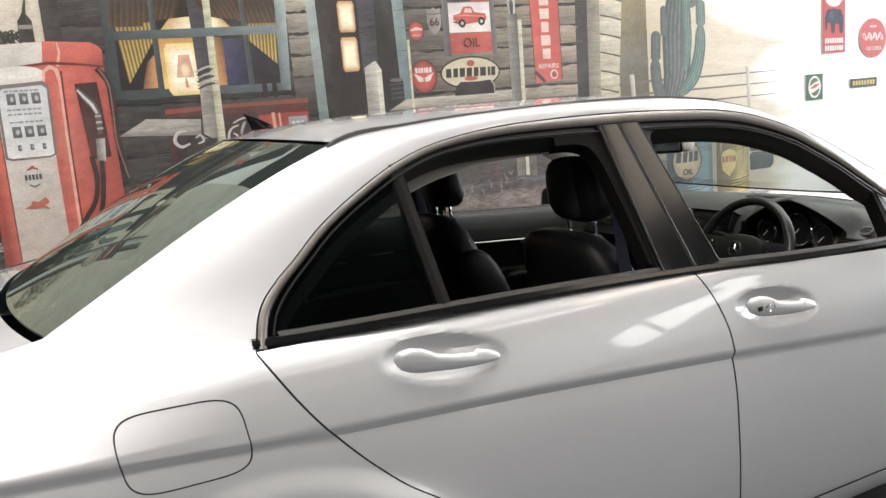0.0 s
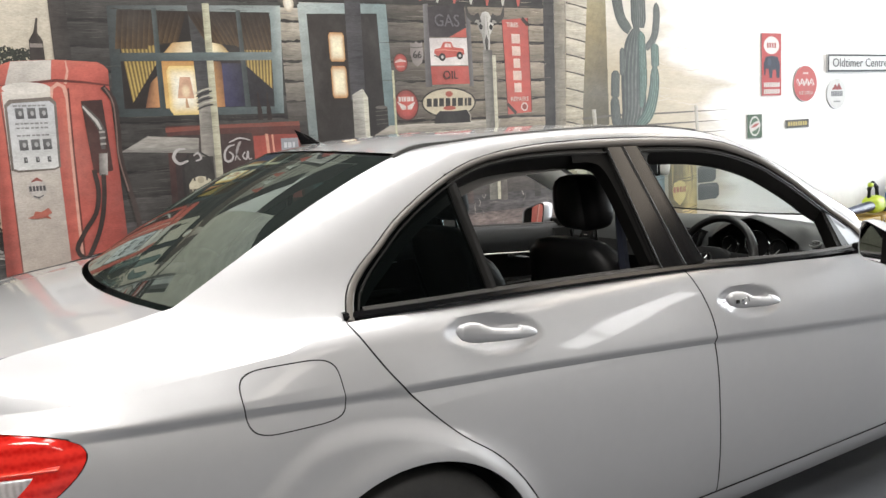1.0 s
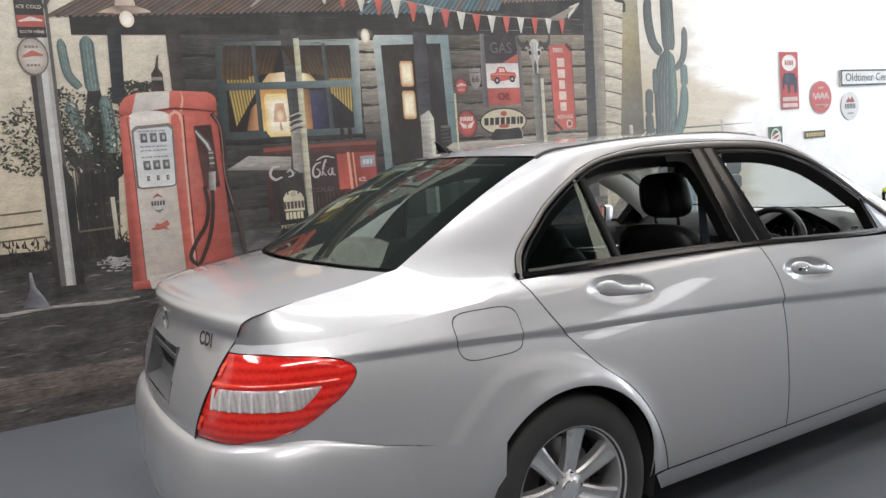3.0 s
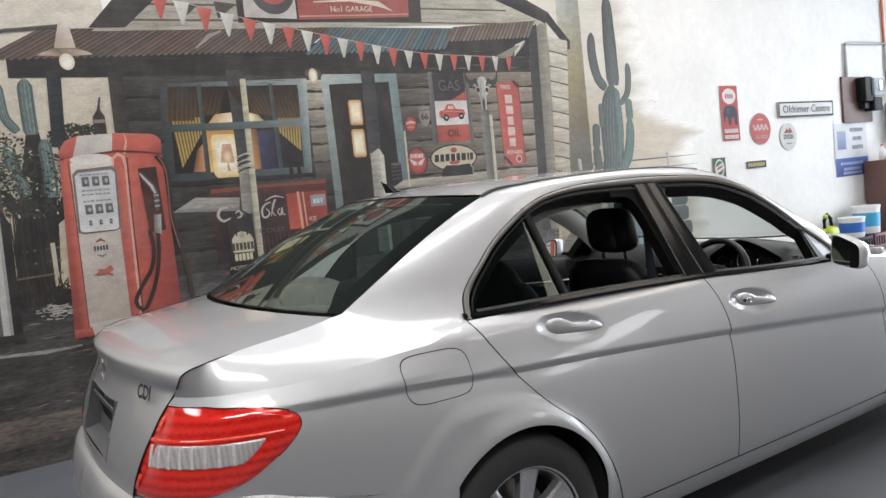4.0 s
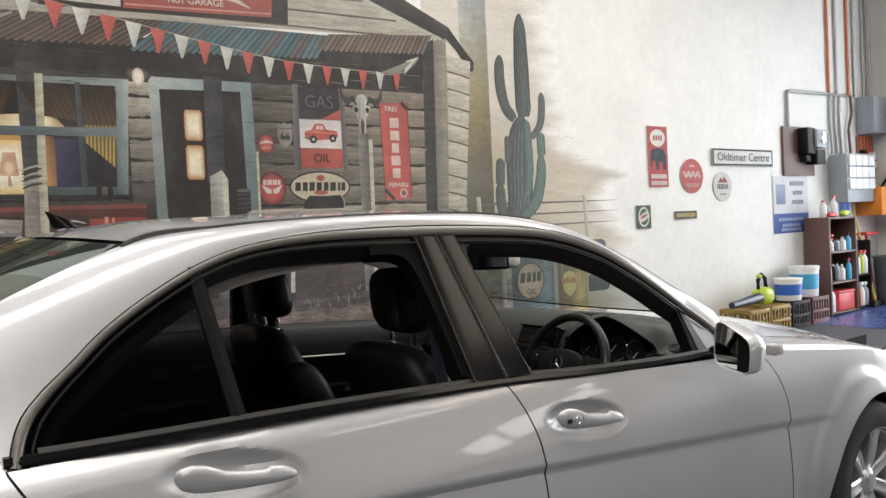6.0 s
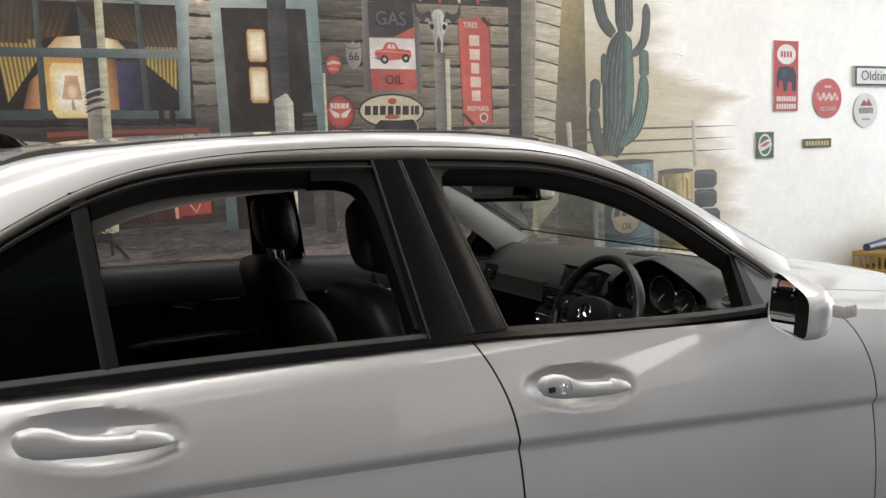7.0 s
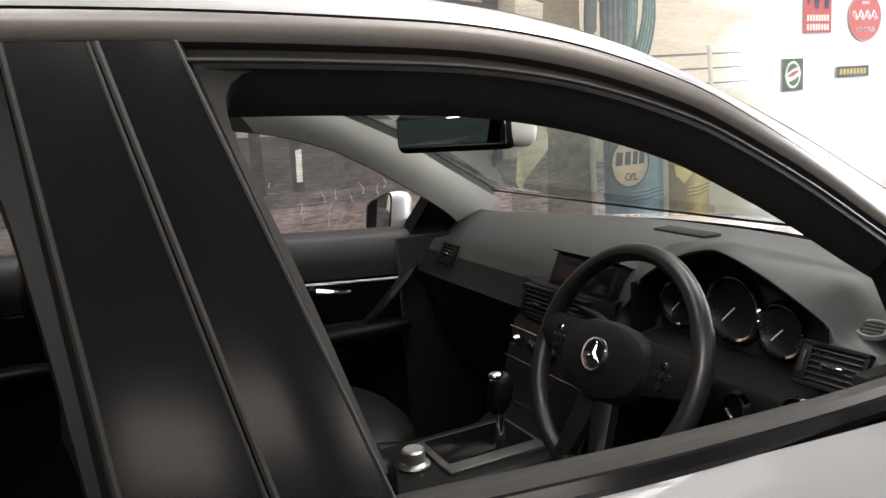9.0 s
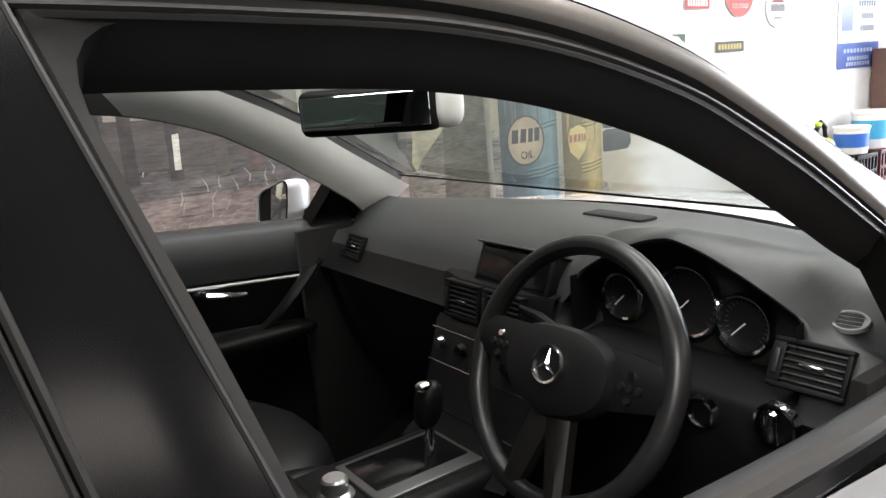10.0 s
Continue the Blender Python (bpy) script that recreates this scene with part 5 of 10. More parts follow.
# side walls of the dial recess
for y in (-0.606, -0.194):
    v, f = sheet([[Vector((x, y, z)) for z in (0.85, lip_height(y) - 0.006)] for x in (1.80, 1.89)])
    link_mesh("dial_recess_side", v, f, DARK_PLASTIC, dash)
rows = [[Vector((1.872, y, 0.84 + (lip_height(y) - 0.852) * k)) for y in np.linspace(-0.605, -0.195, 24)] for k in (0, 0.33, 0.66, 1)]
v, f = sheet(rows)
cluster = link_mesh("dial_panel", v, f, GAP, dash, "black instrument panel")
DIAL_GREY = mat("dial_print", (0.05, 0.05, 0.05), rough=0.6)
for y, z, r in ((-0.266, 0.922, 0.040), (-0.398, 0.938, 0.056), (-0.496, 0.921, 0.044)):
    v, f = lathe([(r - 0.004, 0.0), (r - 0.003, -0.014), (r + 0.001, -0.016), (r + 0.004, -0.010), (r + 0.005, 0)], 36, "x", (1.862, y, z))
    dial = link_mesh("dial_ring", v, f, CHROME, cluster, "chrome dial ring")
    v, f = lathe([(0.0, -0.002), (r - 0.004, -0.002)], 30, "x", (1.862, y, z))
    link_mesh("dial_face", v, f, DARK_PLASTIC, dial, merge=1e-5)
    marks = []
    for k in range(21):
        a = radians(225 - 13.5 * k)
        ca, sa = math.cos(a), math.sin(a)
        c, d = Vector((1.859, y - ca * (r - 0.014), z + sa * (r - 0.014))), Vector((1.859, y - ca * (r - 0.007), z + sa * (r - 0.007)))
        n = Vector((0, sa, ca)) * 0.0008
        marks.append(([c - n, c + n, d + n, d - n], [(0, 1, 2, 3)]))
    v, f = joined(*marks)
    link_mesh("dial_marks", v, f, DIAL_GREY, dial, smooth=False)
    tube_part("dial_needle", [(1.855, y, z), (1.855, y + 0.7 * r * 0.7, z - 0.7 * r * 0.7)], 0.0012, PILLAR_TRIM, dial, n=6)


VENT_GREY = mat("dark_grey_vent_plastic", (0.020, 0.020, 0.021), rough=0.4, scale=20)


def air_vent(y, z, w, h, x, turn, slats, lean=28):
    """Framed outlet with slats, a thumb tab and a wheel, flush in the sloping fascia."""
    vent = thing("air_vent", "", "")
    vent.parent = dash
    m = pose(x, y, z, 0, lean, turn)
    t = 0.007
    bm = bmesh.new()
    for lo, hi in (((-w / 2 - t, -h / 2 - t), (w / 2 + t * 2.6, -h / 2)), ((-w / 2 - t, h / 2), (w / 2 + t * 2.6, h / 2 + t)), ((-w / 2 - t, -h / 2), (-w / 2, h / 2)), ((w / 2, -h / 2), (w / 2 + t * 2.6, h / 2))):
        box(bm, (-0.004, *lo), (0.024, *hi), 0.0018, 2, m)
    part("vent_frame", bm, DARK_PLASTIC, vent)
    box_part("vent_mouth", (0.003, -w / 2, -h / 2), (0.024, w / 2, h / 2), GAP, vent, "", 0.0, m)
    for k in range(slats):
        zz = -h / 2 + h * (k + 0.5) / slats
        box_part("vent_slat", (-0.004, -w / 2, zz - 0.0015), (0.006, w / 2, zz + 0.0015), VENT_GREY, vent, "", 0.001, m)
    box_part("vent_tab", (-0.009, -0.016, -0.0025), (-0.003, 0.016, 0.0025), CHROME, vent, "chrome vent tab", 0.001, m)
    box_part("vent_wheel", (-0.007, w / 2 + 0.005, -h * 0.32), (-0.002, w / 2 + 0.013, h * 0.32), VENT_GREY, vent, "", 0.002, m)


air_vent(0.585, 0.908, 0.076, 0.050, 1.794, -4, 5)
air_vent(0.062, 0.872, 0.090, 0.062, 1.752, 0, 6, 8)
air_vent(-0.062, 0.872, 0.090, 0.062, 1.752, 0, 6, 8)
air_vent(-0.634, 0.907, 0.077, 0.053, 1.793, 3, 6)
OUTLET = pose(1.860, -0.645, 0.9555, 0, -30, 8)
v, f = lathe([(0.0, 0.002), (0.0165, 0.002), (0.018, 0.004), (0.021, 0.004), (0.023, -0.002)], 28, "z", (0, 0, 0), OUTLET @ Matrix.Diagonal((0.85, 1.15, 1, 1)))
link_mesh("side_outlet", v, f, mat("grey_outlet_plastic", (0.22, 0.22, 0.215), rough=0.5, scale=20), dash, "oval demister outlet")
for k in range(4):
    box_part("outlet_slat", (-0.0135 + 0.0072 * k, -0.0155, 0.001), (-0.0085 + 0.0072 * k, 0.0155, 0.0032), GAP, dash, "", 0.0, OUTLET)
box_part("speaker_grille", (2.03, -0.09, 1.008), (2.08, 0.07, 1.0145), GAP, dash, "", 0.003, pose(0, 0, 0, 0, 0, -2))
# centre stack
rows = []
for x, z in ((1.80, 0.918), (1.768, 0.912), (1.762, 0.90), (1.758, 0.836), (1.735, 0.815), (1.70, 0.70), (1.66, 0.61), (1.62, 0.585)):
    rows.append([Vector((x + 0.02 * (abs(k) > 0.9), 0.16 * k, z)) for k in (-1.05, -1, -0.6, 0, 0.6, 1, 1.05)])
v, f = sheet(rows)
stack = link_mesh("centre_console_panel", v, f, DARK_PLASTIC, dash, "black centre console panel")
for z, x in ((0.808, 1.733), (0.742, 1.714), (0.66, 1.682)):
    tube_part("chrome_line", [(x - 0.001, -0.15, z), (x - 0.001, 0.15, z)], 0.0012, CHROME, stack, n=6)
for k in range(4):
    v, f = lathe([(0.0, -0.014), (0.011, -0.014), (0.013, 0.0)], 16, "x", (1.722, -0.105 + 0.07 * k, 0.785))
    link_mesh("stack_knob", v, f, CHROME if k == 3 else DARK_PLASTIC, stack, merge=1e-5)
SCREEN_M = pose(1.800, -0.045, 0.948, 0, 24, 0)
screen = box_part("display_frame", (-0.004, -0.108, -0.040), (0.05, 0.108, 0.036), DARK_PLASTIC, dash, "", 0.005, SCREEN_M)
box_part("display", (-0.0055, -0.098, -0.033), (-0.0035, 0.098, 0.030), BLACK_GLOSS, screen, "dark display screen", 0.001, SCREEN_M)
box_part("display_lid", (-0.016, -0.113, 0.036), (0.05, 0.113, 0.041), GREY_PLASTIC, screen, "", 0.003, SCREEN_M)
tube_part("chrome_line", [(1.774, y, 0.846 - 0.01 * (y - 0.2)) for y in np.linspace(0.2, 0.62, 8)], 0.003, CHROME, dash, n=6)

# tunnel, selector and controller
bm = bmesh.new()
box(bm, (1.02, -0.125, 0.30), (1.72, 0.125, 0.592), 0.02, 3)
tunnel = part("centre_tunnel", bm, DARK_PLASTIC, dash)
tunnel.location.z = 0.018
bm = bmesh.new()
box(bm, (1.02, -0.11, 0.56), (1.33, 0.11, 0.67), 0.03, 3)
part("armrest", bm, LEATHER, tunnel)
bm = bmesh.new()
box(bm, (1.44, -0.085, 0.588), (1.67, 0.085, 0.600), 0.004, 2)
gate = part("selector_plate", bm, mat("brushed_grey_metal", (0.15, 0.15, 0.15), rough=0.35, metal=0.7, scale=30, stretch=(1, 12, 1)), tunnel, "brushed metal selector plate")
bm = bmesh.new()
box(bm, (1.455, -0.05, 0.5985), (1.655, 0.07, 0.6025), 0.002, 2)
part("selector_gate", bm, BLACK_GLOSS, gate)
v, f = tube([(1.60, -0.005, 0.60), (1.602, -0.005, 0.64), (1.606, -0.005, 0.665)], [0.012, 0.009, 0.009], 12)
lever = link_mesh("selector_lever", v, f, CHROME, tunnel, "chrome lever", merge=1e-5)
soft_box("selector_knob", 1.604, -0.005, 0.700, 0.052, 0.046, 0.090, LEATHER, lever, "", 2.6, -0.2, -0.15, 16, 12)
soft_box("knob_cap", 1.598, -0.005, 0.738, 0.036, 0.030, 0.022, CHROME, lever, "chrome knob cap", 2.4, 0, 0, 14, 8)
v, f = lathe([(0.0, 0.034), (0.020, 0.034), (0.024, 0.030), (0.024, 0.008), (0.032, 0.004), (0.034, 0.0)], 28, "z", (1.40, 0.0, 0.595))
link_mesh("controller_knob", v, f, ALLOY, tunnel, "silver rotary controller", merge=1e-5)

# steering wheel
steer = thing("steering_wheel", "", "")
steer.parent = dash
SM = pose(1.60, -0.382, 0.892, 0, 24, 0)


def on_wheel(y, z, x=0.0):
    return SM @ Vector((x, y, z))


v, f = tube([on_wheel(0.183 * math.cos(a), 0.183 * math.sin(a)) for a in np.linspace(0, 2 * math.pi, 64, endpoint=False)], [0.0150 + 0.0022 * math.exp(-((abs(math.cos(a)) - 0.92) / 0.10) ** 2) for a in np.linspace(0, 2 * math.pi, 64, endpoint=False)], 14, True)
link_mesh("steering_rim", v, f, mat("worn_smooth_leather", (0.014, 0.014, 0.0145), rough=0.36, vary=0.15, scale=14, bump=0.12, bscale=420, bdist=0.0003), steer, "black leather steering wheel rim")
rows = []
for x, k in ((0.03, 0.7), (0.0, 0.98), (-0.012, 1.0), (-0.026, 0.92), (-0.034, 0.7), (-0.036, 0.0)):
    row = []
    for a in np.linspace(0, 2 * math.pi, 37):
        ca, sa = math.cos(a), math.sin(a)
        q = (abs(ca) ** 2.6 + abs(sa) ** 2.6) ** (-1 / 2.6)
        row.append(on_wheel(0.104 * k * q * ca, (0.062 if sa > 0 else 0.070 * (1 - 0.25 * abs(ca))) * k * q * sa, x))
    rows.append(row)
v, f = sheet(rows)
link_mesh("airbag_cover", v, f, DARK_PLASTIC, steer, merge=1e-4)
for a0, w in ((6, 0.036), (174, 0.036), (256, 0.020), (284, 0.020)):
    a = radians(a0)
    rows = []
    for r, ww in ((0.06, w * 1.2), (0.12, w), (0.178, w * 0.8)):
        c, t = (r * math.cos(a), r * math.sin(a)), (-math.sin(a), math.cos(a))
        rows.append([on_wheel(c[0] + t[0] * ww * k, c[1] + t[1] * ww * k, x) for k, x in ((-1, 0.008), (-1, -0.008), (-0.5, -0.016), (0.5, -0.016), (1, -0.008), (1, 0.008))])
    v, f = sheet(rows)
    spoke = link_mesh("wheel_spoke", v, f, DARK_PLASTIC if a0 < 200 else SEAL, steer)
    if a0 < 200:
        for k, (dy, dz) in enumerate(((0, 0.016), (0, -0.016), (0.014, 0), (-0.014, 0), (0, 0))):
            s_ = 1 if a0 < 90 else -1
            c = on_wheel(s_ * 0.128 + dy, 0.008 + dz, -0.017)
            v, f = lathe([(0.0, -0.003), (0.005, -0.003), (0.006, 0.001)], 12, "x", (0, 0, 0), Matrix.Translation(c) @ SM.to_3x3().to_4x4())
            link_mesh("wheel_button", v, f, SEAL if k else CHROME, spoke, merge=1e-5)
v, f = lathe([(0.022, 0.0), (0.0235, -0.005), (0.027, -0.005), (0.0285, 0.0)], 36, "x", (0, 0, 0), SM @ Matrix.Translation((-0.0365, 0, 0.004)))
ring_badge = link_mesh("wheel_badge", v, f, CHROME, steer, "round chrome badge")
for k in range(3):
    a = radians(90 + 120 * k)
    b1, b2 = a + 1.9, a - 1.9
    pts = [(0.0235 * math.cos(a), 0.0235 * math.sin(a)), (0.0045 * math.cos(b1), 0.0045 * math.sin(b1)), (0, 0), (0.0045 * math.cos(b2), 0.0045 * math.sin(b2))]
    rows = [SM @ Vector((-0.040 - 0.003 * (i == 2), y, z + 0.004)) for i, (y, z) in enumerate(pts)]
    link_mesh("badge_blade", rows, [(0, 1, 2), (0, 2, 3)], CHROME, ring_badge, smooth=False)
tube_part("steering_column", [on_wheel(0, 0, 0.02), on_wheel(0, -0.01, 0.14), on_wheel(0, -0.03, 0.26)], [0.045, 0.055, 0.06], DARK_PLASTIC, steer, n=16)
tube_part("column_stalk", [on_wheel(0.02, 0.03, 0.06), on_wheel(0.13, 0.06, 0.05), on_wheel(0.17, 0.065, 0.045)], [0.008, 0.009, 0.006], DARK_PLASTIC, steer)
for y, z, r, mt, nm in ((-0.498, 0.818, 0.0225, "start_button", "chrome-ringed start button"), (-0.611, 0.836, 0.030, "light_switch", "rotary light switch")):
    v, f = lathe([(0.0, -0.004), (r * 0.78, -0.004), (r * 0.82, -0.001)], 28, "x", (1.752, y, z))
    knob = link_mesh(mt, v, f, BLACK_GLOSS, dash, nm, merge=1e-5)
    v, f = lathe([(r * 0.82, -0.002), (r * 0.88, -0.009), (r, -0.008), (r * 1.06, 0.004)], 32, "x", (1.752, y, z))
    link_mesh("knob_ring", v, f, CHROME, knob)
bm = bmesh.new()
box(bm, (1.730, -0.620, 0.813), (1.75, -0.602, 0.859), 0.005, 2)
part("switch_grip", bm, CHROME, dash, "chrome switch grip")

# mirror on the windscreen, visors
bm = bmesh.new()
box(bm, (-0.020, -0.122, -0.038), (0.022, 0.122, 0.038), 0.016, 4, pose(1.525, -0.032, 1.250, 0, -1, 37))
inner = part("inner_mirror", bm, DARK_PLASTIC, car, "black inner mirror")
bm = bmesh.new()
box(bm, (-0.0225, -0.112, -0.027), (-0.0195, 0.112, 0.027), 0.001, 1, pose(1.525, -0.032, 1.250, 0, -1, 37))
part("inner_mirror_glass", bm, MIRROR, inner)
soft_box("mirror_back", 1.612, -0.128, 1.252, 0.05, 0.05, 0.076, PILLAR_TRIM, inner, "pale mirror back", 3.0)
tube_part("mirror_arm", [(1.55, -0.03, 1.275), (1.52, -0.015, 1.345)], [0.014, 0.018], DARK_PLASTIC, inner)
for cy in (-0.33, 0.33):
    bm = bmesh.new()
    box(bm, (-0.075, -0.19, -0.008), (0.075, 0.19, 0.008), 0.006, 3, pose(1.21, cy, 1.352, 0, 16, 0))
    part("sun_visor", bm, HEADLINER, car)
soft_box("roof_console", 1.17, 0, 1.375, 0.20, 0.18, 0.04, HEADLINER, car)
# headlamps
for s in (-1, 1):
    rows = [[hull(along(2.98) + 0.42 * a, 0.575 + (0.235 - 0.10 * a + 0.02 * math.sin(3 * a)) * b * (0.5 + 0.5 * min(1, a * 3)), 0.003, s) for a in np.linspace(0, 1, 16)] for b in np.linspace(0.05, 1, 8)]
    v, f = sheet(rows)
    link_mesh("headlamp", v, f, CLEAR_LENS, car, "clear headlamp lens")
    c = [Vector((x, s * (y + 0.004), z - 0.001)) for x, y, z, _, _ in finer(BONNET, 24)]
    tube_part("panel_gap", c, 0.0018, GAP, car, n=6)

# ---------------------------------------------------------------- the hall
WALL_Y, END_X = 2.53, 10.4


def slab(name, lo, hi, material, label, category):
    ob = box_part(name, lo, hi, material, None, label, 0.0)
    return tagged(ob, label, category, kind="structure")


def floor_z(x):
    """The floor climbs a little towards the big door."""
    return 0.022 * max(0.0, x - 3.2)


xs = [-9, 3.2, 5.84, 8.2, END_X, 40]
verts = [(x, y, floor_z(min(x, END_X + 0.3)) - dz) for dz in (0, 0.2) for y in (-9.2, 2.9) for x in xs]
n = len(xs)
faces = [(i, i + 1, n + i + 1, n + i) for i in range(n - 1)] + [(2 * n + i, 2 * n + i + 1, 3 * n + i + 1, 3 * n + i) for i in range(n - 1)]
faces += [(i, i + 1, 2 * n + i + 1, 2 * n + i) for i in range(n - 1)] + [(n + i, n + i + 1, 3 * n + i + 1, 3 * n + i) for i in range(n - 1)] + [(0, n, 3 * n, 2 * n), (n - 1, 2 * n - 1, 4 * n - 1, 3 * n - 1)]
tagged(link_mesh("floor", verts, faces, CONCRETE, None, smooth=False), "grey sealed concrete workshop floor with worn gloss", "floor", kind="structure")
verts = [(x, y, floor_z(x) + 0.003) for y in (0.4, WALL_Y - 0.002) for x in (8.0, END_X)]
tagged(link_mesh("floor_blue", verts, [(0, 1, 3, 2)], BLUE_FLOOR, None, smooth=False), "glossy blue painted strip of floor", "floor", kind="structure")
verts = [(x, y, floor_z(x) + 0.002) for y in (-9.0, WALL_Y - 0.002) for x in (5.835, 5.847)]
tagged(link_mesh("floor_joint", verts, [(0, 1, 3, 2)], GAP, None, smooth=False), "dark saw-cut joint in the concrete floor", "floor joint", kind="structure")


slab("wall_north", (-9, WALL_Y, 0), (5.2, WALL_Y + 0.25, 3.45), WHITE_WALL, "white painted brick workshop wall", "wall")
slab("wall_north_2", (5.2, WALL_Y, 0), (END_X + 0.3, WALL_Y + 0.25, 4.4), WHITE_WALL, "white painted brick workshop wall", "wall")
# unseen black sheets added above the brick so the car glass mirrors dark
slab("wall_north_3", (-9, WALL_Y, 3.45), (5.2, WALL_Y + 0.25, 6.2), BLACK_SHEET, "unseen black sheet above the brick wall, added to darken reflections", "wall")
slab("wall_north_4", (5.2, WALL_Y, 4.4), (END_X + 0.3, WALL_Y + 0.25, 6.2), BLACK_SHEET, "unseen black sheet above the brick wall, added to darken reflections", "wall")
# unseen south and west walls, kept dark to dim reflections on the car
slab("wall_south", (-9, -9.3, 0), (END_X, -9.05, 6.2), BLACK_SHEET, "unseen dark grey wall closing the hall", "wall")
slab("wall_west", (-9.25, -9.3, 0), (-9, WALL_Y + 0.25, 6.2), DARK_WALL, "unseen dark grey wall closing the hall", "wall")
slab("wall_east", (END_X, 1.75, 0), (END_X + 0.25, WALL_Y - 0.002, 6.2), GREY_WALL, "grey painted end wall beside the open door", "wall")
slab("wall_east_2", (END_X, -9.05, 0), (END_X + 0.25, -3.6, 6.2), GREY_WALL, "grey painted end wall", "wall")
slab("wall_east_3", (END_X, -3.6, 4.4), (END_X + 0.25, 1.75, 6.2), GREY_WALL, "grey painted wall above the open door", "wall")
# unseen ceiling, its dark grey also chosen to dim reflections
slab("ceiling", (-9.25, -9.3, 6.2), (END_X + 0.25, WALL_Y + 0.25, 6.35), CEILING, "grey sheet ceiling", "ceiling")

# ---------------------------------------------------------------- painted wall
def ink(r, g, b, k=0.70):
    """Paint colour from 0 to 255 values, as a linear reflectance."""
    lin = [((c / 255 + 0.055) / 1.055) ** 2.4 for c in (r, g, b)]
    mean = sum(lin) / 3
    # paint gone a little dull, with deep shades
    deep = 0.56 + 0.44 * min(1.0, mean / 0.25)
    return tuple(k * deep * (0.80 * c + 0.20 * mean) for c in lin)


def mixed(a, b, t):
    return tuple(p + (q - p) * t for p, q in zip(a, b))


def shade(c, k):
    return tuple(min(1.0, v * k) for v in c)


class Painted:
    """Flat painted shapes, each a hair in front of the one before."""

    def __init__(self, name, depth, material=None, step=0.0008, y=None, thin=0.15):
        self.name, self.depth, self.step, self.material, self.thin = name, depth, step, material or MURAL, thin
        self.verts, self.faces, self.cols, self.starts = [], [], [], []
        self.y = WALL_Y if y is None else y

    def place(self):
        return self.y - self.depth * self.thin

    def poly(self, pts, col, cols=None):
        self.depth += self.step
        k = len(self.verts)
        self.starts.append((k, len(self.faces)))
        self.verts += [(x, self.place(), z) for x, z in pts]
        self.cols += list(cols or [col] * len(pts))
        self.faces.append(tuple(range(k, k + len(pts))))
        return self

    def rect(self, x0, z0, x1, z1, col, top=None):
        return self.poly([(x0, z0), (x1, z0), (x1, z1), (x0, z1)], col, [col, col, top or col, top or col])

    def quad(self, a, b, c, d, cols, n=8, m=8, mottle=0.0, grain=0.0):
        """Four-cornered field (a, b below, c, d above, anticlockwise) whose colours run from corner to corner, mottled by the brush."""
        self.depth += self.step
        k = len(self.verts)
        self.starts.append((k, len(self.faces)))
        cols = list(cols) if isinstance(cols[0], (tuple, list)) else [cols] * 4
        for j in range(m + 1):
            v = j / m
            row = 1 + rng.uniform(-grain, grain)
            for i in range(n + 1):
                u = i / n
                w = ((1 - u) * (1 - v), u * (1 - v), u * v, (1 - u) * v)
                self.verts.append((sum(q * p[0] for q, p in zip(w, (a, b, c, d))), self.place(), sum(q * p[1] for q, p in zip(w, (a, b, c, d)))))
                self.cols.append(shade([sum(q * p[e] for q, p in zip(w, cols)) for e in range(3)], row * (1 + rng.uniform(-mottle, mottle))))
        self.faces += [(k + j * (n + 1) + i, k + j * (n + 1) + i + 1, k + (j + 1) * (n + 1) + i + 1, k + (j + 1) * (n + 1) + i) for j in range(m) for i in range(n)]
        return self

    def disc(self, x, z, rx, rz, col, n=28, a0=0, a1=360):
        return self.poly([(x + rx * math.cos(radians(a)), z + rz * math.sin(radians(a))) for a in np.linspace(a0, a1, n, endpoint=a1 - a0 < 360)], col)

    def glow(self, x, z, rx, rz, inner, outer, n=28, square=False, core=0.0):
        """Shape that pales from its middle."""
        self.depth += self.step
        self.starts.append((len(self.verts), len(self.faces)))
        rings = ((1.0, 1.0), (0.86, 0.8), (0.7, 0.45), (0.5, 0.16), (0.3, 0.03))
        for r, t in rings:
            k = len(self.verts)
            c = mixed(inner, outer, t)
            r = core + (1 - core) * r
            for a in np.linspace(0, 360, n, endpoint=False):
                ca, sa = math.cos(radians(a)), math.sin(radians(a))
                q = 1 / max(abs(ca), abs(sa)) if square else 1.0
                self.verts.append((x + rx * r * ca * q, self.place(), z + rz * r * sa * q))
                self.cols.append(c)
            if t < 1.0:
                p = k - n
                self.faces += [(p + i, p + (i + 1) % n, k + (i + 1) % n, k + i) for i in range(n)]
        self.verts.append((x, self.place(), z))
        self.cols.append(inner)
        c = len(self.verts) - 1
        self.faces += [(k + i, k + (i + 1) % n, c) for i in range(n)]
        return self

    def line(self, pts, w, col, cols=None):
        """Band along a run of points."""
        p = np.array(pts, float)
        t = np.gradient(p, axis=0)
        t /= np.linalg.norm(t, axis=1)[:, None] + 1e-9
        ws = np.array(w if hasattr(w, "__len__") else [w] * len(p))[:, None] / 2
        a, b = p + np.c_[-t[:, 1], t[:, 0]] * ws, p - np.c_[-t[:, 1], t[:, 0]] * ws
        self.depth += self.step
        k, n = len(self.verts), len(p)
        self.starts.append((k, len(self.faces)))
        self.verts += [(x, self.place(), z) for x, z in a] + [(x, self.place(), z) for x, z in b]
        self.cols += list(cols or [col] * n) * 2
        self.faces += [(k + i, k + i + 1, k + n + i + 1, k + n + i) for i in range(n - 1)]
        return self

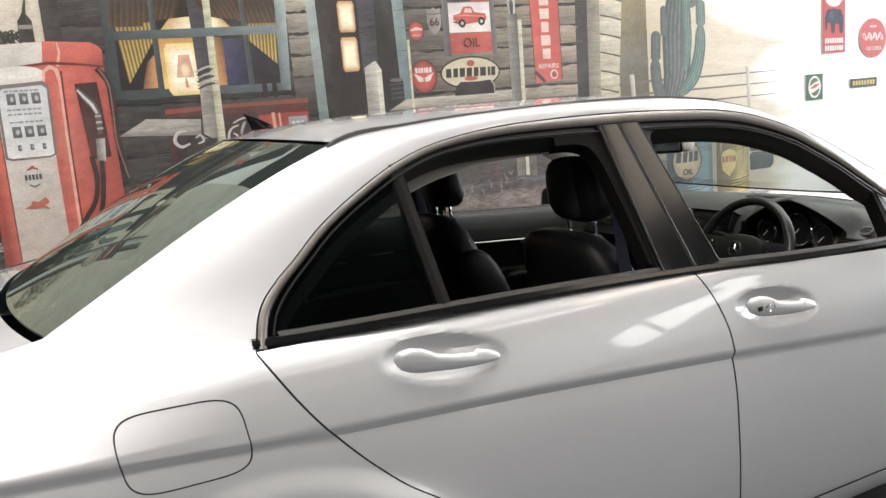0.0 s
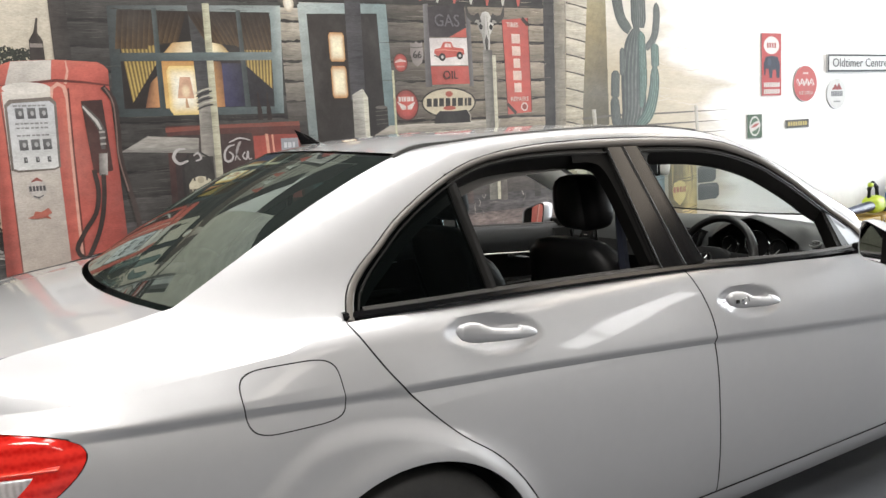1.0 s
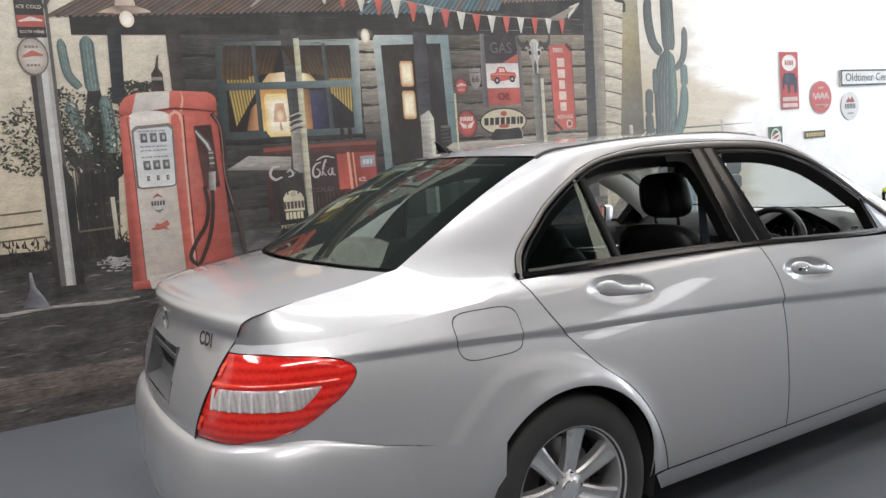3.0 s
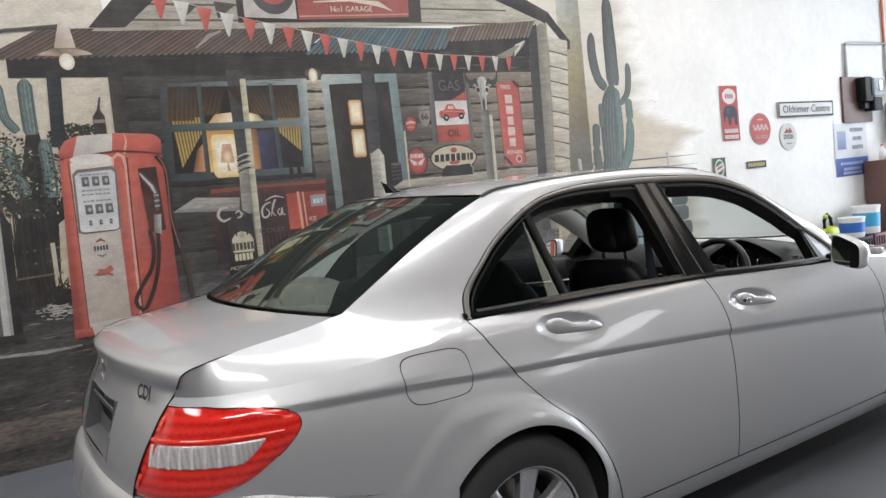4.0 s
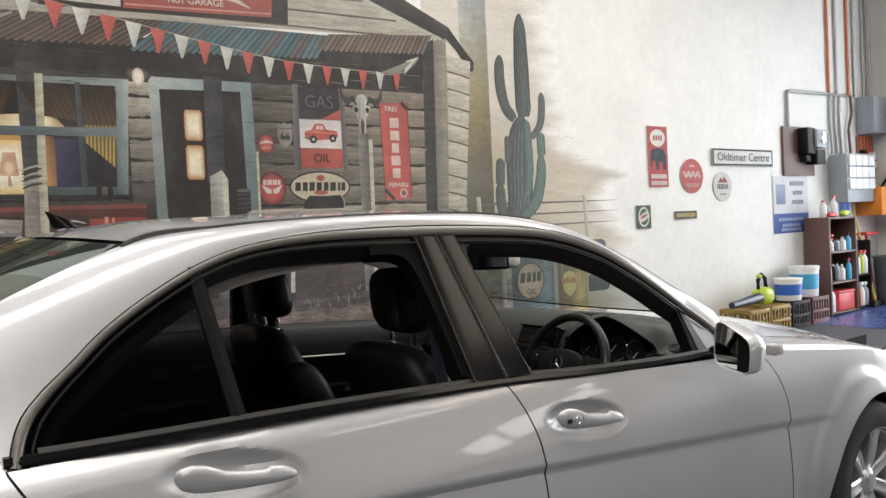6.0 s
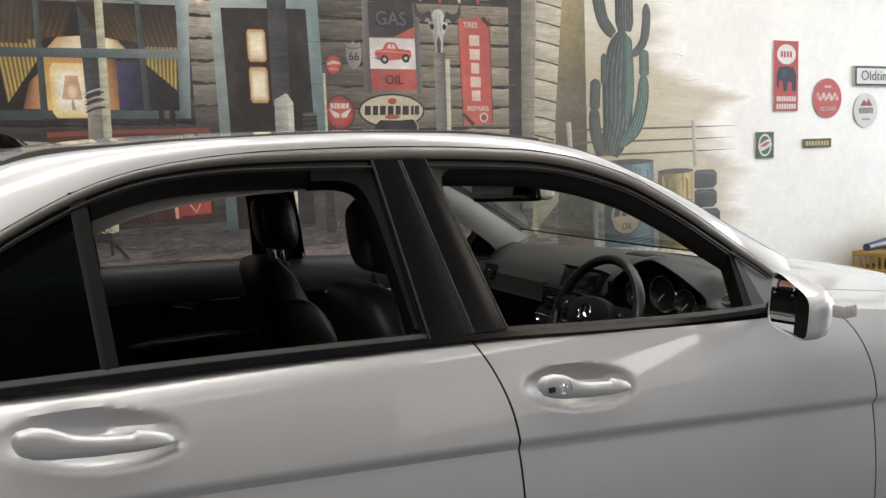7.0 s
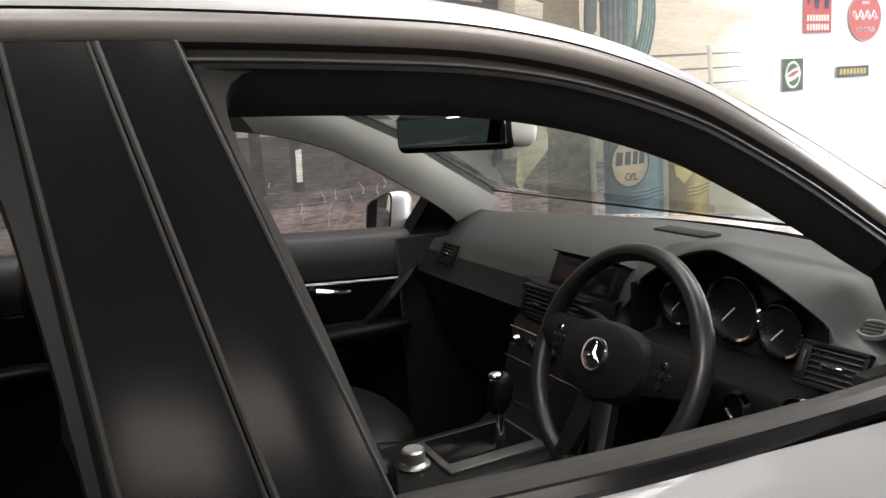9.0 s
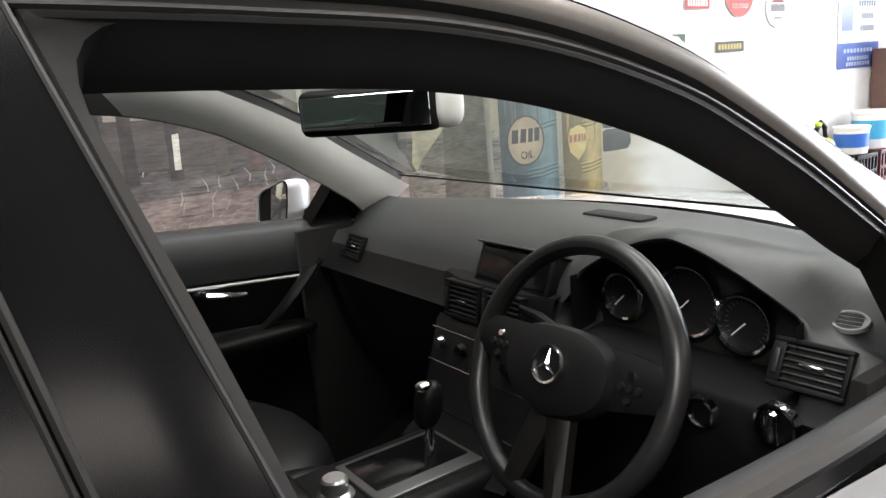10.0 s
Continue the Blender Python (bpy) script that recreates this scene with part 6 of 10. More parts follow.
    def bars(self, x0, x1, z, h, widths, col, lean=0.0):
        """A row of plain bars in place of lettering, of uneven widths."""
        total = sum(widths)
        x = x0
        for w in widths:
            d = (x1 - x0) * w / total
            self.poly([(x, z - h / 2), (x + d * 0.74, z - h / 2), (x + d * 0.74 + lean, z + h / 2), (x + lean, z + h / 2)], col)
            self.depth -= self.step
            x += d
        self.depth += self.step
        return self

    def planks(self, x0, x1, z0, z1, h, col, jitter=0.25, gap=None, right=None, slope=0.0, top=None):
        """Weatherboards: a lit upper face that darkens to a ragged undercut; the tone may change to the right and upwards."""
        z = z0
        while z < z1 - 0.02:
            x = x0
            zt = min(z + h, z1)
            while x < x1 - 0.01:
                xe = min(x1, x + rng.uniform(0.35, 1.0))
                k0 = 1 + rng.uniform(-jitter, jitter)
                ca, cb = mixed(col, right or col, (x - x0) / (x1 - x0)), mixed(col, right or col, (xe - x0) / (x1 - x0))
                up = (z - z0) / (z1 - z0)
                ca, cb = (mixed(c, top or c, up) for c in (ca, cb))
                da, db = slope * (x - x0), slope * (xe - x0)
                self.quad((x, z + da), (xe, z + db), (xe, zt + db), (x, zt + da), [shade(ca, k0 * 0.66), shade(cb, k0 * 0.66), shade(cb, k0 * 1.22), shade(ca, k0 * 1.22)], max(3, int((xe - x) / 0.06)), 5, 0.14, 0.10)
                self.depth -= self.step
                x = xe
            z += h
        self.depth += self.step
        z = z0 + h
        while z < z1 - 0.005:
            n = max(6, int((x1 - x0) / 0.06))
            xs = np.linspace(x0, x1, n)
            self.line([(x, z + slope * (x - x0) + rng.uniform(-0.005, 0.004)) for x in xs], [h * rng.uniform(0.05, 0.19) for _ in xs], gap or shade(col, 0.3))
            self.depth -= self.step
            z += h
        self.depth += self.step
        return self

    def make(self, parent, label="", each="", kind=""):
        """Links the shapes as one part, or each shape as a part of its own."""
        runs = [(0, 0)]
        if each:
            runs = self.starts
        ends = runs[1:] + [(len(self.verts), len(self.faces))]
        made = None
        for (v0, f0), (v1, f1) in zip(runs, ends):
            me = bpy.data.meshes.new(each or self.name)
            me.from_pydata(self.verts[v0:v1], [], [tuple(i - v0 for i in q) for q in self.faces[f0:f1]])
            me.materials.append(self.material)
            at = me.attributes.new("paint", "FLOAT_COLOR", "POINT")
            at.data.foreach_set("color", [v for c in self.cols[v0:v1] for v in (*c, 1.0)])
            made = new(each or self.name, me)
            made.parent = parent
            tagged(made, label, kind=kind)
        return made


INK_WHITE = mat("cream_lettering", ink(222, 214, 202), rough=0.5, vary=0.12, scale=40)
INK_GREY = mat("faded_grey_lettering", ink(112, 108, 114), rough=0.5, vary=0.14, scale=40)
INK_DARK = mat("dark_lettering", ink(64, 60, 60), rough=0.5, vary=0.2, scale=40)
INK_PALE = mat("worn_cream_lettering", ink(206, 198, 160), rough=0.5, vary=0.16, scale=40)

mural = thing("mural", "hand-painted mural of an old roadside filling station on the wall", "mural", (0, WALL_Y, 0))
mural.matrix_world = Matrix()
rng = random.Random(5)
RED = ink(208, 92, 74)
BLACK = ink(50, 48, 48)
LETTERS = WALL_Y - 0.0085

# sky and desert, paling out to the bare wall
sk = Painted("painted_sky", 0.0005)
sk.quad((-5.0, 0.0), (-0.42, 0.0), (-0.42, 3.9), (-5.0, 3.9), [ink(196, 172, 128)] * 2 + [ink(226, 222, 210)] * 2, 40, 30, 0.05, 0.03)
xs = np.linspace(3.1, 5.9, 80)
white = (0.718, 0.704, 0.676)
sk.make(mural)
sk = Painted("painted_desert", 0.0010, paint_mat("mural_fading_paint", wash=0.10, scale=5.0, stretch=(0.5, 1, 2.4), bloom_most=0.08))
k = len(sk.verts)
nz = 90
bare = []
# where the sand wash runs out on the white wall, height by height
EDGE_Z = (0.0, 0.77, 1.0, 1.1, 1.22, 1.375, 1.55, 1.70, 1.80, 1.84, 1.93, 2.07, 2.38, 2.8, 3.6)
EDGE_X = (5.25, 5.30, 5.24, 5.40, 5.34, 5.09, 4.95, 5.10, 5.36, 5.16, 4.80, 4.52, 4.50, 4.40, 4.30)
for zi in range(nz):
    z = zi * 0.04
    for x in xs:
        ragged = 0.05 * math.sin(z * 31 + 2.0 * math.sin(x * 5)) + 0.04 * math.sin(z * 13 + x * 9) + 0.03 * math.sin(z * 57 + x * 3)
        out = x - float(np.interp(z, EDGE_Z, EDGE_X)) - ragged
        fade = min(1.0, max(0.0, 0.62 + out / 0.50))
        fade = fade * fade * (3 - 2 * fade)
        sand = mixed(ink(196, 178, 144), ink(214, 200, 172), min(1, max(0, (x - 3.7) / 1.2)))
        sand = mixed(sand, ink(226, 218, 202), min(1.0, max(0.0, (z - 1.95) / 0.5)))
        sand = mixed(sand, ink(150, 142, 124), 0.7 * min(1.0, max(0.0, (1.45 - z) / 0.5)) * min(1, max(0, (5.2 - x) / 0.8)))
        # brown tide-marks where the wash dried
        streak = max(0.0, math.sin(z * 23 + 2.2 * math.sin(x * 2.3)) * math.sin(z * 7 + x * 1.3))
        mark = math.exp(-((out + 0.16) / 0.13) ** 2) * (0.4 if 1.2 < z < 1.95 else 0.18)
        mark += 0.45 * streak * math.exp(-((z - 1.88) / 0.16) ** 2) * max(0, 1 - abs(x - 4.65) / 0.6)
        sand = mixed(sand, ink(186, 158, 122), min(0.7, mark))
        c = mixed(sand, white, fade)
        bare.append(fade)
        sk.verts.append((x, WALL_Y - 0.0003, z))
        sk.cols.append(shade(c, 1 + rng.uniform(-0.02, 0.02)))
nx = len(xs)
sk.faces += [(k + a * nx + i, k + a * nx + i + 1, k + (a + 1) * nx + i + 1, k + (a + 1) * nx + i) for a in range(nz - 1) for i in range(nx - 1) if bare[a * nx + i] < 0.97]
sk.make(mural)
sk = Painted("painted_desert_haze", 0.0020, step=0.00026)
bands = ((1.2, (92, 86, 66)), (1.55, (112, 104, 76)), (1.75, (124, 116, 98)), (1.95, (132, 118, 82)), (2.3, (158, 140, 92)), (2.6, (176, 164, 122)), (2.95, (178, 176, 160)), (3.4, (178, 186, 190)))
for (z0, lo), (z1, hi) in zip(bands, bands[1:]):
    lo, hi = ink(*lo), ink(*hi)
    sk.quad((3.46, z0), (3.60, z0), (3.605, z1), (3.46, z1), [shade(lo, 1.15), shade(lo, 0.95), shade(hi, 0.95), shade(hi, 1.15)], 6, 8, 0.08, 0.06)
    sk.quad((3.60, z0), (3.742, z0), (3.746, z1), (3.605, z1), [shade(lo, 0.95), shade(lo, 0.74), shade(hi, 0.8), shade(hi, 0.95)], 6, 8, 0.08, 0.06)
for i in range(14):
    x, z, w = rng.uniform(3.80, 4.6), rng.uniform(1.45, 2.4), rng.uniform(0.15, 0.5)
    tan = mixed(ink(206, 190, 162), ink(224, 214, 198), min(1, (x - 3.78) / 1.0 + max(0, z - 2.1)))
    sk.line([(x + w * j / 6, z + 0.010 * math.sin(1.7 * j + i) - 0.01 * j / 6) for j in range(7)], [rng.uniform(0.003, 0.012) * math.sin(math.pi * (j + 0.2) / 6.4) + 0.001 for j in range(7)], tan)
    sk.depth -= sk.step * 0.97
sk.make(mural, each="painted_haze_streak")

# ground
gr = Painted("painted_ground", 0.0020, paint_mat("mural_ground_paint", wash=0.50, scale=4.0, stretch=(0.6, 1, 2.4)))
gr.quad((-5.0, 0.0), (-0.2, 0.0), (-0.2, 0.70), (-5.0, 0.72), [ink(96, 90, 86), ink(98, 92, 88), ink(80, 77, 76), ink(78, 75, 74)], 40, 16, 0.22, 0.25)
gr.quad((-5.0, 0.72), (-0.2, 0.69), (-0.2, 1.06), (-5.0, 1.10), [ink(102, 99, 97), ink(92, 89, 87), ink(64, 62, 61), ink(60, 57, 55)], 40, 10, 0.2, 0.2)
gr.quad((-5.0, 0.18), (-0.2, 0.14), (-0.2, 0.30), (-5.0, 0.38), [ink(110, 98, 90)] * 2 + [ink(128, 116, 108)] * 2, 40, 6, 0.16, 0.15)
gr.quad((-0.2, 0.0), (3.2, 0.0), (3.2, 0.86), (-0.2, 0.86), [ink(134, 104, 94), ink(128, 102, 92), ink(142, 124, 118), ink(130, 118, 114)], 50, 16, 0.18, 0.15)
gr.quad((-0.2, 0.86), (3.2, 0.86), (3.2, 1.10), (-0.2, 1.10), [ink(112, 106, 106)] * 2 + [ink(84, 81, 82)] * 2, 50, 8, 0.18, 0.2)
gr.quad((3.2, 0.0), (5.0, 0.0), (4.85, 0.52), (3.2, 1.25), [ink(120, 102, 88), ink(196, 190, 182), ink(168, 162, 150), ink(112, 108, 92)], 24, 20, 0.16, 0.1)
gr.quad((3.45, 0.55), (3.82, 0.52), (3.80, 1.30), (3.48, 1.30), [ink(96, 84, 70), ink(92, 80, 66), ink(104, 104, 78), ink(124, 120, 92)], 8, 16, 0.2, 0.1)
for i in range(900):
    x, z, w = rng.uniform(-2.6, 3.9), rng.uniform(0.02, 1.04), rng.uniform(0.03, 0.20)
    c = shade(ink(116, 108, 104), rng.choice((0.35, 0.5, 0.8, 1.2, 1.55)))
    gr.line([(x, z), (x + w / 2, z + rng.uniform(-0.008, 0.008)), (x + w, z + rng.uniform(-0.012, 0.012))], [0.001, rng.uniform(0.003, 0.012), 0.001], c)
    gr.depth -= gr.step * 0.993
for i in range(34):
    x, z = rng.uniform(-2.2, 3.2), rng.uniform(0.08, 0.70)
    w = rng.uniform(0.12, 0.6)
    c = shade(ink(98, 92, 88), rng.uniform(0.6, 1.5))
    gr.line([(x + w * j / 6, z + 0.012 * math.sin(j * 2 + i)) for j in range(7)], [0.03 * math.sin(math.pi * (j + 0.3) / 6.6) + 0.003 for j in range(7)], c)
    gr.depth -= gr.step * 0.99
# pale kerb, tufts and scrub along the edge of the yard
gr.line([(-2.2, 0.735), (-1.55, 0.705), (-1.30, 0.715), (-1.0, 0.695), (-0.80, 0.70)], [0.012, 0.02, 0.016, 0.024, 0.012], ink(156, 150, 142))
for i in range(60):
    x, z = rng.uniform(1.2, 3.4), rng.uniform(0.55, 0.98)
    gr.line([(x, z), (x + rng.uniform(-0.02, 0.02), z + 0.03), (x + rng.uniform(-0.03, 0.03), z + 0.07)], [0.008, 0.006, 0.001], shade(ink(158, 150, 142), rng.uniform(0.6, 1.3)))
    gr.depth -= gr.step * 0.99
for i in range(220):
    x, z = rng.uniform(-1.6, -0.8), rng.uniform(0.98, 1.12)
    gr.line([(x, z), (x + rng.uniform(-0.02, 0.02), z + rng.uniform(0.01, 0.05))], [0.012, 0.002], shade(ink(66, 58, 50), rng.uniform(0.6, 1.5)))
    gr.depth -= gr.step * 0.99
for i in range(70):
    a, r = rng.uniform(0, 6.28), rng.random()
    x, z = -0.93 + 0.11 * r * math.cos(a), 0.935 + 0.05 * r * math.sin(a)
    gr.line([(x, z), (x + rng.uniform(0.01, 0.05), z + rng.uniform(-0.01, 0.01))], [0.010, 0.003], shade(ink(186, 182, 176), rng.uniform(0.6, 1.1)))
    gr.depth -= gr.step * 0.99
gr.make(mural, kind="stuff")

# tree, cactus and fence beyond the pump
fe = Painted("painted_fence", 0.0045)
for z, w in ((1.565, 0.017), (1.47, 0.016), (1.37, 0.016)):
    fe.line([(3.44, z - 0.02), (3.75, z - 0.005), (4.25, z - 0.004), (4.74, z), (5.0, z + 0.002), (5.28, z + 0.006)], [w * 1.3, w * 1.1, w, w * 0.8, w * 0.5, 0.001], ink(112, 104, 94))
for x, z0 in ((3.582, 1.30), (4.812, 1.24)):
    fe.quad((x - 0.004, z0), (x + 0.034, z0), (x + 0.018, 1.618), (x - 0.028, 1.62), [ink(150, 142, 124), ink(190, 182, 164), ink(214, 208, 192), ink(160, 152, 134)], 3, 8, 0.1)
for z in (1.31, 1.23, 1.15):
    fe.line([(-3.0, z - 0.02), (-1.6, z - 0.005), (-1.4, z), (-0.85, z + 0.02)], 0.012, ink(126, 112, 90))
for x in (-2.4, -1.95, -1.28, -0.885):
    fe.rect(x - 0.016, 1.09, x + 0.010, 1.36, ink(186, 176, 152), ink(206, 198, 176))
fe.make(mural, each="painted_fence_rail")
tk = Painted("painted_tree_trunk", 0.0072)
tk.line([(-1.0, 0.98), (-0.985, 1.15), (-0.955, 1.45), (-0.93, 1.65), (-0.92, 1.9), (-0.91, 2.1)], [0.30, 0.24, 0.23, 0.20, 0.12, 0.05], ink(58, 56, 56))
tk.line([(-0.90, 1.50), (-0.80, 1.56), (-0.72, 1.68), (-0.66, 1.86)], [0.12, 0.09, 0.06, 0.02], ink(58, 56, 56))
tk.line([(-1.0, 1.5), (-1.10, 1.66), (-1.26, 1.8)], [0.10, 0.06, 0.02], ink(60, 58, 57))
for i in range(34):
    x = rng.uniform(-1.10, -0.86)
    tk.line([(x, 1.0), (x + rng.uniform(-0.02, 0.02), 1.25), (x + rng.uniform(-0.01, 0.03), 1.6)], [0.004, 0.012, 0.002], shade(ink(66, 63, 61), rng.uniform(0.65, 1.35)))
    tk.depth -= tk.step * 0.99
tk.make(mural)
tr = Painted("painted_tree_leaves", 0.0105)
for i in range(3400):
    a, r = rng.uniform(0, 6.28), rng.random() ** 0.6
    if i % 3:
        x, z = -1.10 + 0.42 * r * math.cos(a), 1.80 + 0.26 * r * math.sin(a) - 0.10 * abs(math.cos(a)) * r
    else:
        x, z = -0.66 + 0.18 * r * math.cos(a), 2.0 + 0.09 * r * math.sin(a)
    if -0.97 < x < -0.87 and z > 1.95 or rng.random() < 0.35 * math.sin(x * 21 + z * 13) ** 2:
        continue
    s = rng.uniform(0.005, 0.017)
    b0 = rng.uniform(0, 3.14)
    pale_leaf = rng.random() < (0.22 if x < -1.15 else 0.06)
    c = shade(ink(206, 196, 160) if pale_leaf else ink(74, 78, 68), rng.uniform(0.6, 1.35))
    tr.poly([(x + s * k * math.cos(b0 + b), z + 0.8 * s * k * math.sin(b0 + b)) for b, k in ((0, 1.3), (1.3, 0.5), (3.1, 1.2), (4.5, 0.55))], c)
    tr.depth -= tr.step * 0.997
tr.make(mural, kind="stuff")


def painted_cactus(depth, limbs, body, light, dark, ribs=7):
    """Ribbed limbs: fine pale ridges over a dark body, rounded off to both edges."""
    for pts, w in limbs:
        p = Painted("painted_cactus_limb", depth)
        c = spline(pts, 26)
        n = len(c)
        ws = np.interp(np.linspace(0, 1, n), np.linspace(0, 1, len(w)), w) if hasattr(w, "__len__") else np.full(n, float(w))
        for k, q in ((-1, 0.22), (-2, 0.58), (-3, 0.80), (-4, 0.93), (0, 0.72), (1, 0.88)):
            ws[k] *= q
        t = np.gradient(c, axis=0)
        t /= np.linalg.norm(t, axis=1)[:, None]
        m = ribs * 4 + 1
        for a in range(m):
            e = a / (m - 1) - 0.5
            ridge = 0.5 + 0.5 * math.cos(2 * math.pi * ribs * (e + 0.5))
            side = 0.5 + e
            base = mixed(body, dark, 0.35 + 0.55 * abs(2 * e) ** 2 - 0.25 * (0.5 - e) * (1 - abs(2 * e)))
            for i in range(n):
                q = c[i] + np.array([-t[i, 1], t[i, 0]]) * ws[i] * e
                tone = mixed(base, light, max(0.0, ridge - 0.45) * 1.3 * (0.35 + 0.65 * (1 - side)) * (0.75 + 0.25 * math.sin(i * 1.7 + a)))
                p.verts.append((q[0], p.place(), q[1]))
                p.cols.append(shade(tone, rng.uniform(0.86, 1.14)))
        p.faces += [(a * n + i, a * n + i + 1, (a + 1) * n + i + 1, (a + 1) * n + i) for a in range(m - 1) for i in range(n - 1)]
        p.make(mural)
        depth += 0.0006


painted_cactus(0.013, [([(-0.92, 2.03), (-0.922, 2.2), (-0.92, 2.37)], 0.085), ([(-0.99, 2.05), (-1.045, 2.13), (-1.06, 2.24), (-1.065, 2.35)], 0.055), ([(-0.99, 1.66), (-1.03, 1.80), (-1.06, 1.97)], 0.075), ([(-0.855, 1.64), (-0.85, 1.82), (-0.86, 2.0)], 0.078)],
               ink(112, 136, 132), ink(172, 192, 182), ink(70, 88, 90), 4)
painted_cactus(0.0085, [([(3.96, 1.36), (4.03, 1.60), (4.045, 1.9), (4.09, 2.31)], (0.20, 0.29, 0.30, 0.20)), ([(4.115, 2.30), (4.11, 2.75), (4.112, 3.17)], (0.175, 0.17, 0.12)), ([(4.01, 2.27), (3.92, 2.36), (3.875, 2.50), (3.862, 2.64), (3.875, 2.80)], (0.10, 0.115, 0.10)),
                       ([(4.19, 2.12), (4.29, 2.22), (4.325, 2.36), (4.328, 2.52)], (0.06, 0.085, 0.08)), ([(3.885, 1.37), (3.83, 1.52), (3.812, 1.73)], (0.12, 0.11, 0.10)), ([(3.82, 1.715), (3.825, 1.82), (3.835, 1.94)], 0.098), ([(3.91, 1.90), (3.912, 2.0), (3.915, 2.13)], 0.06)],
               ink(88, 98, 94), ink(154, 162, 146), ink(52, 56, 58))
painted_cactus(0.0130, [([(4.12, 1.62), (4.15, 1.85), (4.152, 2.0)], (0.05, 0.10, 0.10)), ([(4.145, 1.95), (4.145, 2.1), (4.138, 2.27)], 0.092), ([(4.06, 1.44), (4.20, 1.56), (4.275, 1.75), (4.298, 1.99)], (0.09, 0.13, 0.12, 0.10)), ([(4.30, 1.97), (4.30, 2.06), (4.298, 2.17)], 0.098)],
               ink(88, 124, 112), ink(158, 198, 176), ink(46, 60, 60), 5)

# house front
ho = Painted("painted_boards", 0.0160, MURAL_WOOD)
ho.planks(-0.44, 1.05, 1.05, 2.52, 0.150, ink(80, 77, 75), 0.18, ink(50, 48, 48))
ho.planks(1.60, 3.09, 1.02, 2.62, 0.142, ink(96, 91, 86), 0.16, ink(56, 52, 50), ink(158, 144, 124))
ho.planks(0.91, 1.045, 1.62, 2.36, 0.131, ink(112, 106, 99), 0.22, ink(70, 66, 62), top=ink(196, 184, 164))
ho.make(mural, each="painted_board")
ho = Painted("painted_siding", 0.0162, MURAL_WOOD)
for i in range(14):
    z0, z1 = 0.98 + 0.136 * i, 0.98 + 0.136 * (i + 1)
    xa, xb = (3.262 + 0.042 * (z - 1.2) for z in (z0, z1))
    ya, yb = (3.395 + 0.092 * (z - 0.98) for z in (z0, z1))
    if z1 > 2.80:
        continue
    c = mixed(ink(178, 166, 138), ink(214, 204, 184), i / 13)
    ho.quad((xa, z0), (ya, z0 - 0.035), (yb, z1 - 0.035), (xb, z1), [shade(c, 0.80), shade(c, 0.86), shade(c, 1.12), shade(c, 1.06)], 8, 6, 0.07, 0.05)
    ho.line([(xa, z0 + 0.004), ((xa + ya) / 2, z0 - 0.012), (ya, z0 - 0.034)], [0.012, 0.010, 0.014], ink(92, 84, 74))
ho.make(mural, each="painted_siding_board")
gn = Painted("painted_wood_grain", 0.0178)
for i in range(1700):
    x, z = rng.uniform(-0.42, 3.02), rng.uniform(1.05, 2.6)
    if 0.9 < x < 1.6:
        continue
    lum = ink(94, 90, 86) if x < 1.1 else mixed(ink(116, 110, 104), ink(170, 156, 136), (x - 1.6) / 1.4)
    w = rng.uniform(0.03, 0.22)
    gn.line([(x, z), (x + w * 0.5, z + rng.uniform(-0.003, 0.003)), (min(3.06, x + w), z + rng.uniform(-0.004, 0.004))], [0.0008, rng.uniform(0.002, 0.006), 0.0006], shade(lum, rng.choice((0.4, 0.55, 0.85, 1.1, 1.25))))
    gn.depth -= gn.step * 0.997
gn.make(mural, kind="stuff")
hp = Painted("painted_corner_posts", 0.0195, MURAL_WOOD)
hp.quad((3.045, 1.0), (3.150, 1.0), (3.205, 2.86), (3.095, 2.80), [ink(70, 66, 66), ink(64, 60, 62), ink(76, 72, 72), ink(84, 80, 78)], 5, 24, 0.08)
hp.quad((3.150, 1.0), (3.255, 1.0), (3.325, 2.90), (3.205, 2.84), [ink(128, 120, 106), ink(150, 140, 122), ink(166, 156, 136), ink(138, 130, 114)], 5, 24, 0.10)
hp.poly([(3.232, 0.85), (3.266, 0.80), (3.305, 0.872), (3.47, 1.03), (3.478, 1.12), (3.36, 1.26), (3.26, 1.10)], BLACK, [ink(196, 186, 150), ink(186, 176, 140), ink(150, 140, 116), ink(206, 196, 160), ink(210, 202, 168), ink(190, 182, 150), ink(170, 160, 132)])
hp.quad((-0.452, 1.0), (-0.36, 1.0), (-0.352, 2.41), (-0.442, 2.41), [ink(74, 66, 62), ink(66, 62, 60), ink(72, 68, 66), ink(84, 76, 72)], 3, 14, 0.1)
hp.quad((-0.815, 1.95), (-0.74, 1.95), (-0.712, 2.42), (-0.793, 2.42), [ink(66, 70, 74), ink(62, 64, 68), ink(62, 66, 70), ink(74, 80, 84)], 3, 8, 0.1)
hp.make(mural, each="painted_corner_post")

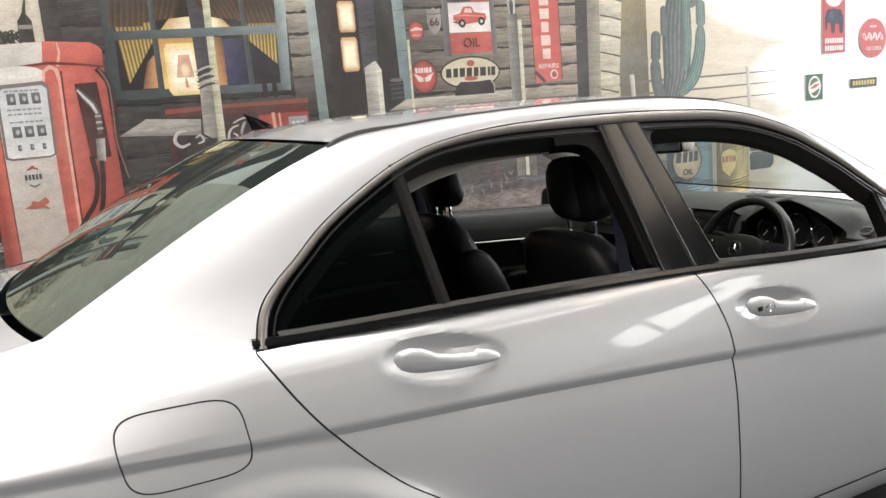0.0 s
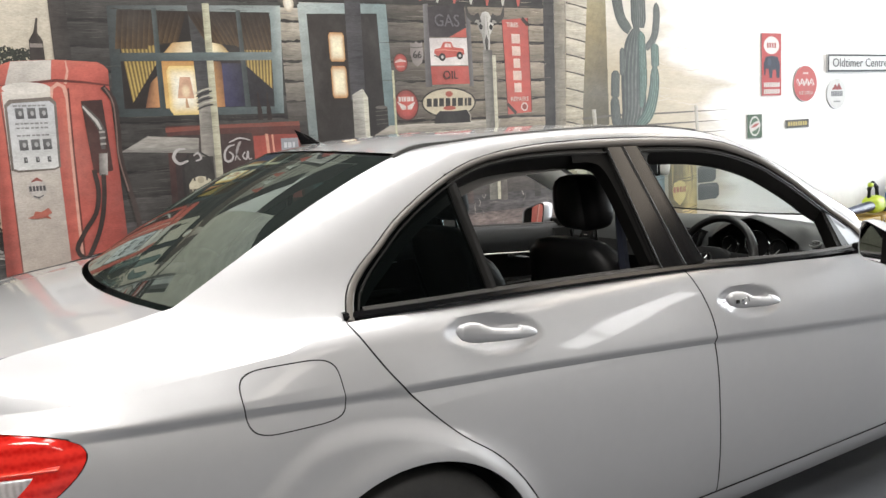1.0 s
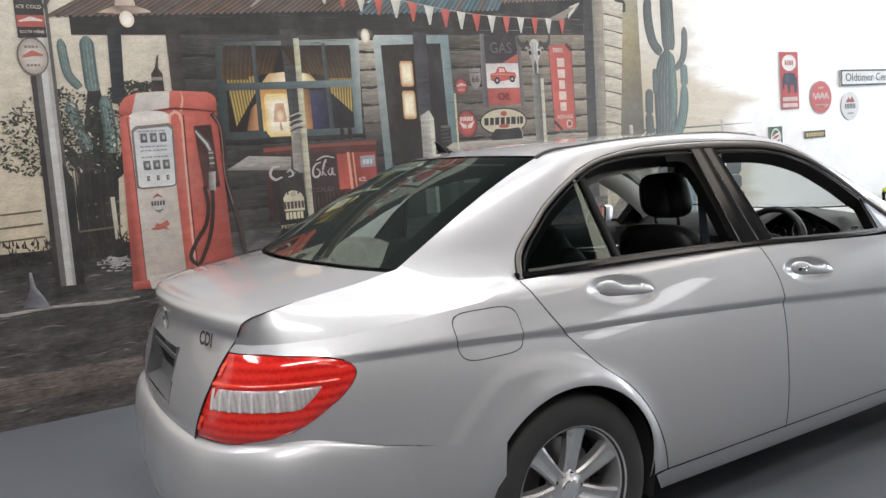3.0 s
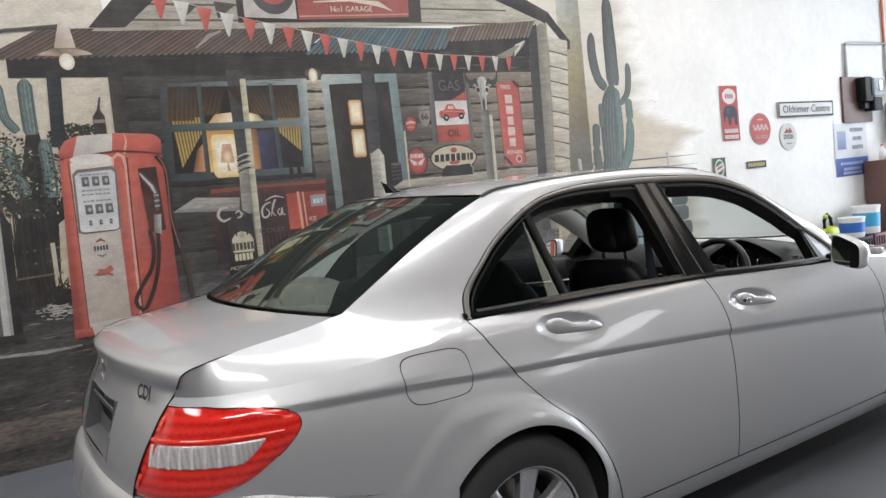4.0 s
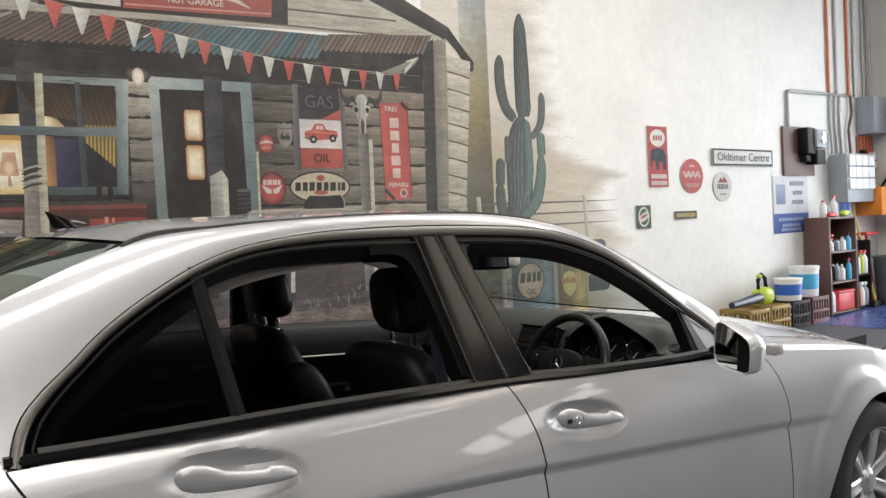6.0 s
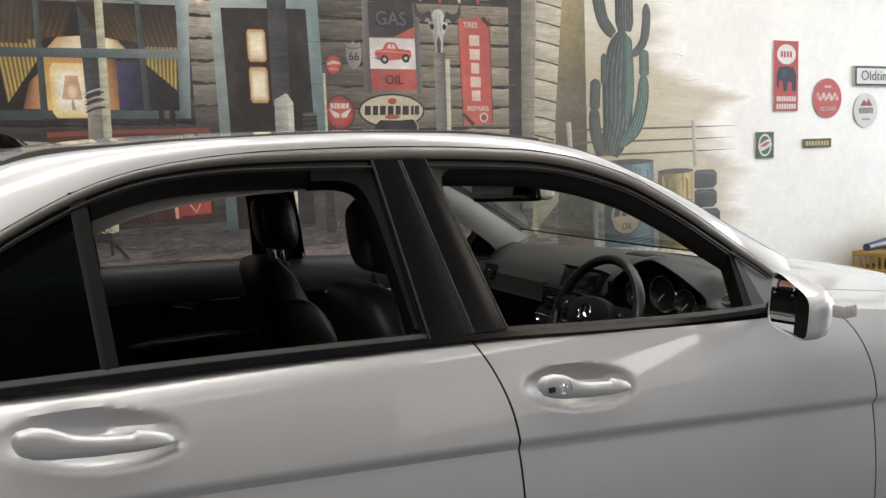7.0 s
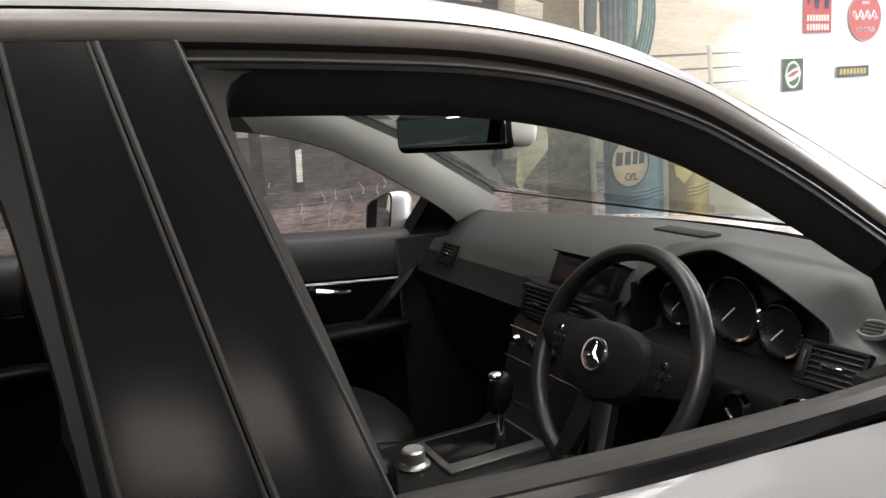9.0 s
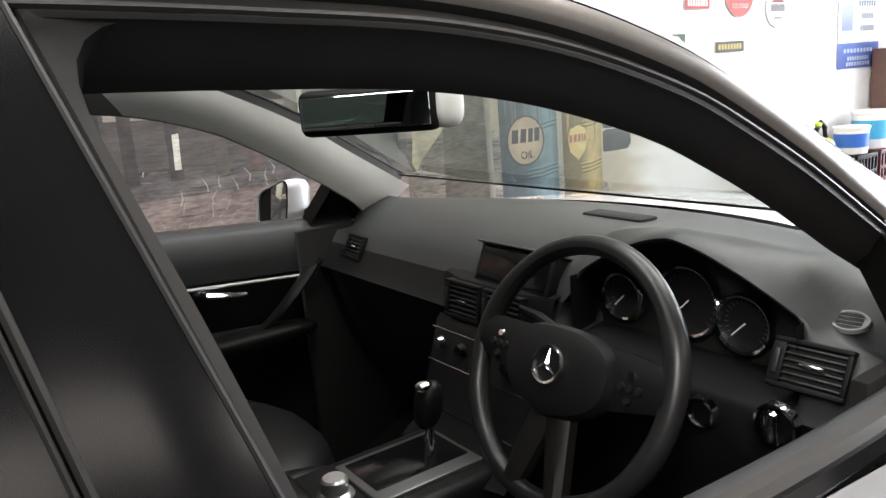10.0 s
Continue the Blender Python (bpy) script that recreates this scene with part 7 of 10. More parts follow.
# eaves, gable and tin roof
ea = Painted("painted_eaves", 0.0205, MURAL_WOOD)
ea.quad((-1.0, 2.375), (3.08, 2.425), (3.10, 2.74), (-1.0, 2.53), [ink(66, 63, 62), ink(74, 70, 68), ink(62, 59, 58), ink(58, 55, 55)], 60, 8, 0.12, 0.08)
ea.poly([(-0.50, 2.67), (3.30, 2.86), (2.40, 3.25), (1.2, 3.80), (0.1, 3.35)], BLACK, [ink(168, 162, 148), ink(186, 178, 160), ink(196, 190, 176), ink(196, 190, 176), ink(176, 170, 158)])
for i in range(9):
    z = 2.80 + i * 0.108
    ea.line([(-0.3 + 0.14 * i, z - 0.05), (1.2, z), (3.16 - i * 0.29, z + 0.05)], [0.016, 0.01, 0.014], ink(108, 100, 90))
    ea.depth -= ea.step
ea.depth += ea.step
ea.poly([(3.36, 2.965), (2.83, 3.175), (1.30, 3.80), (1.1, 3.86), (1.0, 3.74), (2.47, 3.135), (3.31, 2.865)], ink(74, 69, 68), [ink(92, 86, 82), ink(80, 74, 72), ink(74, 69, 68), ink(74, 69, 68), ink(66, 61, 60), ink(62, 58, 58), ink(66, 62, 61)])
ea.poly([(3.30, 2.895), (3.355, 2.968), (3.45, 2.86), (3.595, 2.715), (3.588, 2.640), (3.545, 2.63), (3.42, 2.79)], ink(66, 61, 60))
ea.poly([(-0.52, 2.69), (-0.30, 2.70), (0.35, 3.30), (0.1, 3.40)], ink(72, 68, 66))
for x, z, w in ((0.05, 2.78, 0.14), (0.30, 2.80, 0.16)):
    ea.poly([(x, z + 0.10), (x + w, z + 0.09), (x + 0.02, z - 0.02)], ink(92, 88, 86))
ea.make(mural, each="painted_eaves_board")
tn = Painted("painted_tin_roof", 0.0220)


def tin(p, a, b, c, d, col, n, dark=0.50):
    """Corrugated sheet between two edges: rounded ridges with dark valleys, rusty in places and scalloped at the foot."""
    a, b, c, d = (np.array(q, float) for q in (a, b, c, d))
    for i in range(n):
        k = rng.uniform(0.82, 1.18)
        rust = mixed(col, ink(136, 96, 70), max(0.0, rng.uniform(-0.5, 0.6)))
        m = 6
        base = len(p.verts)
        p.starts.append((base, len(p.faces)))
        for j in range(m + 1):
            t = (i + j / m) / n
            w = 0.5 - 0.5 * math.cos(2 * math.pi * j / m)
            foot = a + (b - a) * t - (0, 0.014 * w)
            head = d + (c - d) * t
            for e in (0.0, 0.35, 0.7, 1.0):
                q = foot + (head - foot) * e
                p.verts.append((q[0], p.place(), q[1]))
                p.cols.append(shade(rust, k * (dark + (1.25 - dark) * w ** 1.3) * (1.08 - 0.22 * e) * rng.uniform(0.88, 1.12)))
        p.faces += [(base + 4 * j + e, base + 4 * j + 4 + e, base + 4 * j + 5 + e, base + 4 * j + 1 + e) for j in range(m) for e in range(3)]
    p.depth += p.step


tin(tn, (-1.13, 2.487), (0.95, 2.585), (1.19, 2.755), (-0.80, 2.675), ink(116, 100, 92), 46)
tin(tn, (0.94, 2.555), (2.20, 2.622), (2.30, 2.785), (1.18, 2.755), ink(84, 122, 134), 28, 0.6)
tin(tn, (2.20, 2.680), (3.11, 2.742), (3.19, 2.885), (2.29, 2.795), ink(134, 118, 106), 22)
tn.line([(0.14, 2.575), (0.24, 2.66), (0.33, 2.70)], [0.01, 0.03, 0.01], ink(158, 150, 146))
tn.make(mural, kind="stuff")

# sign board over the eaves
sg = Painted("painted_sign_board", 0.0250)
sg.poly([(0.46, 2.76), (1.985, 2.825), (2.01, 3.42), (0.46, 3.32)], ink(66, 60, 60))
sg.quad((0.918, 2.80), (1.868, 2.86), (1.90, 3.34), (0.93, 3.28), [ink(178, 78, 66), ink(186, 84, 70), ink(172, 70, 60), ink(166, 66, 58)], 14, 8, 0.08)
sg.line([(0.93, 2.825), (1.40, 2.853), (1.865, 2.883)], 0.010, ink(212, 150, 134))
sg.quad((0.51, 2.80), (0.905, 2.805), (0.905, 3.28), (0.51, 3.26), [ink(196, 188, 182)] * 4, 6, 6, 0.06)
sg.disc(0.735, 2.995, 0.165, 0.165, ink(92, 90, 92))
sg.disc(0.735, 3.03, 0.13, 0.13, ink(184, 84, 74))
sg.line([(0.96, 3.0), (1.10, 3.10), (1.30, 3.02), (1.50, 3.12), (1.75, 3.06)], [0.02, 0.05, 0.03, 0.05, 0.02], ink(224, 206, 194))
sg.line([(1.05, 2.935), (1.35, 2.965), (1.60, 2.95), (1.72, 2.90)], [0.006, 0.020, 0.04, 0.005], ink(224, 206, 194))
sg.make(mural)
text("No1 GARAGE", 0.06, 1.36, LETTERS, 2.895, INK_WHITE, mural, tilt=3)

# sash window with curtains and a lamp inside
wi = Painted("painted_window", 0.0200)
wi.quad((-0.165, 1.685), (0.885, 1.675), (0.922, 2.372), (-0.135, 2.335), [ink(70, 80, 82), ink(98, 114, 116), ink(160, 172, 170), ink(72, 82, 84)], 16, 12, 0.08)
wi.quad((-0.10, 1.732), (0.825, 1.722), (0.842, 2.325), (-0.08, 2.312), [ink(60, 50, 48), ink(52, 48, 52), ink(62, 54, 50), ink(60, 54, 52)], 12, 10, 0.12)
# lamplight in the room
wi.quad((0.02, 1.735), (0.112, 1.735), (0.112, 1.93), (0.06, 1.88), [ink(150, 98, 66), ink(226, 158, 92), ink(214, 150, 84), ink(96, 68, 52)], 6, 8, 0.05)
wi.quad((0.137, 1.728), (0.345, 1.722), (0.352, 2.015), (0.137, 2.015), [ink(238, 192, 96), ink(250, 222, 132), ink(208, 150, 70), ink(206, 148, 66)], 10, 10, 0.05)
wi.glow(0.258, 1.835, 0.096, 0.150, ink(255, 252, 236), ink(246, 210, 112), square=True)
wi.quad((0.16, 2.062), (0.345, 2.062), (0.342, 2.135), (0.215, 2.125), [ink(216, 170, 92), ink(255, 246, 214), ink(246, 226, 176), ink(196, 150, 86)], 8, 4, 0.04)
wi.quad((0.455, 2.062), (0.565, 2.062), (0.52, 2.115), (0.458, 2.130), [ink(255, 246, 206), ink(206, 170, 92), ink(180, 140, 84), ink(250, 232, 176)], 6, 4, 0.04)
wi.quad((0.42, 1.728), (0.535, 1.728), (0.500, 2.012), (0.42, 2.015), [ink(236, 170, 84), ink(150, 92, 60), ink(120, 84, 64), ink(206, 150, 78)], 8, 10, 0.05)
wi.quad((0.50, 1.728), (0.640, 1.728), (0.640, 2.0), (0.505, 2.0), [ink(74, 72, 116), ink(58, 58, 82), ink(60, 60, 84), ink(76, 76, 120)], 8, 8, 0.10)
wi.quad((0.655, 1.728), (0.825, 1.725), (0.83, 2.02), (0.655, 2.02), [ink(56, 54, 62), ink(54, 52, 58), ink(58, 56, 62), ink(60, 58, 70)], 6, 6, 0.10)
# heavy curtains, drawn aside below and gathered above
for xa, xb, za, zb, tip in ((-0.085, 0.112, 2.10, 2.115, (-0.05, 1.765)), (0.84, 0.645, 2.13, 2.085, (0.822, 1.835))):
    m = 9
    for i in range(m):
        t0, t1 = i / m, (i + 1) / m
        p0, p1 = xa + (xb - xa) * t0, xa + (xb - xa) * t1
        lit, dim = ink(222, 188, 84), ink(112, 88, 48)
        for u0, u1, ca, cb in ((0.0, 0.55, dim, lit), (0.55, 1.0, lit, dim)):
            q0, q1 = p0 + (p1 - p0) * u0, p0 + (p1 - p0) * u1
            e0, e1 = t0 + (t1 - t0) * u0, t0 + (t1 - t0) * u1
            zt0, zt1 = za + (zb - za) * e0, za + (zb - za) * e1
            low0, low1 = ((tip[0] + (xb - tip[0]) * e, tip[1] + (2.0 - tip[1]) * e) for e in (e0, e1))
            wi.poly([low0, low1, (q1, zt1), (q0, zt0)], ca, [shade(ca, 0.9), shade(cb, 0.9), shade(cb, 0.7), shade(ca, 0.7)])
            wi.depth -= wi.step
wi.depth += wi.step
for i in range(30):
    x = -0.08 + 0.0307 * i
    lean = (0.07 if i < 13 else -0.10) * (1 if 8 < i < 21 else 0.5)
    zf = 2.13 - 0.045 * abs(i - 13) / 13 if 5 < i < 22 else 2.085
    wi.poly([(x, 2.315), (x + 0.031, 2.315), (x + 0.031 - lean, zf), (x - lean, zf)], BLACK, [shade(ink(82, 68, 58), 0.8), shade(ink(82, 68, 58), 0.5), shade(ink(110, 84, 52), 0.55), shade(ink(110, 84, 52), 1.15)])
    wi.depth -= wi.step * 0.98
wi.depth += wi.step
wi.poly([(0.213, 1.788), (0.314, 1.785), (0.300, 1.917), (0.238, 1.917)], BLACK, [ink(226, 176, 138), ink(216, 162, 126), ink(216, 164, 128), ink(226, 178, 142)])
wi.glow(0.266, 1.83, 0.03, 0.045, ink(254, 226, 180), ink(226, 176, 138))
wi.line([(0.266, 1.787), (0.264, 1.76), (0.268, 1.728)], [0.008, 0.016, 0.020], ink(206, 158, 112))
for xa, xb in ((0.102, 0.116), (0.631, 0.627)):
    wi.quad((xa, 1.72), (xa + 0.035, 1.72), (xb + 0.026, 2.33), (xb - 0.002, 2.33), [ink(86, 98, 98), ink(74, 84, 86), ink(78, 88, 88), ink(94, 106, 106)], 2, 12, 0.08)
wi.quad((-0.10, 2.012), (0.85, 2.022), (0.85, 2.073), (-0.09, 2.062), [ink(78, 88, 90), ink(120, 136, 138), ink(124, 142, 144), ink(80, 92, 94)], 14, 3, 0.10)
wi.quad((0.822, 1.68), (0.884, 1.675), (0.922, 2.372), (0.850, 2.35), [ink(96, 114, 116), ink(120, 138, 140), ink(184, 194, 190), ink(140, 156, 156)], 4, 14, 0.08)
for x in (0.722, 0.783):
    wi.line([(x, 1.635), (x, 1.70), (x - 0.003, 1.76), (x - 0.003, 1.815)], [0.030, 0.032, 0.012, 0.009], ink(70, 56, 52))
wi.make(mural, each="painted_window_part")

# door
do = Painted("painted_door_frame", 0.0205)
do.quad((1.048, 1.0), (1.72, 1.0), (1.695, 2.415), (1.040, 2.392), [ink(84, 106, 110), ink(96, 120, 124), ink(128, 150, 152), ink(176, 186, 182)], 10, 16, 0.10)
do.make(mural)
do = Painted("painted_door", 0.0220)
do.quad((1.115, 1.0), (1.40, 1.0), (1.385, 2.335), (1.100, 2.325), [ink(60, 55, 53), ink(62, 58, 58), ink(68, 62, 58), ink(72, 64, 60)], 8, 16, 0.12)
do.make(mural)
do = Painted("painted_doorway", 0.0220)
do.quad((1.48, 1.0), (1.642, 1.0), (1.618, 2.342), (1.48, 2.338), [ink(66, 62, 62), ink(64, 60, 60), ink(66, 62, 60), ink(62, 58, 58)], 5, 16, 0.12)
do.make(mural)
for z0, z1 in ((2.012, 2.207), (1.765, 1.982)):
    do = Painted("painted_door_pane", 0.0240)
    do.rect(1.236, z0 - 0.012, 1.365, z1 + 0.012, ink(74, 58, 48))
    do.glow(1.299, (z0 + z1) / 2, 0.057, (z1 - z0) / 2, ink(255, 246, 208), ink(198, 136, 66), square=True, core=0.12)
    do.make(mural)
do = Painted("painted_porch_bulb", 0.0240)
do.glow(0.98, 2.405, 0.075, 0.045, ink(128, 120, 110), ink(78, 74, 71))
do.glow(0.98, 2.39, 0.036, 0.055, ink(255, 248, 230), ink(208, 186, 156))
do.make(mural)

# posts of the porch
po = Painted("painted_porch_posts", 0.0290, MURAL_WOOD)
po.quad((0.335, 1.75), (0.425, 1.75), (0.442, 2.43), (0.326, 2.43), [ink(92, 92, 94), ink(84, 84, 88), ink(76, 74, 76), ink(88, 86, 86)], 5, 14, 0.08)
po.quad((0.305, 1.02), (0.395, 1.02), (0.425, 1.80), (0.335, 1.76), [ink(140, 134, 126), ink(120, 114, 108), ink(132, 126, 120), ink(170, 164, 152)], 5, 14, 0.10)
po.quad((0.395, 1.02), (0.440, 1.04), (0.460, 2.368), (0.418, 2.368), [ink(166, 160, 138), ink(196, 190, 166), ink(206, 204, 170), ink(190, 188, 152)], 3, 20, 0.06)
for i in range(6):
    po.line([(0.325, 1.715 + 0.020 * i), (0.37, 1.735 + 0.020 * i), (0.425, 1.745 + 0.021 * i)], [0.008, 0.011, 0.010], ink(186, 182, 166) if i % 2 else ink(72, 70, 70))
po.quad((1.372, 1.75), (1.485, 1.75), (1.497, 2.43), (1.378, 2.43), [ink(92, 90, 94), ink(80, 78, 84), ink(76, 74, 80), ink(88, 86, 92)], 4, 12, 0.08)
po.poly([(1.372, 1.02), (1.470, 1.02), (1.476, 1.76), (1.462, 1.825), (1.385, 1.785)], BLACK, [ink(140, 136, 130), ink(128, 124, 120), ink(170, 166, 156), ink(196, 192, 180), ink(164, 160, 150)])
po.poly([(1.465, 1.02), (1.492, 1.02), (1.503, 1.765), (1.466, 1.825)], ink(206, 202, 182))
po.quad((2.485, 0.95), (2.570, 0.95), (2.575, 2.10), (2.488, 2.10), [ink(136, 132, 122), ink(112, 108, 100), ink(104, 100, 96), ink(146, 142, 134)], 5, 20, 0.14)
po.quad((2.560, 0.95), (2.588, 0.95), (2.606, 2.06), (2.572, 2.06), [ink(200, 194, 168), ink(206, 200, 172), ink(214, 208, 180), ink(190, 184, 160)], 2, 16, 0.08)
po.quad((1.700, 1.50), (1.716, 1.50), (1.722, 1.95), (1.704, 1.95), [ink(196, 194, 158)] * 4, 2, 8, 0.10)
po.make(mural, each="painted_porch_post")

# porch floor and ledge, bench, drinks box and ice box
pf = Painted("painted_porch", 0.0240, MURAL_WOOD)
pf.quad((1.60, 1.0), (3.05, 1.0), (3.05, 1.50), (1.60, 1.50), [ink(96, 90, 88), ink(104, 96, 90), ink(82, 77, 74), ink(70, 67, 66)], 20, 10, 0.2, 0.1)
pf.quad((1.53, 1.495), (2.60, 1.505), (2.62, 1.572), (1.66, 1.562), [ink(150, 142, 130), ink(146, 138, 126), ink(184, 176, 160), ink(190, 182, 168)], 16, 3, 0.10)
pf.quad((1.62, 1.24), (2.5, 1.21), (2.5, 1.28), (1.62, 1.30), [ink(140, 132, 124), ink(150, 140, 130), ink(156, 148, 138), ink(150, 142, 132)], 14, 3, 0.14)
pf.quad((1.62, 1.08), (2.45, 1.05), (2.45, 1.10), (1.62, 1.13), [ink(92, 88, 86)] * 4, 14, 3, 0.14)
for x, c in ((1.70, ink(74, 70, 70)), (1.905, ink(80, 76, 76)), (2.13, ink(100, 94, 90)), (2.30, ink(110, 92, 88)), (2.62, ink(124, 116, 108)), (2.95, ink(86, 80, 76))):
    pf.quad((x - 0.03, 0.94), (x + 0.035, 0.94), (x + 0.035, 1.26), (x - 0.025, 1.26), [shade(c, 0.8), c, c, shade(c, 0.9)], 3, 8, 0.15)
pf.quad((1.90, 0.99), (1.932, 0.99), (1.94, 1.16), (1.908, 1.155), [ink(206, 202, 190)] * 4, 2, 5, 0.1)
pf.quad((-0.15, 1.475), (0.305, 1.445), (0.315, 1.538), (0.01, 1.563), [ink(150, 146, 140), ink(136, 132, 126), ink(166, 160, 150), ink(176, 170, 160)], 10, 4, 0.12)
pf.make(mural, each="painted_porch_board")
cb = Painted("painted_drinks_box", 0.0270)
cb.quad((0.11, 1.09), (0.98, 1.07), (0.985, 1.615), (0.125, 1.62), [ink(74, 56, 55), ink(96, 54, 50), ink(120, 66, 58), ink(108, 64, 58)], 16, 10, 0.10)
cb.line([(0.12, 1.595), (0.5, 1.605), (0.985, 1.605)], [0.03, 0.022, 0.03], ink(154, 82, 66))
cb.quad((0.15, 1.12), (0.655, 1.10), (0.655, 1.555), (0.16, 1.56), [ink(72, 58, 58), ink(80, 56, 54), ink(88, 64, 62), ink(78, 66, 66)], 12, 8, 0.10)
for i in range(16):
    cb.line([(0.41 + 0.0155 * i, 1.10), (0.41 + 0.0155 * i, 1.26)], 0.007, ink(104, 70, 66) if i % 2 else ink(54, 44, 44))
    cb.depth -= cb.step * 0.98
cb.quad((0.66, 1.275), (0.748, 1.275), (0.752, 1.535), (0.662, 1.535), [ink(206, 84, 62), ink(196, 78, 58), ink(186, 74, 58), ink(176, 72, 58)], 4, 6, 0.08)
cb.quad((0.752, 1.10), (0.96, 1.11), (0.975, 1.535), (0.752, 1.54), [ink(150, 64, 54), ink(190, 76, 60), ink(176, 74, 62), ink(160, 70, 60)], 6, 8, 0.10)
cb.line([(0.765, 1.09), (0.760, 1.30), (0.752, 1.545)], [0.018, 0.022, 0.02], ink(226, 156, 126))
cb.line([(0.80, 1.24), (0.795, 1.35), (0.79, 1.54)], [0.010, 0.014, 0.012], ink(224, 150, 120))
cb.line([(0.775, 1.25), (0.84, 1.17), (0.875, 1.12), (0.90, 1.17)], 0.010, ink(210, 168, 140))
cb.rect(0.845, 1.425, 0.965, 1.51, ink(140, 142, 150), ink(156, 158, 164))
cb.bars(0.865, 0.945, 1.465, 0.035, (1, 1.3, 0.8), ink(204, 206, 212))
for pts, w in (([(0.225, 1.475), (0.175, 1.47), (0.15, 1.42), (0.18, 1.385), (0.235, 1.40)], 0.020), ([(0.27, 1.43), (0.30, 1.445), (0.315, 1.41), (0.28, 1.395)], 0.014),
               ([(0.535, 1.485), (0.49, 1.47), (0.465, 1.425), (0.475, 1.38), (0.505, 1.385), (0.52, 1.42), (0.495, 1.44)], 0.015), ([(0.53, 1.385), (0.555, 1.46), (0.575, 1.505), (0.558, 1.48), (0.548, 1.40), (0.565, 1.385)], 0.012), ([(0.60, 1.435), (0.58, 1.41), (0.60, 1.385), (0.618, 1.44), (0.625, 1.385), (0.64, 1.39)], 0.012), ([(0.50, 1.50), (0.57, 1.525), (0.64, 1.51)], 0.010)):
    cb.line(spline(pts, 14), [w * (0.5 + 0.5 * math.sin(math.pi * (q + 0.5) / 14)) for q in range(14)], ink(196, 190, 188))
    cb.depth -= cb.step * 0.98
cb.make(mural)
text("COLD", 0.045, 0.52, LETTERS, 1.285, INK_GREY, mural, squeeze=1.5)
text("ICE", 0.04, 0.845, LETTERS, 1.335, INK_WHITE, mural)
aboard = Painted("painted_oil_stand", 0.0310)
aboard.rect(0.195, 0.985, 0.392, 1.42, ink(62, 60, 58), ink(70, 67, 65))
aboard.line([(0.19, 0.90), (0.195, 1.15), (0.20, 1.36), (0.24, 1.44), (0.31, 1.45), (0.37, 1.41), (0.39, 1.2), (0.395, 0.90)], 0.014, ink(58, 56, 55))
aboard.poly([(0.225, 1.155), (0.375, 1.15), (0.378, 1.24), (0.36, 1.275), (0.325, 1.295), (0.29, 1.30), (0.25, 1.285), (0.225, 1.25)], ink(206, 196, 166))
aboard.disc(0.30, 1.275, 0.02, 0.022, ink(178, 168, 140), 12)
for x in (0.262, 0.338):
    aboard.rect(x - 0.005, 1.27, x + 0.005, 1.32, ink(62, 60, 58))
aboard.bars(0.222, 0.380, 1.195, 0.052, (1, 1, 1.1, 1, 1, 1), ink(96, 90, 80))
aboard.bars(0.232, 0.368, 1.120, 0.050, (1, 0.9, 1.1, 0.9, 1), ink(214, 204, 168))
for a, b in (((0.20, 1.0), (0.13, 0.86)), ((0.39, 1.0), (0.48, 0.875)), ((0.30, 0.99), (0.31, 0.90))):
    aboard.line([a, b], 0.014, ink(66, 62, 60))
aboard.make(mural)
text("MOTOR OIL", 0.040, 0.298, LETTERS, 1.045, INK_PALE, mural)

# signs on the boards
gs = Painted("painted_price_sign", 0.0260)
gs.quad((1.975, 1.83), (2.03, 1.83), (2.035, 2.425), (1.992, 2.42), [ink(118, 114, 116), ink(98, 94, 96), ink(112, 108, 112), ink(132, 128, 130)], 3, 12, 0.08)
gs.quad((2.355, 1.83), (2.392, 1.83), (2.392, 2.30), (2.355, 2.42), [ink(112, 108, 110), ink(130, 126, 128), ink(124, 120, 122), ink(104, 100, 102)], 2, 12, 0.08)
gs.quad((2.03, 2.19), (2.352, 2.19), (2.345, 2.435), (2.03, 2.405), [ink(86, 78, 82), ink(80, 72, 76), ink(72, 66, 70), ink(76, 70, 74)], 8, 6, 0.08)
gs.poly([(2.20, 2.19), (2.352, 2.19), (2.350, 2.262)], ink(196, 84, 68))
gs.quad((2.028, 1.985), (2.352, 1.985), (2.352, 2.185), (2.03, 2.182), [ink(228, 218, 214), ink(232, 224, 218), ink(218, 208, 206), ink(210, 200, 198)], 8, 6, 0.04)
gs.quad((2.030, 1.845), (2.357, 1.848), (2.353, 1.980), (2.028, 1.978), [ink(186, 78, 66), ink(196, 82, 70), ink(204, 86, 74), ink(188, 78, 66)], 8, 4, 0.08)
gs.poly([(2.062, 2.075), (2.068, 2.100), (2.120, 2.112), (2.142, 2.150), (2.165, 2.158), (2.212, 2.155), (2.232, 2.118), (2.318, 2.108), (2.325, 2.070), (2.30, 2.055), (2.16, 2.038), (2.085, 2.052)], ink(200, 82, 68))
gs.poly([(2.150, 2.118), (2.162, 2.145), (2.205, 2.143), (2.214, 2.115)], ink(222, 190, 182))
gs.line([(2.182, 2.115), (2.184, 2.147)], 0.004, ink(176, 70, 60))
gs.line([(2.07, 2.094), (2.15, 2.098), (2.31, 2.088)], [0.004, 0.008, 0.005], ink(232, 140, 120))
gs.line([(2.060, 2.058), (2.10, 2.045), (2.14, 2.038)], [0.008, 0.014, 0.006], ink(120, 108, 104))
for x, z in ((2.130, 2.045), (2.282, 2.056)):
    gs.disc(x, z, 0.028, 0.029, ink(58, 56, 60), 16)
    gs.disc(x, z, 0.012, 0.012, ink(196, 190, 186), 12)
gs.make(mural)
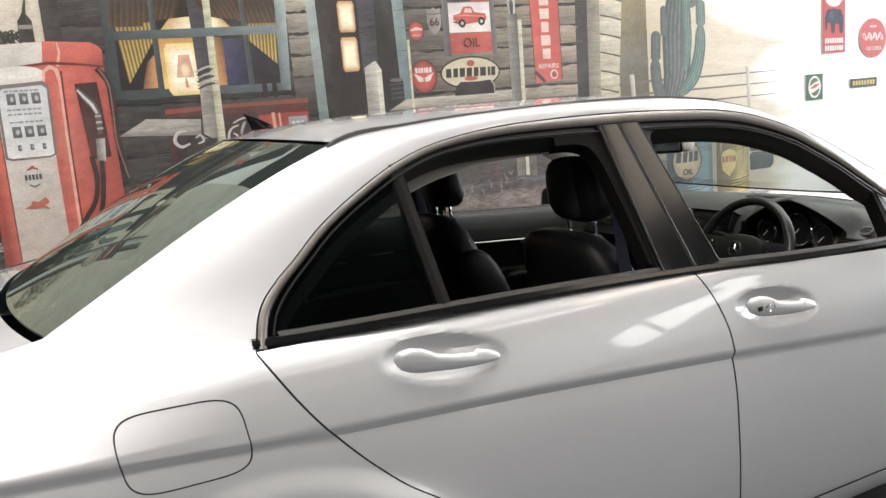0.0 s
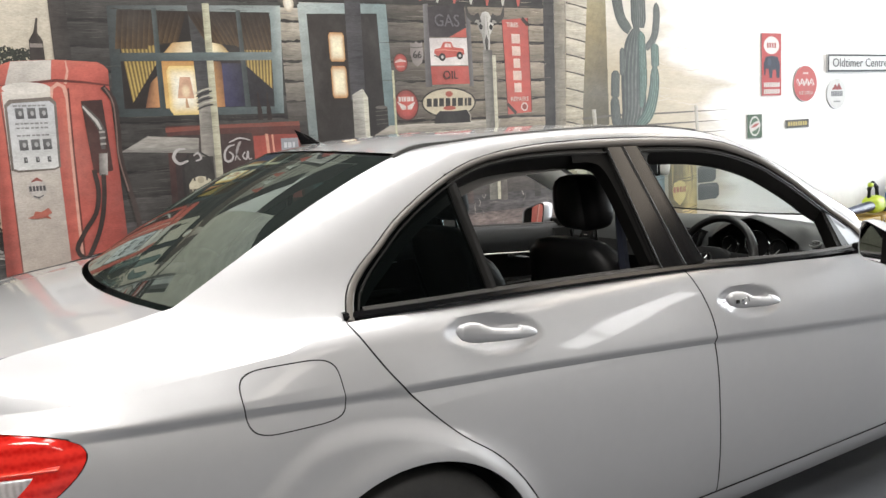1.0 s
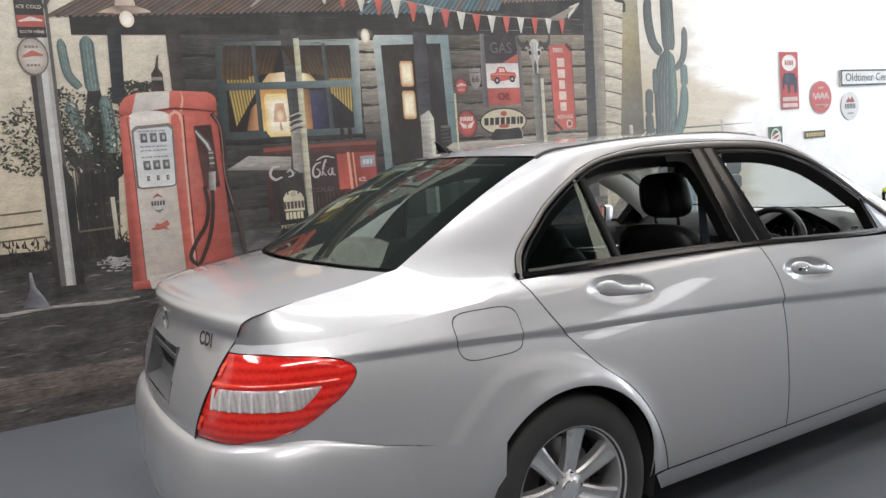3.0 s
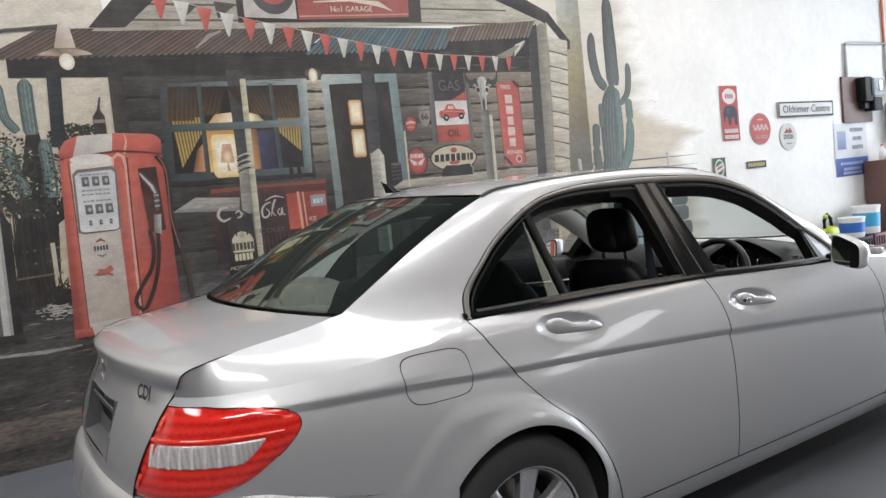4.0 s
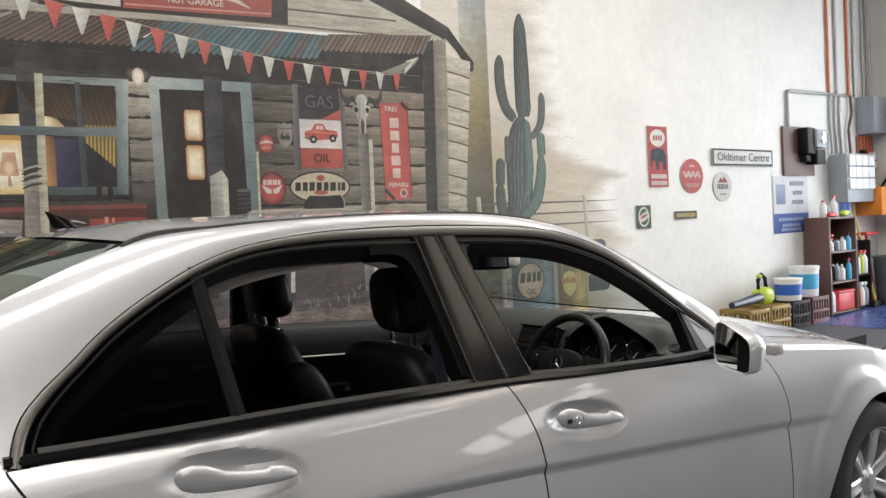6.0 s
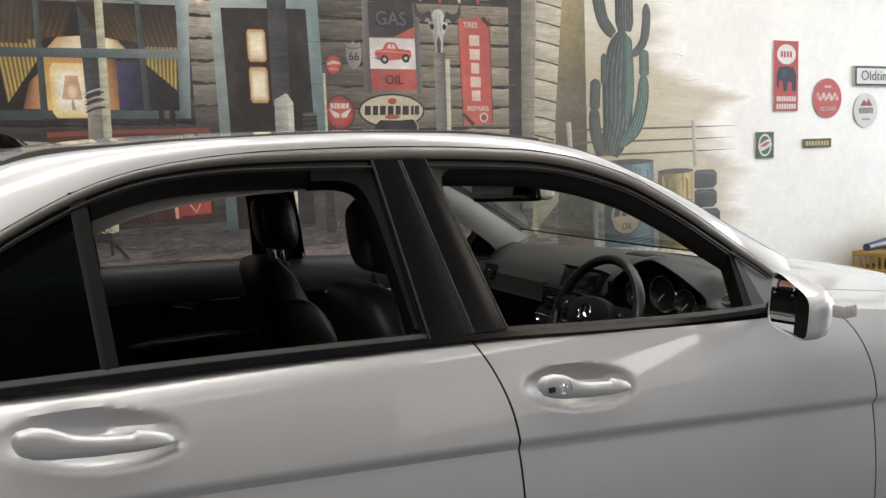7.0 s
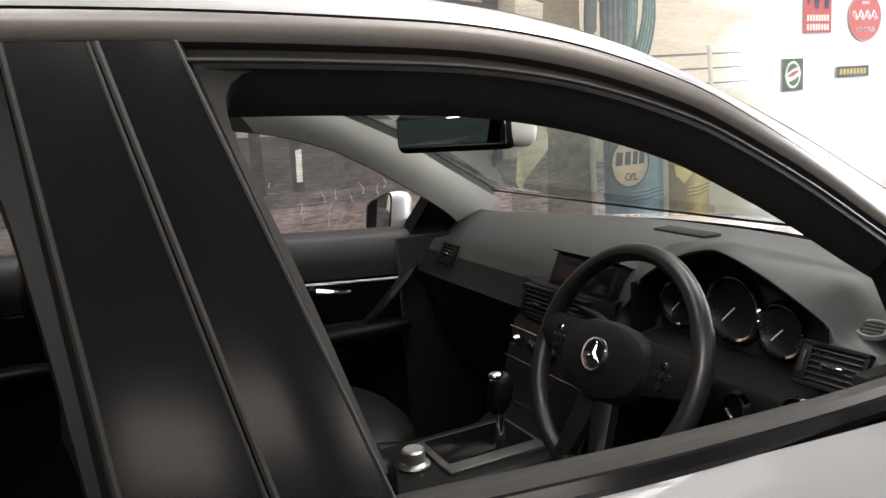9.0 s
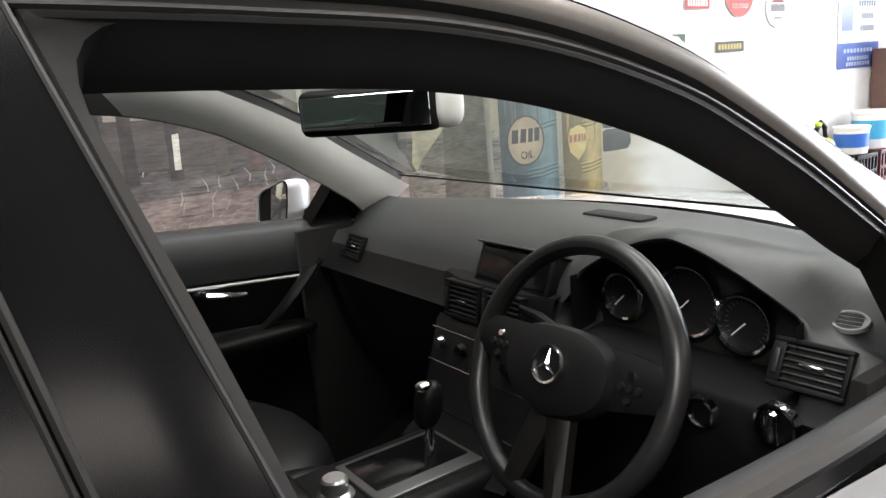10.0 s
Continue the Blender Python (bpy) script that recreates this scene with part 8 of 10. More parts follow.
text("GAS", 0.125, 2.185, LETTERS, 2.305, INK_GREY, mural, squeeze=0.95)
text("OIL", 0.085, 2.190, LETTERS, 1.912, INK_DARK, mural)


def round_sign(x, z, rx, rz, wings):
    """Red enamel disc painted with a dark rim and a pale device."""
    p = Painted("painted_round_sign", 0.0262)
    p.disc(x, z, rx, rz, ink(104, 62, 58))
    p.glow(x, z, rx * 0.92, rz * 0.92, ink(206, 84, 72), ink(168, 66, 60))
    if wings:
        for s in (-1, 1):
            for q in range(4):
                p.line([(x + s * 0.006, z - 0.030 + 0.006 * q), (x + s * (0.035 + 0.006 * q), z - 0.028 + 0.012 * q), (x + s * (0.050 + 0.008 * q), z - 0.016 + 0.013 * q)], [0.006, 0.011, 0.004], ink(218, 206, 198))
                p.depth -= p.step * 0.98
        p.bars(x - 0.062, x + 0.066, z + 0.042, 0.034, (1, 0.7, 1, 0.5, 1, 1), ink(222, 208, 200))
    else:
        p.line([(x - 0.042, z + 0.004), (x, z + 0.016), (x + 0.045, z + 0.008)], [0.012, 0.022, 0.010], ink(222, 188, 178))
        p.bars(x - 0.03, x + 0.034, z - 0.028, 0.012, (1, 1, 1, 1), ink(206, 150, 140))
    p.make(mural)


round_sign(1.780, 2.005, 0.058, 0.067, False)
round_sign(1.806, 1.704, 0.100, 0.113, True)
rs = Painted("painted_shield_sign", 0.0262)
rs.poly([(1.868, 2.150), (1.890, 2.138), (1.916, 2.155), (1.945, 2.142), (1.966, 2.152), (1.972, 2.06), (1.955, 2.005), (1.916, 1.975), (1.880, 2.005), (1.864, 2.06)], BLACK, [shade(ink(150, 140, 136), q) for q in (0.8, 0.85, 0.9, 1.0, 1.1, 1.15, 1.1, 1.0, 0.9, 0.8)])
rs.line([(1.868, 2.115), (1.916, 2.11), (1.968, 2.117)], 0.006, ink(100, 92, 90))
rs.make(mural)
text("66", 0.075, 1.918, LETTERS, 2.058, INK_DARK, mural)
rs = Painted("painted_oval_sign", 0.0262)
rs.disc(2.166, 1.712, 0.236, 0.112, ink(64, 60, 56))
rs.disc(2.166, 1.712, 0.224, 0.101, ink(204, 190, 160))
rs.bars(1.972, 2.372, 1.715, 0.060, (1, 0.9, 1, 1, 0.9, 1.1, 0.5, 0.8), ink(66, 64, 62), 0.004)
rs.disc(2.170, 1.775, 0.032, 0.022, ink(182, 84, 64), 14)
rs.disc(2.166, 1.672, 0.055, 0.016, ink(182, 84, 64), 16)
rs.make(mural)
rs = Painted("painted_tool_tray", 0.0290)
rs.poly([(2.03, 1.56), (2.345, 1.56), (2.35, 1.61), (2.315, 1.655), (2.21, 1.648), (2.08, 1.652), (2.042, 1.62)], ink(66, 63, 63))
rs.line([(2.325, 1.65), (2.348, 1.61), (2.345, 1.57)], 0.010, ink(166, 158, 146))
rs.make(mural)
rs = Painted("painted_can", 0.0292)
rs.rect(1.556, 1.555, 1.650, 1.690, ink(70, 67, 66))
for q in range(4):
    rs.line([(1.556, 1.575 + 0.03 * q), (1.65, 1.580 + 0.03 * q)], 0.004, ink(112, 106, 100))
    rs.depth -= rs.step * 0.98
rs.disc(1.603, 1.693, 0.047, 0.012, ink(118, 112, 106), 16)
rs.make(mural)
al = Painted("painted_tyre_sign", 0.0262)
al.quad((2.696, 1.607), (2.928, 1.620), (2.928, 2.350), (2.680, 2.328), [ink(212, 88, 72), ink(206, 82, 68), ink(190, 76, 64), ink(206, 84, 70)], 6, 16, 0.06)
al.line([(2.680, 2.328), (2.69, 1.95), (2.696, 1.607)], 0.006, ink(120, 60, 54))
al.line([(2.928, 2.350), (2.93, 1.95), (2.928, 1.620)], 0.006, ink(120, 60, 54))
al.line([(2.87, 2.347), (2.926, 2.295)], 0.030, ink(84, 66, 60))
al.line([(2.694, 1.690), (2.775, 1.612)], 0.026, ink(84, 66, 60))
for i, w in enumerate((0.040, 0.040, 0.032, 0.040, 0.034)):
    z = 2.188 - i * 0.094
    al.rect(2.803 - w, z - 0.036, 2.803 + w, z + 0.036, ink(222, 190, 176), ink(228, 198, 184))
    al.depth -= al.step * 0.98
al.disc(2.858, 1.662, 0.034, 0.034, ink(222, 196, 186), 18)
al.disc(2.858, 1.662, 0.023, 0.023, ink(170, 78, 66), 18)
al.make(mural)
text("TIRES", 0.052, 2.775, LETTERS, 2.290, INK_WHITE, mural, squeeze=0.9)
text("REPAIRS", 0.048, 2.812, LETTERS, 1.722, INK_WHITE, mural)
sl = Painted("painted_cattle_skull", 0.0330)
SX, SZ = 2.530, -0.068
sl.poly([(SX + x, SZ + z) for x, z in ((-0.053, 2.405), (-0.028, 2.445), (0.002, 2.455), (0.032, 2.445), (0.057, 2.40), (0.072, 2.36), (0.057, 2.315), (0.034, 2.28), (0.028, 2.20), (0.020, 2.14), (0.002, 2.105), (-0.018, 2.11), (-0.028, 2.15), (-0.032, 2.21), (-0.040, 2.28), (-0.066, 2.32), (-0.076, 2.365))], BLACK,
        [shade(ink(204, 200, 192), k) for k in (0.6, 0.9, 1.05, 1.1, 1.1, 1.0, 0.9, 1.0, 1.05, 1.0, 0.8, 0.6, 0.5, 0.5, 0.55, 0.5, 0.5)])
for k in (-1, 1):
    sl.line(spline([(SX + k * 0.05, SZ + 2.41), (SX + k * 0.10, SZ + 2.395), (SX + k * 0.15, SZ + 2.42), (SX + k * 0.172, SZ + 2.495)], 12), [0.075 * (1 - q / 12.5) for q in range(12)], ink(84, 80, 78))
    sl.line([(SX + k * 0.06, SZ + 2.375), (SX + k * 0.085, SZ + 2.38), (SX + k * 0.10, SZ + 2.37)], [0.03, 0.022, 0.004], ink(156, 152, 144))
    sl.poly([(SX + k * 0.028, SZ + 2.345), (SX + k * 0.045, SZ + 2.362), (SX + k * 0.064, SZ + 2.345), (SX + k * 0.055, SZ + 2.318), (SX + k * 0.035, SZ + 2.322)], ink(46, 44, 44))
    sl.line([(SX + k * 0.012, SZ + 2.42), (SX + k * 0.016, SZ + 2.34), (SX + k * 0.024, SZ + 2.26)], [0.002, 0.006, 0.002], ink(126, 122, 116))
sl.poly([(SX - 0.016, SZ + 2.235), (SX, SZ + 2.285), (SX + 0.016, SZ + 2.235), (SX + 0.010, SZ + 2.165), (SX - 0.010, SZ + 2.165)], BLACK, [ink(62, 60, 58), ink(104, 100, 96), ink(66, 64, 62), ink(88, 84, 80), ink(56, 54, 54)])
sl.make(mural)

# bunting on a string
bu = Painted("painted_bunting", 0.0380)
STRING = [(-0.35, 2.99), (-0.05, 2.92), (0.25, 2.845), (0.542, 2.785), (0.861, 2.735), (1.156, 2.685), (1.484, 2.633), (1.783, 2.592), (2.072, 2.568), (2.343, 2.561), (2.609, 2.557), (2.844, 2.556)]
bu.line(spline(STRING + [(2.994, 2.629), (3.05, 2.694)], 60), 0.007, ink(170, 162, 150))
flags = spline(STRING[3:], 17)
for i, (x, z) in enumerate([(-0.06, 2.92), (0.08, 2.885), (0.23, 2.85), (0.385, 2.82)] + [tuple(p) for p in flags]):
    h, w = 0.158 - 0.0018 * i + rng.uniform(-0.005, 0.005), 0.054 - 0.0010 * i
    c = ink(212, 92, 76) if i % 2 == 0 else ink(220, 218, 206)
    bu.quad((x - 0.012, z - h), (x + 0.002, z - h), (x + w, z - 0.004), (x - w, z + 0.006), [shade(c, 0.84), shade(c, 0.74), shade(c, 0.86), shade(c, 1.08)], 4, 6, 0.05)
bu.poly([(2.912, 2.555), (3.052, 2.705), (2.934, 2.662)], ink(208, 206, 190))
bu.quad((2.70, 2.555), (2.86, 2.556), (2.99, 2.66), (2.94, 2.655), [ink(150, 142, 126)] * 4, 4, 4, 0.08)
bu.make(mural, each="painted_flag")

# filling pump
pu = Painted("painted_fuel_pump", 0.0300)
RED_LIT, RED_DIM, ROSE = ink(218, 104, 84), ink(160, 66, 54), ink(230, 168, 146)
# body, its side turned from the light
pu.quad((-0.835, 0.75), (-0.170, 0.80), (-0.172, 1.90), (-0.785, 1.90), [RED_DIM, RED_DIM, RED, RED], 12, 20, 0.06)
pu.quad((-0.425, 0.80), (-0.170, 0.82), (-0.172, 1.88), (-0.395, 1.88), [ink(196, 82, 66), ink(172, 72, 60), ink(188, 78, 64), ink(216, 102, 82)], 8, 20, 0.07)
# hood
pu.poly([(-0.785, 1.865), (-0.39, 1.89), (-0.172, 1.87), (-0.167, 1.962), (-0.19, 1.99), (-0.224, 2.008), (-0.45, 2.022), (-0.67, 2.012), (-0.745, 1.982), (-0.783, 1.925)], RED, [RED_DIM, RED, RED_DIM, RED, RED_LIT, RED_LIT, RED_LIT, RED_LIT, RED_LIT, RED])
pu.quad((-0.714, 1.870), (-0.478, 1.895), (-0.462, 2.020), (-0.668, 2.011), [ink(196, 186, 176), ink(206, 198, 188), ink(222, 216, 206), ink(214, 206, 196)], 6, 6, 0.04)
pu.line([(-0.405, 1.885), (-0.385, 1.96), (-0.39, 2.016)], [0.016, 0.012, 0.006], ROSE)
pu.line([(-0.785, 1.868), (-0.60, 1.890), (-0.45, 1.905), (-0.30, 1.892), (-0.172, 1.872)], [0.010, 0.014, 0.016, 0.012, 0.010], ink(132, 58, 50))
# front: rounded cream panel between red strips
pu.poly([(-0.80, 0.78), (-0.742, 0.79), (-0.738, 1.67), (-0.728, 1.85), (-0.70, 1.88), (-0.76, 1.872), (-0.778, 1.82)], RED, [RED_DIM, RED, RED_LIT, RED_LIT, RED_LIT, RED, RED])
pu.quad((-0.748, 0.80), (-0.492, 0.82), (-0.484, 1.87), (-0.730, 1.845), [ink(196, 180, 166), ink(188, 172, 160), ink(216, 208, 196), ink(222, 216, 206)], 8, 24, 0.03)
pu.disc(-0.607, 1.862, 0.122, 0.034, ink(224, 218, 208), 24)
pu.quad((-0.493, 0.82), (-0.438, 0.82), (-0.412, 1.80), (-0.487, 1.81), [ink(190, 80, 64), ink(206, 94, 74), ink(222, 110, 88), ink(200, 86, 68)], 4, 20, 0.05)
pu.line([(-0.486, 1.80), (-0.478, 1.86), (-0.445, 1.885), (-0.415, 1.868), (-0.404, 1.80), (-0.415, 1.5), (-0.430, 0.83)], [0.010, 0.018, 0.022, 0.022, 0.020, 0.018, 0.018], ROSE)
pu.line([(-0.393, 1.86), (-0.405, 1.5), (-0.418, 0.82)], 0.010, ink(140, 60, 50))
pu.line([(-0.742, 1.86), (-0.738, 1.60), (-0.748, 0.80)], 0.007, ink(150, 84, 72))
# foot
pu.quad((-0.838, 0.745), (-0.72, 0.745), (-0.72, 0.80), (-0.832, 0.80), [RED_DIM, RED_DIM, RED, RED], 3, 3, 0.05)
pu.quad((-0.72, 0.74), (-0.17, 0.78), (-0.17, 0.84), (-0.735, 0.825), [ink(196, 186, 176)] * 2 + [ink(210, 202, 192)] * 2, 8, 3, 0.05)
# dial window
pu.poly([(-0.735, 1.405), (-0.70, 1.392), (-0.515, 1.395), (-0.482, 1.41), (-0.464, 1.78), (-0.49, 1.812), (-0.70, 1.800), (-0.727, 1.772)], ink(132, 120, 112))
pu.poly([(-0.722, 1.415), (-0.70, 1.404), (-0.515, 1.405), (-0.494, 1.415), (-0.478, 1.77), (-0.50, 1.790), (-0.69, 1.780), (-0.714, 1.76)], BLACK, [ink(224, 224, 222)] * 4 + [ink(200, 202, 206)] * 4)
for z, n_, s, w in ((1.722, 3, 0.030, 0.021), (1.545, 3, 0.030, 0.022), (1.460, 3, 0.016, 0.009)):
    for i in range(n_):
        x = -0.657 + i * 0.060
        pu.rect(x - w, z - s, x + w, z + s, ink(96, 96, 98), ink(120, 120, 122))
        pu.depth -= pu.step * 0.98
        pu.disc(x + 0.003, z, w * 0.45, s * 0.5, ink(178, 178, 178), 8)
        pu.depth -= pu.step * 0.98
for z in (1.765, 1.665, 1.640, 1.598):
    pu.bars(-0.685, -0.515, z, 0.009, (1, 0.6, 1.2, 0.8, 1, 0.7, 1), ink(140, 138, 138))
# round mark and red device below
pu.glow(-0.617, 1.295, 0.047, 0.060, ink(210, 202, 194), ink(196, 188, 180))
pu.bars(-0.660, -0.572, 1.295, 0.030, (1, 1, 1, 1, 1), ink(92, 88, 94))
pu.line([(-0.645, 1.335), (-0.615, 1.35), (-0.588, 1.335)], [0.006, 0.020, 0.006], ink(168, 84, 74))
pu.line([(-0.645, 1.255), (-0.617, 1.242), (-0.59, 1.255)], [0.005, 0.010, 0.005], ink(110, 106, 110))
pu.poly([(-0.686, 1.128), (-0.655, 1.142), (-0.645, 1.165), (-0.615, 1.158), (-0.575, 1.180), (-0.560, 1.150), (-0.585, 1.135), (-0.565, 1.112), (-0.60, 1.125), (-0.64, 1.120)], ink(196, 96, 72))
# recess with nozzle, and the hoses
pu.quad((-0.312, 1.36), (-0.205, 1.37), (-0.220, 1.79), (-0.335, 1.785), [ink(110, 58, 52), ink(96, 56, 52), ink(84, 58, 56), ink(92, 60, 56)], 5, 10, 0.10)
pu.line([(-0.330, 1.76), (-0.30, 1.715), (-0.262, 1.665), (-0.240, 1.61), (-0.245, 1.50)], [0.020, 0.034, 0.040, 0.034, 0.024], ink(104, 98, 96))
pu.line([(-0.328, 1.752), (-0.30, 1.712), (-0.264, 1.665), (-0.244, 1.615)], [0.008, 0.014, 0.018, 0.014], ink(196, 192, 186))
for z in (1.60, 1.565, 1.53):
    pu.line([(-0.258, z), (-0.226, z + 0.002)], 0.012, ink(176, 170, 164))
    pu.depth -= pu.step * 0.98
pu.quad((-0.285, 1.345), (-0.238, 1.345), (-0.226, 1.475), (-0.272, 1.475), [ink(120, 114, 110), ink(178, 172, 166), ink(190, 184, 178), ink(126, 120, 116)], 3, 6, 0.10)
pu.line(spline([(-0.262, 1.35), (-0.272, 1.22), (-0.30, 1.08), (-0.35, 0.95), (-0.415, 0.86), (-0.45, 0.90), (-0.40, 1.02), (-0.33, 1.12), (-0.30, 1.25), (-0.31, 1.38)], 30), 0.026, ink(80, 62, 58))
pu.line(spline([(-0.21, 1.865), (-0.165, 1.80), (-0.152, 1.64), (-0.158, 1.46), (-0.125, 1.24), (-0.10, 1.10), (-0.088, 0.88)], 24), 0.030, ink(82, 64, 60))
pu.line(spline([(-0.20, 1.86), (-0.170, 1.80), (-0.160, 1.64), (-0.166, 1.46), (-0.133, 1.24)], 20), 0.008, ink(140, 110, 100))
pu.make(mural)

# lamp post with its plates, gooseneck lamp, bottle, funnel
lp = Painted("painted_lamp_post", 0.0300)
for x0, x1, ca in ((-0.078, -0.050, ink(74, 71, 70)), (-0.050, -0.020, ink(120, 116, 112)), (-0.020, 0.015, ink(206, 204, 200)), (0.015, 0.036, ink(178, 174, 168)), (0.036, 0.055, ink(104, 100, 96))):
    lp.quad((-1.195 + x0 * 1.05, 0.82), (-1.195 + x1 * 1.05, 0.82), (-1.160 + x1, 2.90), (-1.160 + x0, 2.90), [shade(ca, 0.85), shade(ca, 0.85), ca, ca], 2, 24, 0.08)
lp.quad((-1.162, 0.82), (-1.112, 0.82), (-1.100, 1.50), (-1.148, 1.60), [ink(60, 58, 57)] * 4, 2, 10, 0.10)
lp.quad((-1.275, 0.79), (-1.10, 0.78), (-1.11, 0.83), (-1.265, 0.835), [ink(74, 70, 68)] * 4, 4, 2, 0.1)
lp.make(mural, each="painted_lamp_post_face")
lp = Painted("painted_round_plate", 0.0355)
lp.disc(-1.226, 2.243, 0.085, 0.115, ink(122, 112, 104))
lp.glow(-1.226, 2.243, 0.076, 0.105, ink(206, 194, 182), ink(172, 160, 148))
lp.line([(-1.282, 2.240), (-1.226, 2.262), (-1.172, 2.250)], [0.012, 0.036, 0.012], ink(188, 96, 84))
for z in (2.30, 2.19):
    lp.bars(-1.265, -1.19, z, 0.014, (1, 0.8, 1, 0.7), ink(134, 120, 110))
lp.make(mural)
lp = Painted("painted_drinks_plate", 0.0355)
lp.rect(-1.29, 2.355, -1.135, 2.60, ink(70, 66, 66))
lp.quad((-1.285, 2.418), (-1.140, 2.418), (-1.136, 2.488), (-1.285, 2.486), [ink(188, 84, 72)] * 4, 4, 3, 0.06)
lp.line([(-1.275, 2.45), (-1.21, 2.466), (-1.15, 2.456)], [0.008, 0.026, 0.008], ink(224, 206, 198))
lp.make(mural)
lp = Painted("painted_gooseneck_lamp", 0.0375)
lp.line(spline([(-1.135, 2.53), (-1.09, 2.60), (-1.03, 2.645), (-0.90, 2.667), (-0.69, 2.695)], 24), 0.022, ink(92, 86, 80))
lp.quad((-0.735, 2.545), (-0.605, 2.55), (-0.635, 2.72), (-0.690, 2.72), [ink(186, 160, 138), ink(206, 188, 168), ink(226, 216, 204), ink(206, 190, 174)], 5, 6, 0.04)
lp.poly([(-0.835, 2.512), (-0.67, 2.505), (-0.515, 2.522), (-0.53, 2.535), (-0.606, 2.562), (-0.735, 2.558), (-0.80, 2.53)], BLACK, [ink(206, 176, 150), ink(150, 128, 110), ink(206, 180, 156), ink(214, 190, 168), ink(140, 118, 100), ink(130, 108, 92), ink(206, 180, 156)])
lp.glow(-0.668, 2.475, 0.044, 0.052, ink(255, 250, 238), ink(232, 210, 178))
lp.make(mural)
lp = Painted("painted_bottle", 0.0300)
lp.poly([(-0.566, 2.02), (-0.492, 2.02), (-0.492, 2.13), (-0.515, 2.17), (-0.503, 2.252), (-0.513, 2.252), (-0.535, 2.17), (-0.562, 2.13)], BLACK, [ink(84, 72, 68), ink(70, 60, 58), ink(78, 68, 64), ink(96, 86, 80), ink(104, 92, 84), ink(84, 74, 68), ink(74, 64, 60), ink(70, 60, 58)])
lp.line([(-0.56, 2.10), (-0.495, 2.10)], 0.022, ink(150, 138, 130))
lp.make(mural)
lp = Painted("painted_funnel", 0.0300)
lp.poly([(-1.47, 0.73), (-1.32, 0.715), (-1.345, 0.78), (-1.385, 0.85), (-1.398, 0.945), (-1.412, 0.945), (-1.415, 0.85), (-1.44, 0.79)], BLACK, [ink(104, 104, 112), ink(140, 140, 148), ink(176, 176, 182), ink(150, 150, 156), ink(170, 170, 174), ink(124, 124, 130), ink(104, 104, 112), ink(96, 96, 104)])
lp.make(mural)
text("ICE COLD", 0.030, -1.212, LETTERS, 2.535, INK_WHITE, mural)
text("SOLD HERE", 0.026, -1.212, LETTERS, 2.387, INK_WHITE, mural)

# oil drums and tyres
for x0, x1, z0, z1, c, worn in ((3.895, 4.385, 0.50, 1.312, ink(112, 142, 152), ink(84, 84, 88)), (4.432, 4.800, 0.48, 1.222, ink(206, 178, 96), ink(96, 84, 80))):
    dr = Painted("painted_oil_drum", 0.0120)
    n, m = 18, 15
    for i in range(n):
        t = i / (n - 1)
        lit = math.exp(-((t - 0.76) / 0.24) ** 2)
        base = mixed(mixed(c, worn, 0.75 * max(0.0, 1 - t * 1.35)), c, 0.2)
        k = 0.52 + 0.66 * lit + rng.uniform(-0.09, 0.09)
        for j in range(m):
            dr.verts.append((x0 + (x1 - x0) * t, dr.place(), z0 + (z1 - z0) * j / (m - 1)))
            dr.cols.append(shade(base, k * (0.85 + 0.15 * j / (m - 1)) * rng.uniform(0.90, 1.10)))
    dr.faces += [(i * m + j, (i + 1) * m + j, (i + 1) * m + j + 1, i * m + j + 1) for i in range(n - 1) for j in range(m - 1)]
    dr.make(mural)
    dr = Painted("painted_drum_stripe", 0.0125)
    for z in (z0 + 0.15, z0 + 0.175, z0 + 0.20, z0 + 0.46, z0 + 0.485):
        dr.line([(x0, z + 0.02), (x0 + (x1 - x0) * 0.3, z - 0.008), (x0 + (x1 - x0) * 0.7, z - 0.006), (x1, z + 0.018)], [0.006, 0.010, 0.008, 0.006], shade(mixed(c, worn, 0.5), 0.55))
        dr.line([(x0 + (x1 - x0) * 0.45, z + 0.004), (x1, z + 0.026)], [0.004, 0.006], shade(c, 1.15))
        dr.depth -= dr.step
    for i in range(9):
        x, top, low = rng.uniform(x0 + 0.03, x1 - 0.05), z1 - rng.uniform(0.02, 0.1), rng.uniform(0.12, 0.4)
        dr.line([(x, top), (x + 0.004, top - low * 0.5), (x, top - low)], [0.02, rng.uniform(0.008, 0.022), 0.002], mixed(c, ink(122, 90, 68), rng.uniform(0.3, 0.8)))
        dr.depth -= dr.step * 0.9
    dr.disc((x0 + x1) / 2, z1 - 0.008, (x1 - x0) / 2, 0.022, ink(96, 92, 90))
    dr.make(mural, each="painted_drum_stripe")
dr = Painted("painted_drum_label", 0.0300)
dr.disc(4.106, 0.893, 0.160, 0.160, ink(76, 76, 78))
dr.glow(4.106, 0.893, 0.148, 0.150, ink(206, 182, 146), ink(180, 156, 126))
dr.bars(3.985, 4.235, 0.925, 0.085, (1.1, 1, 0.8, 0.9), ink(78, 76, 76), 0.01)
dr.make(mural)
dr = Painted("painted_drum_label", 0.0300)
dr.poly([(4.478, 0.86), (4.495, 0.775), (4.572, 0.712), (4.64, 0.775), (4.662, 0.86), (4.64, 0.925), (4.575, 0.948), (4.50, 0.925)], BLACK, [ink(214, 184, 92)] * 3 + [ink(232, 206, 116)] * 4 + [ink(222, 194, 100)])
dr.bars(4.49, 4.655, 0.862, 0.05, (1, 1, 0.8, 0.6, 0.6), ink(186, 104, 70))
dr.make(mural)
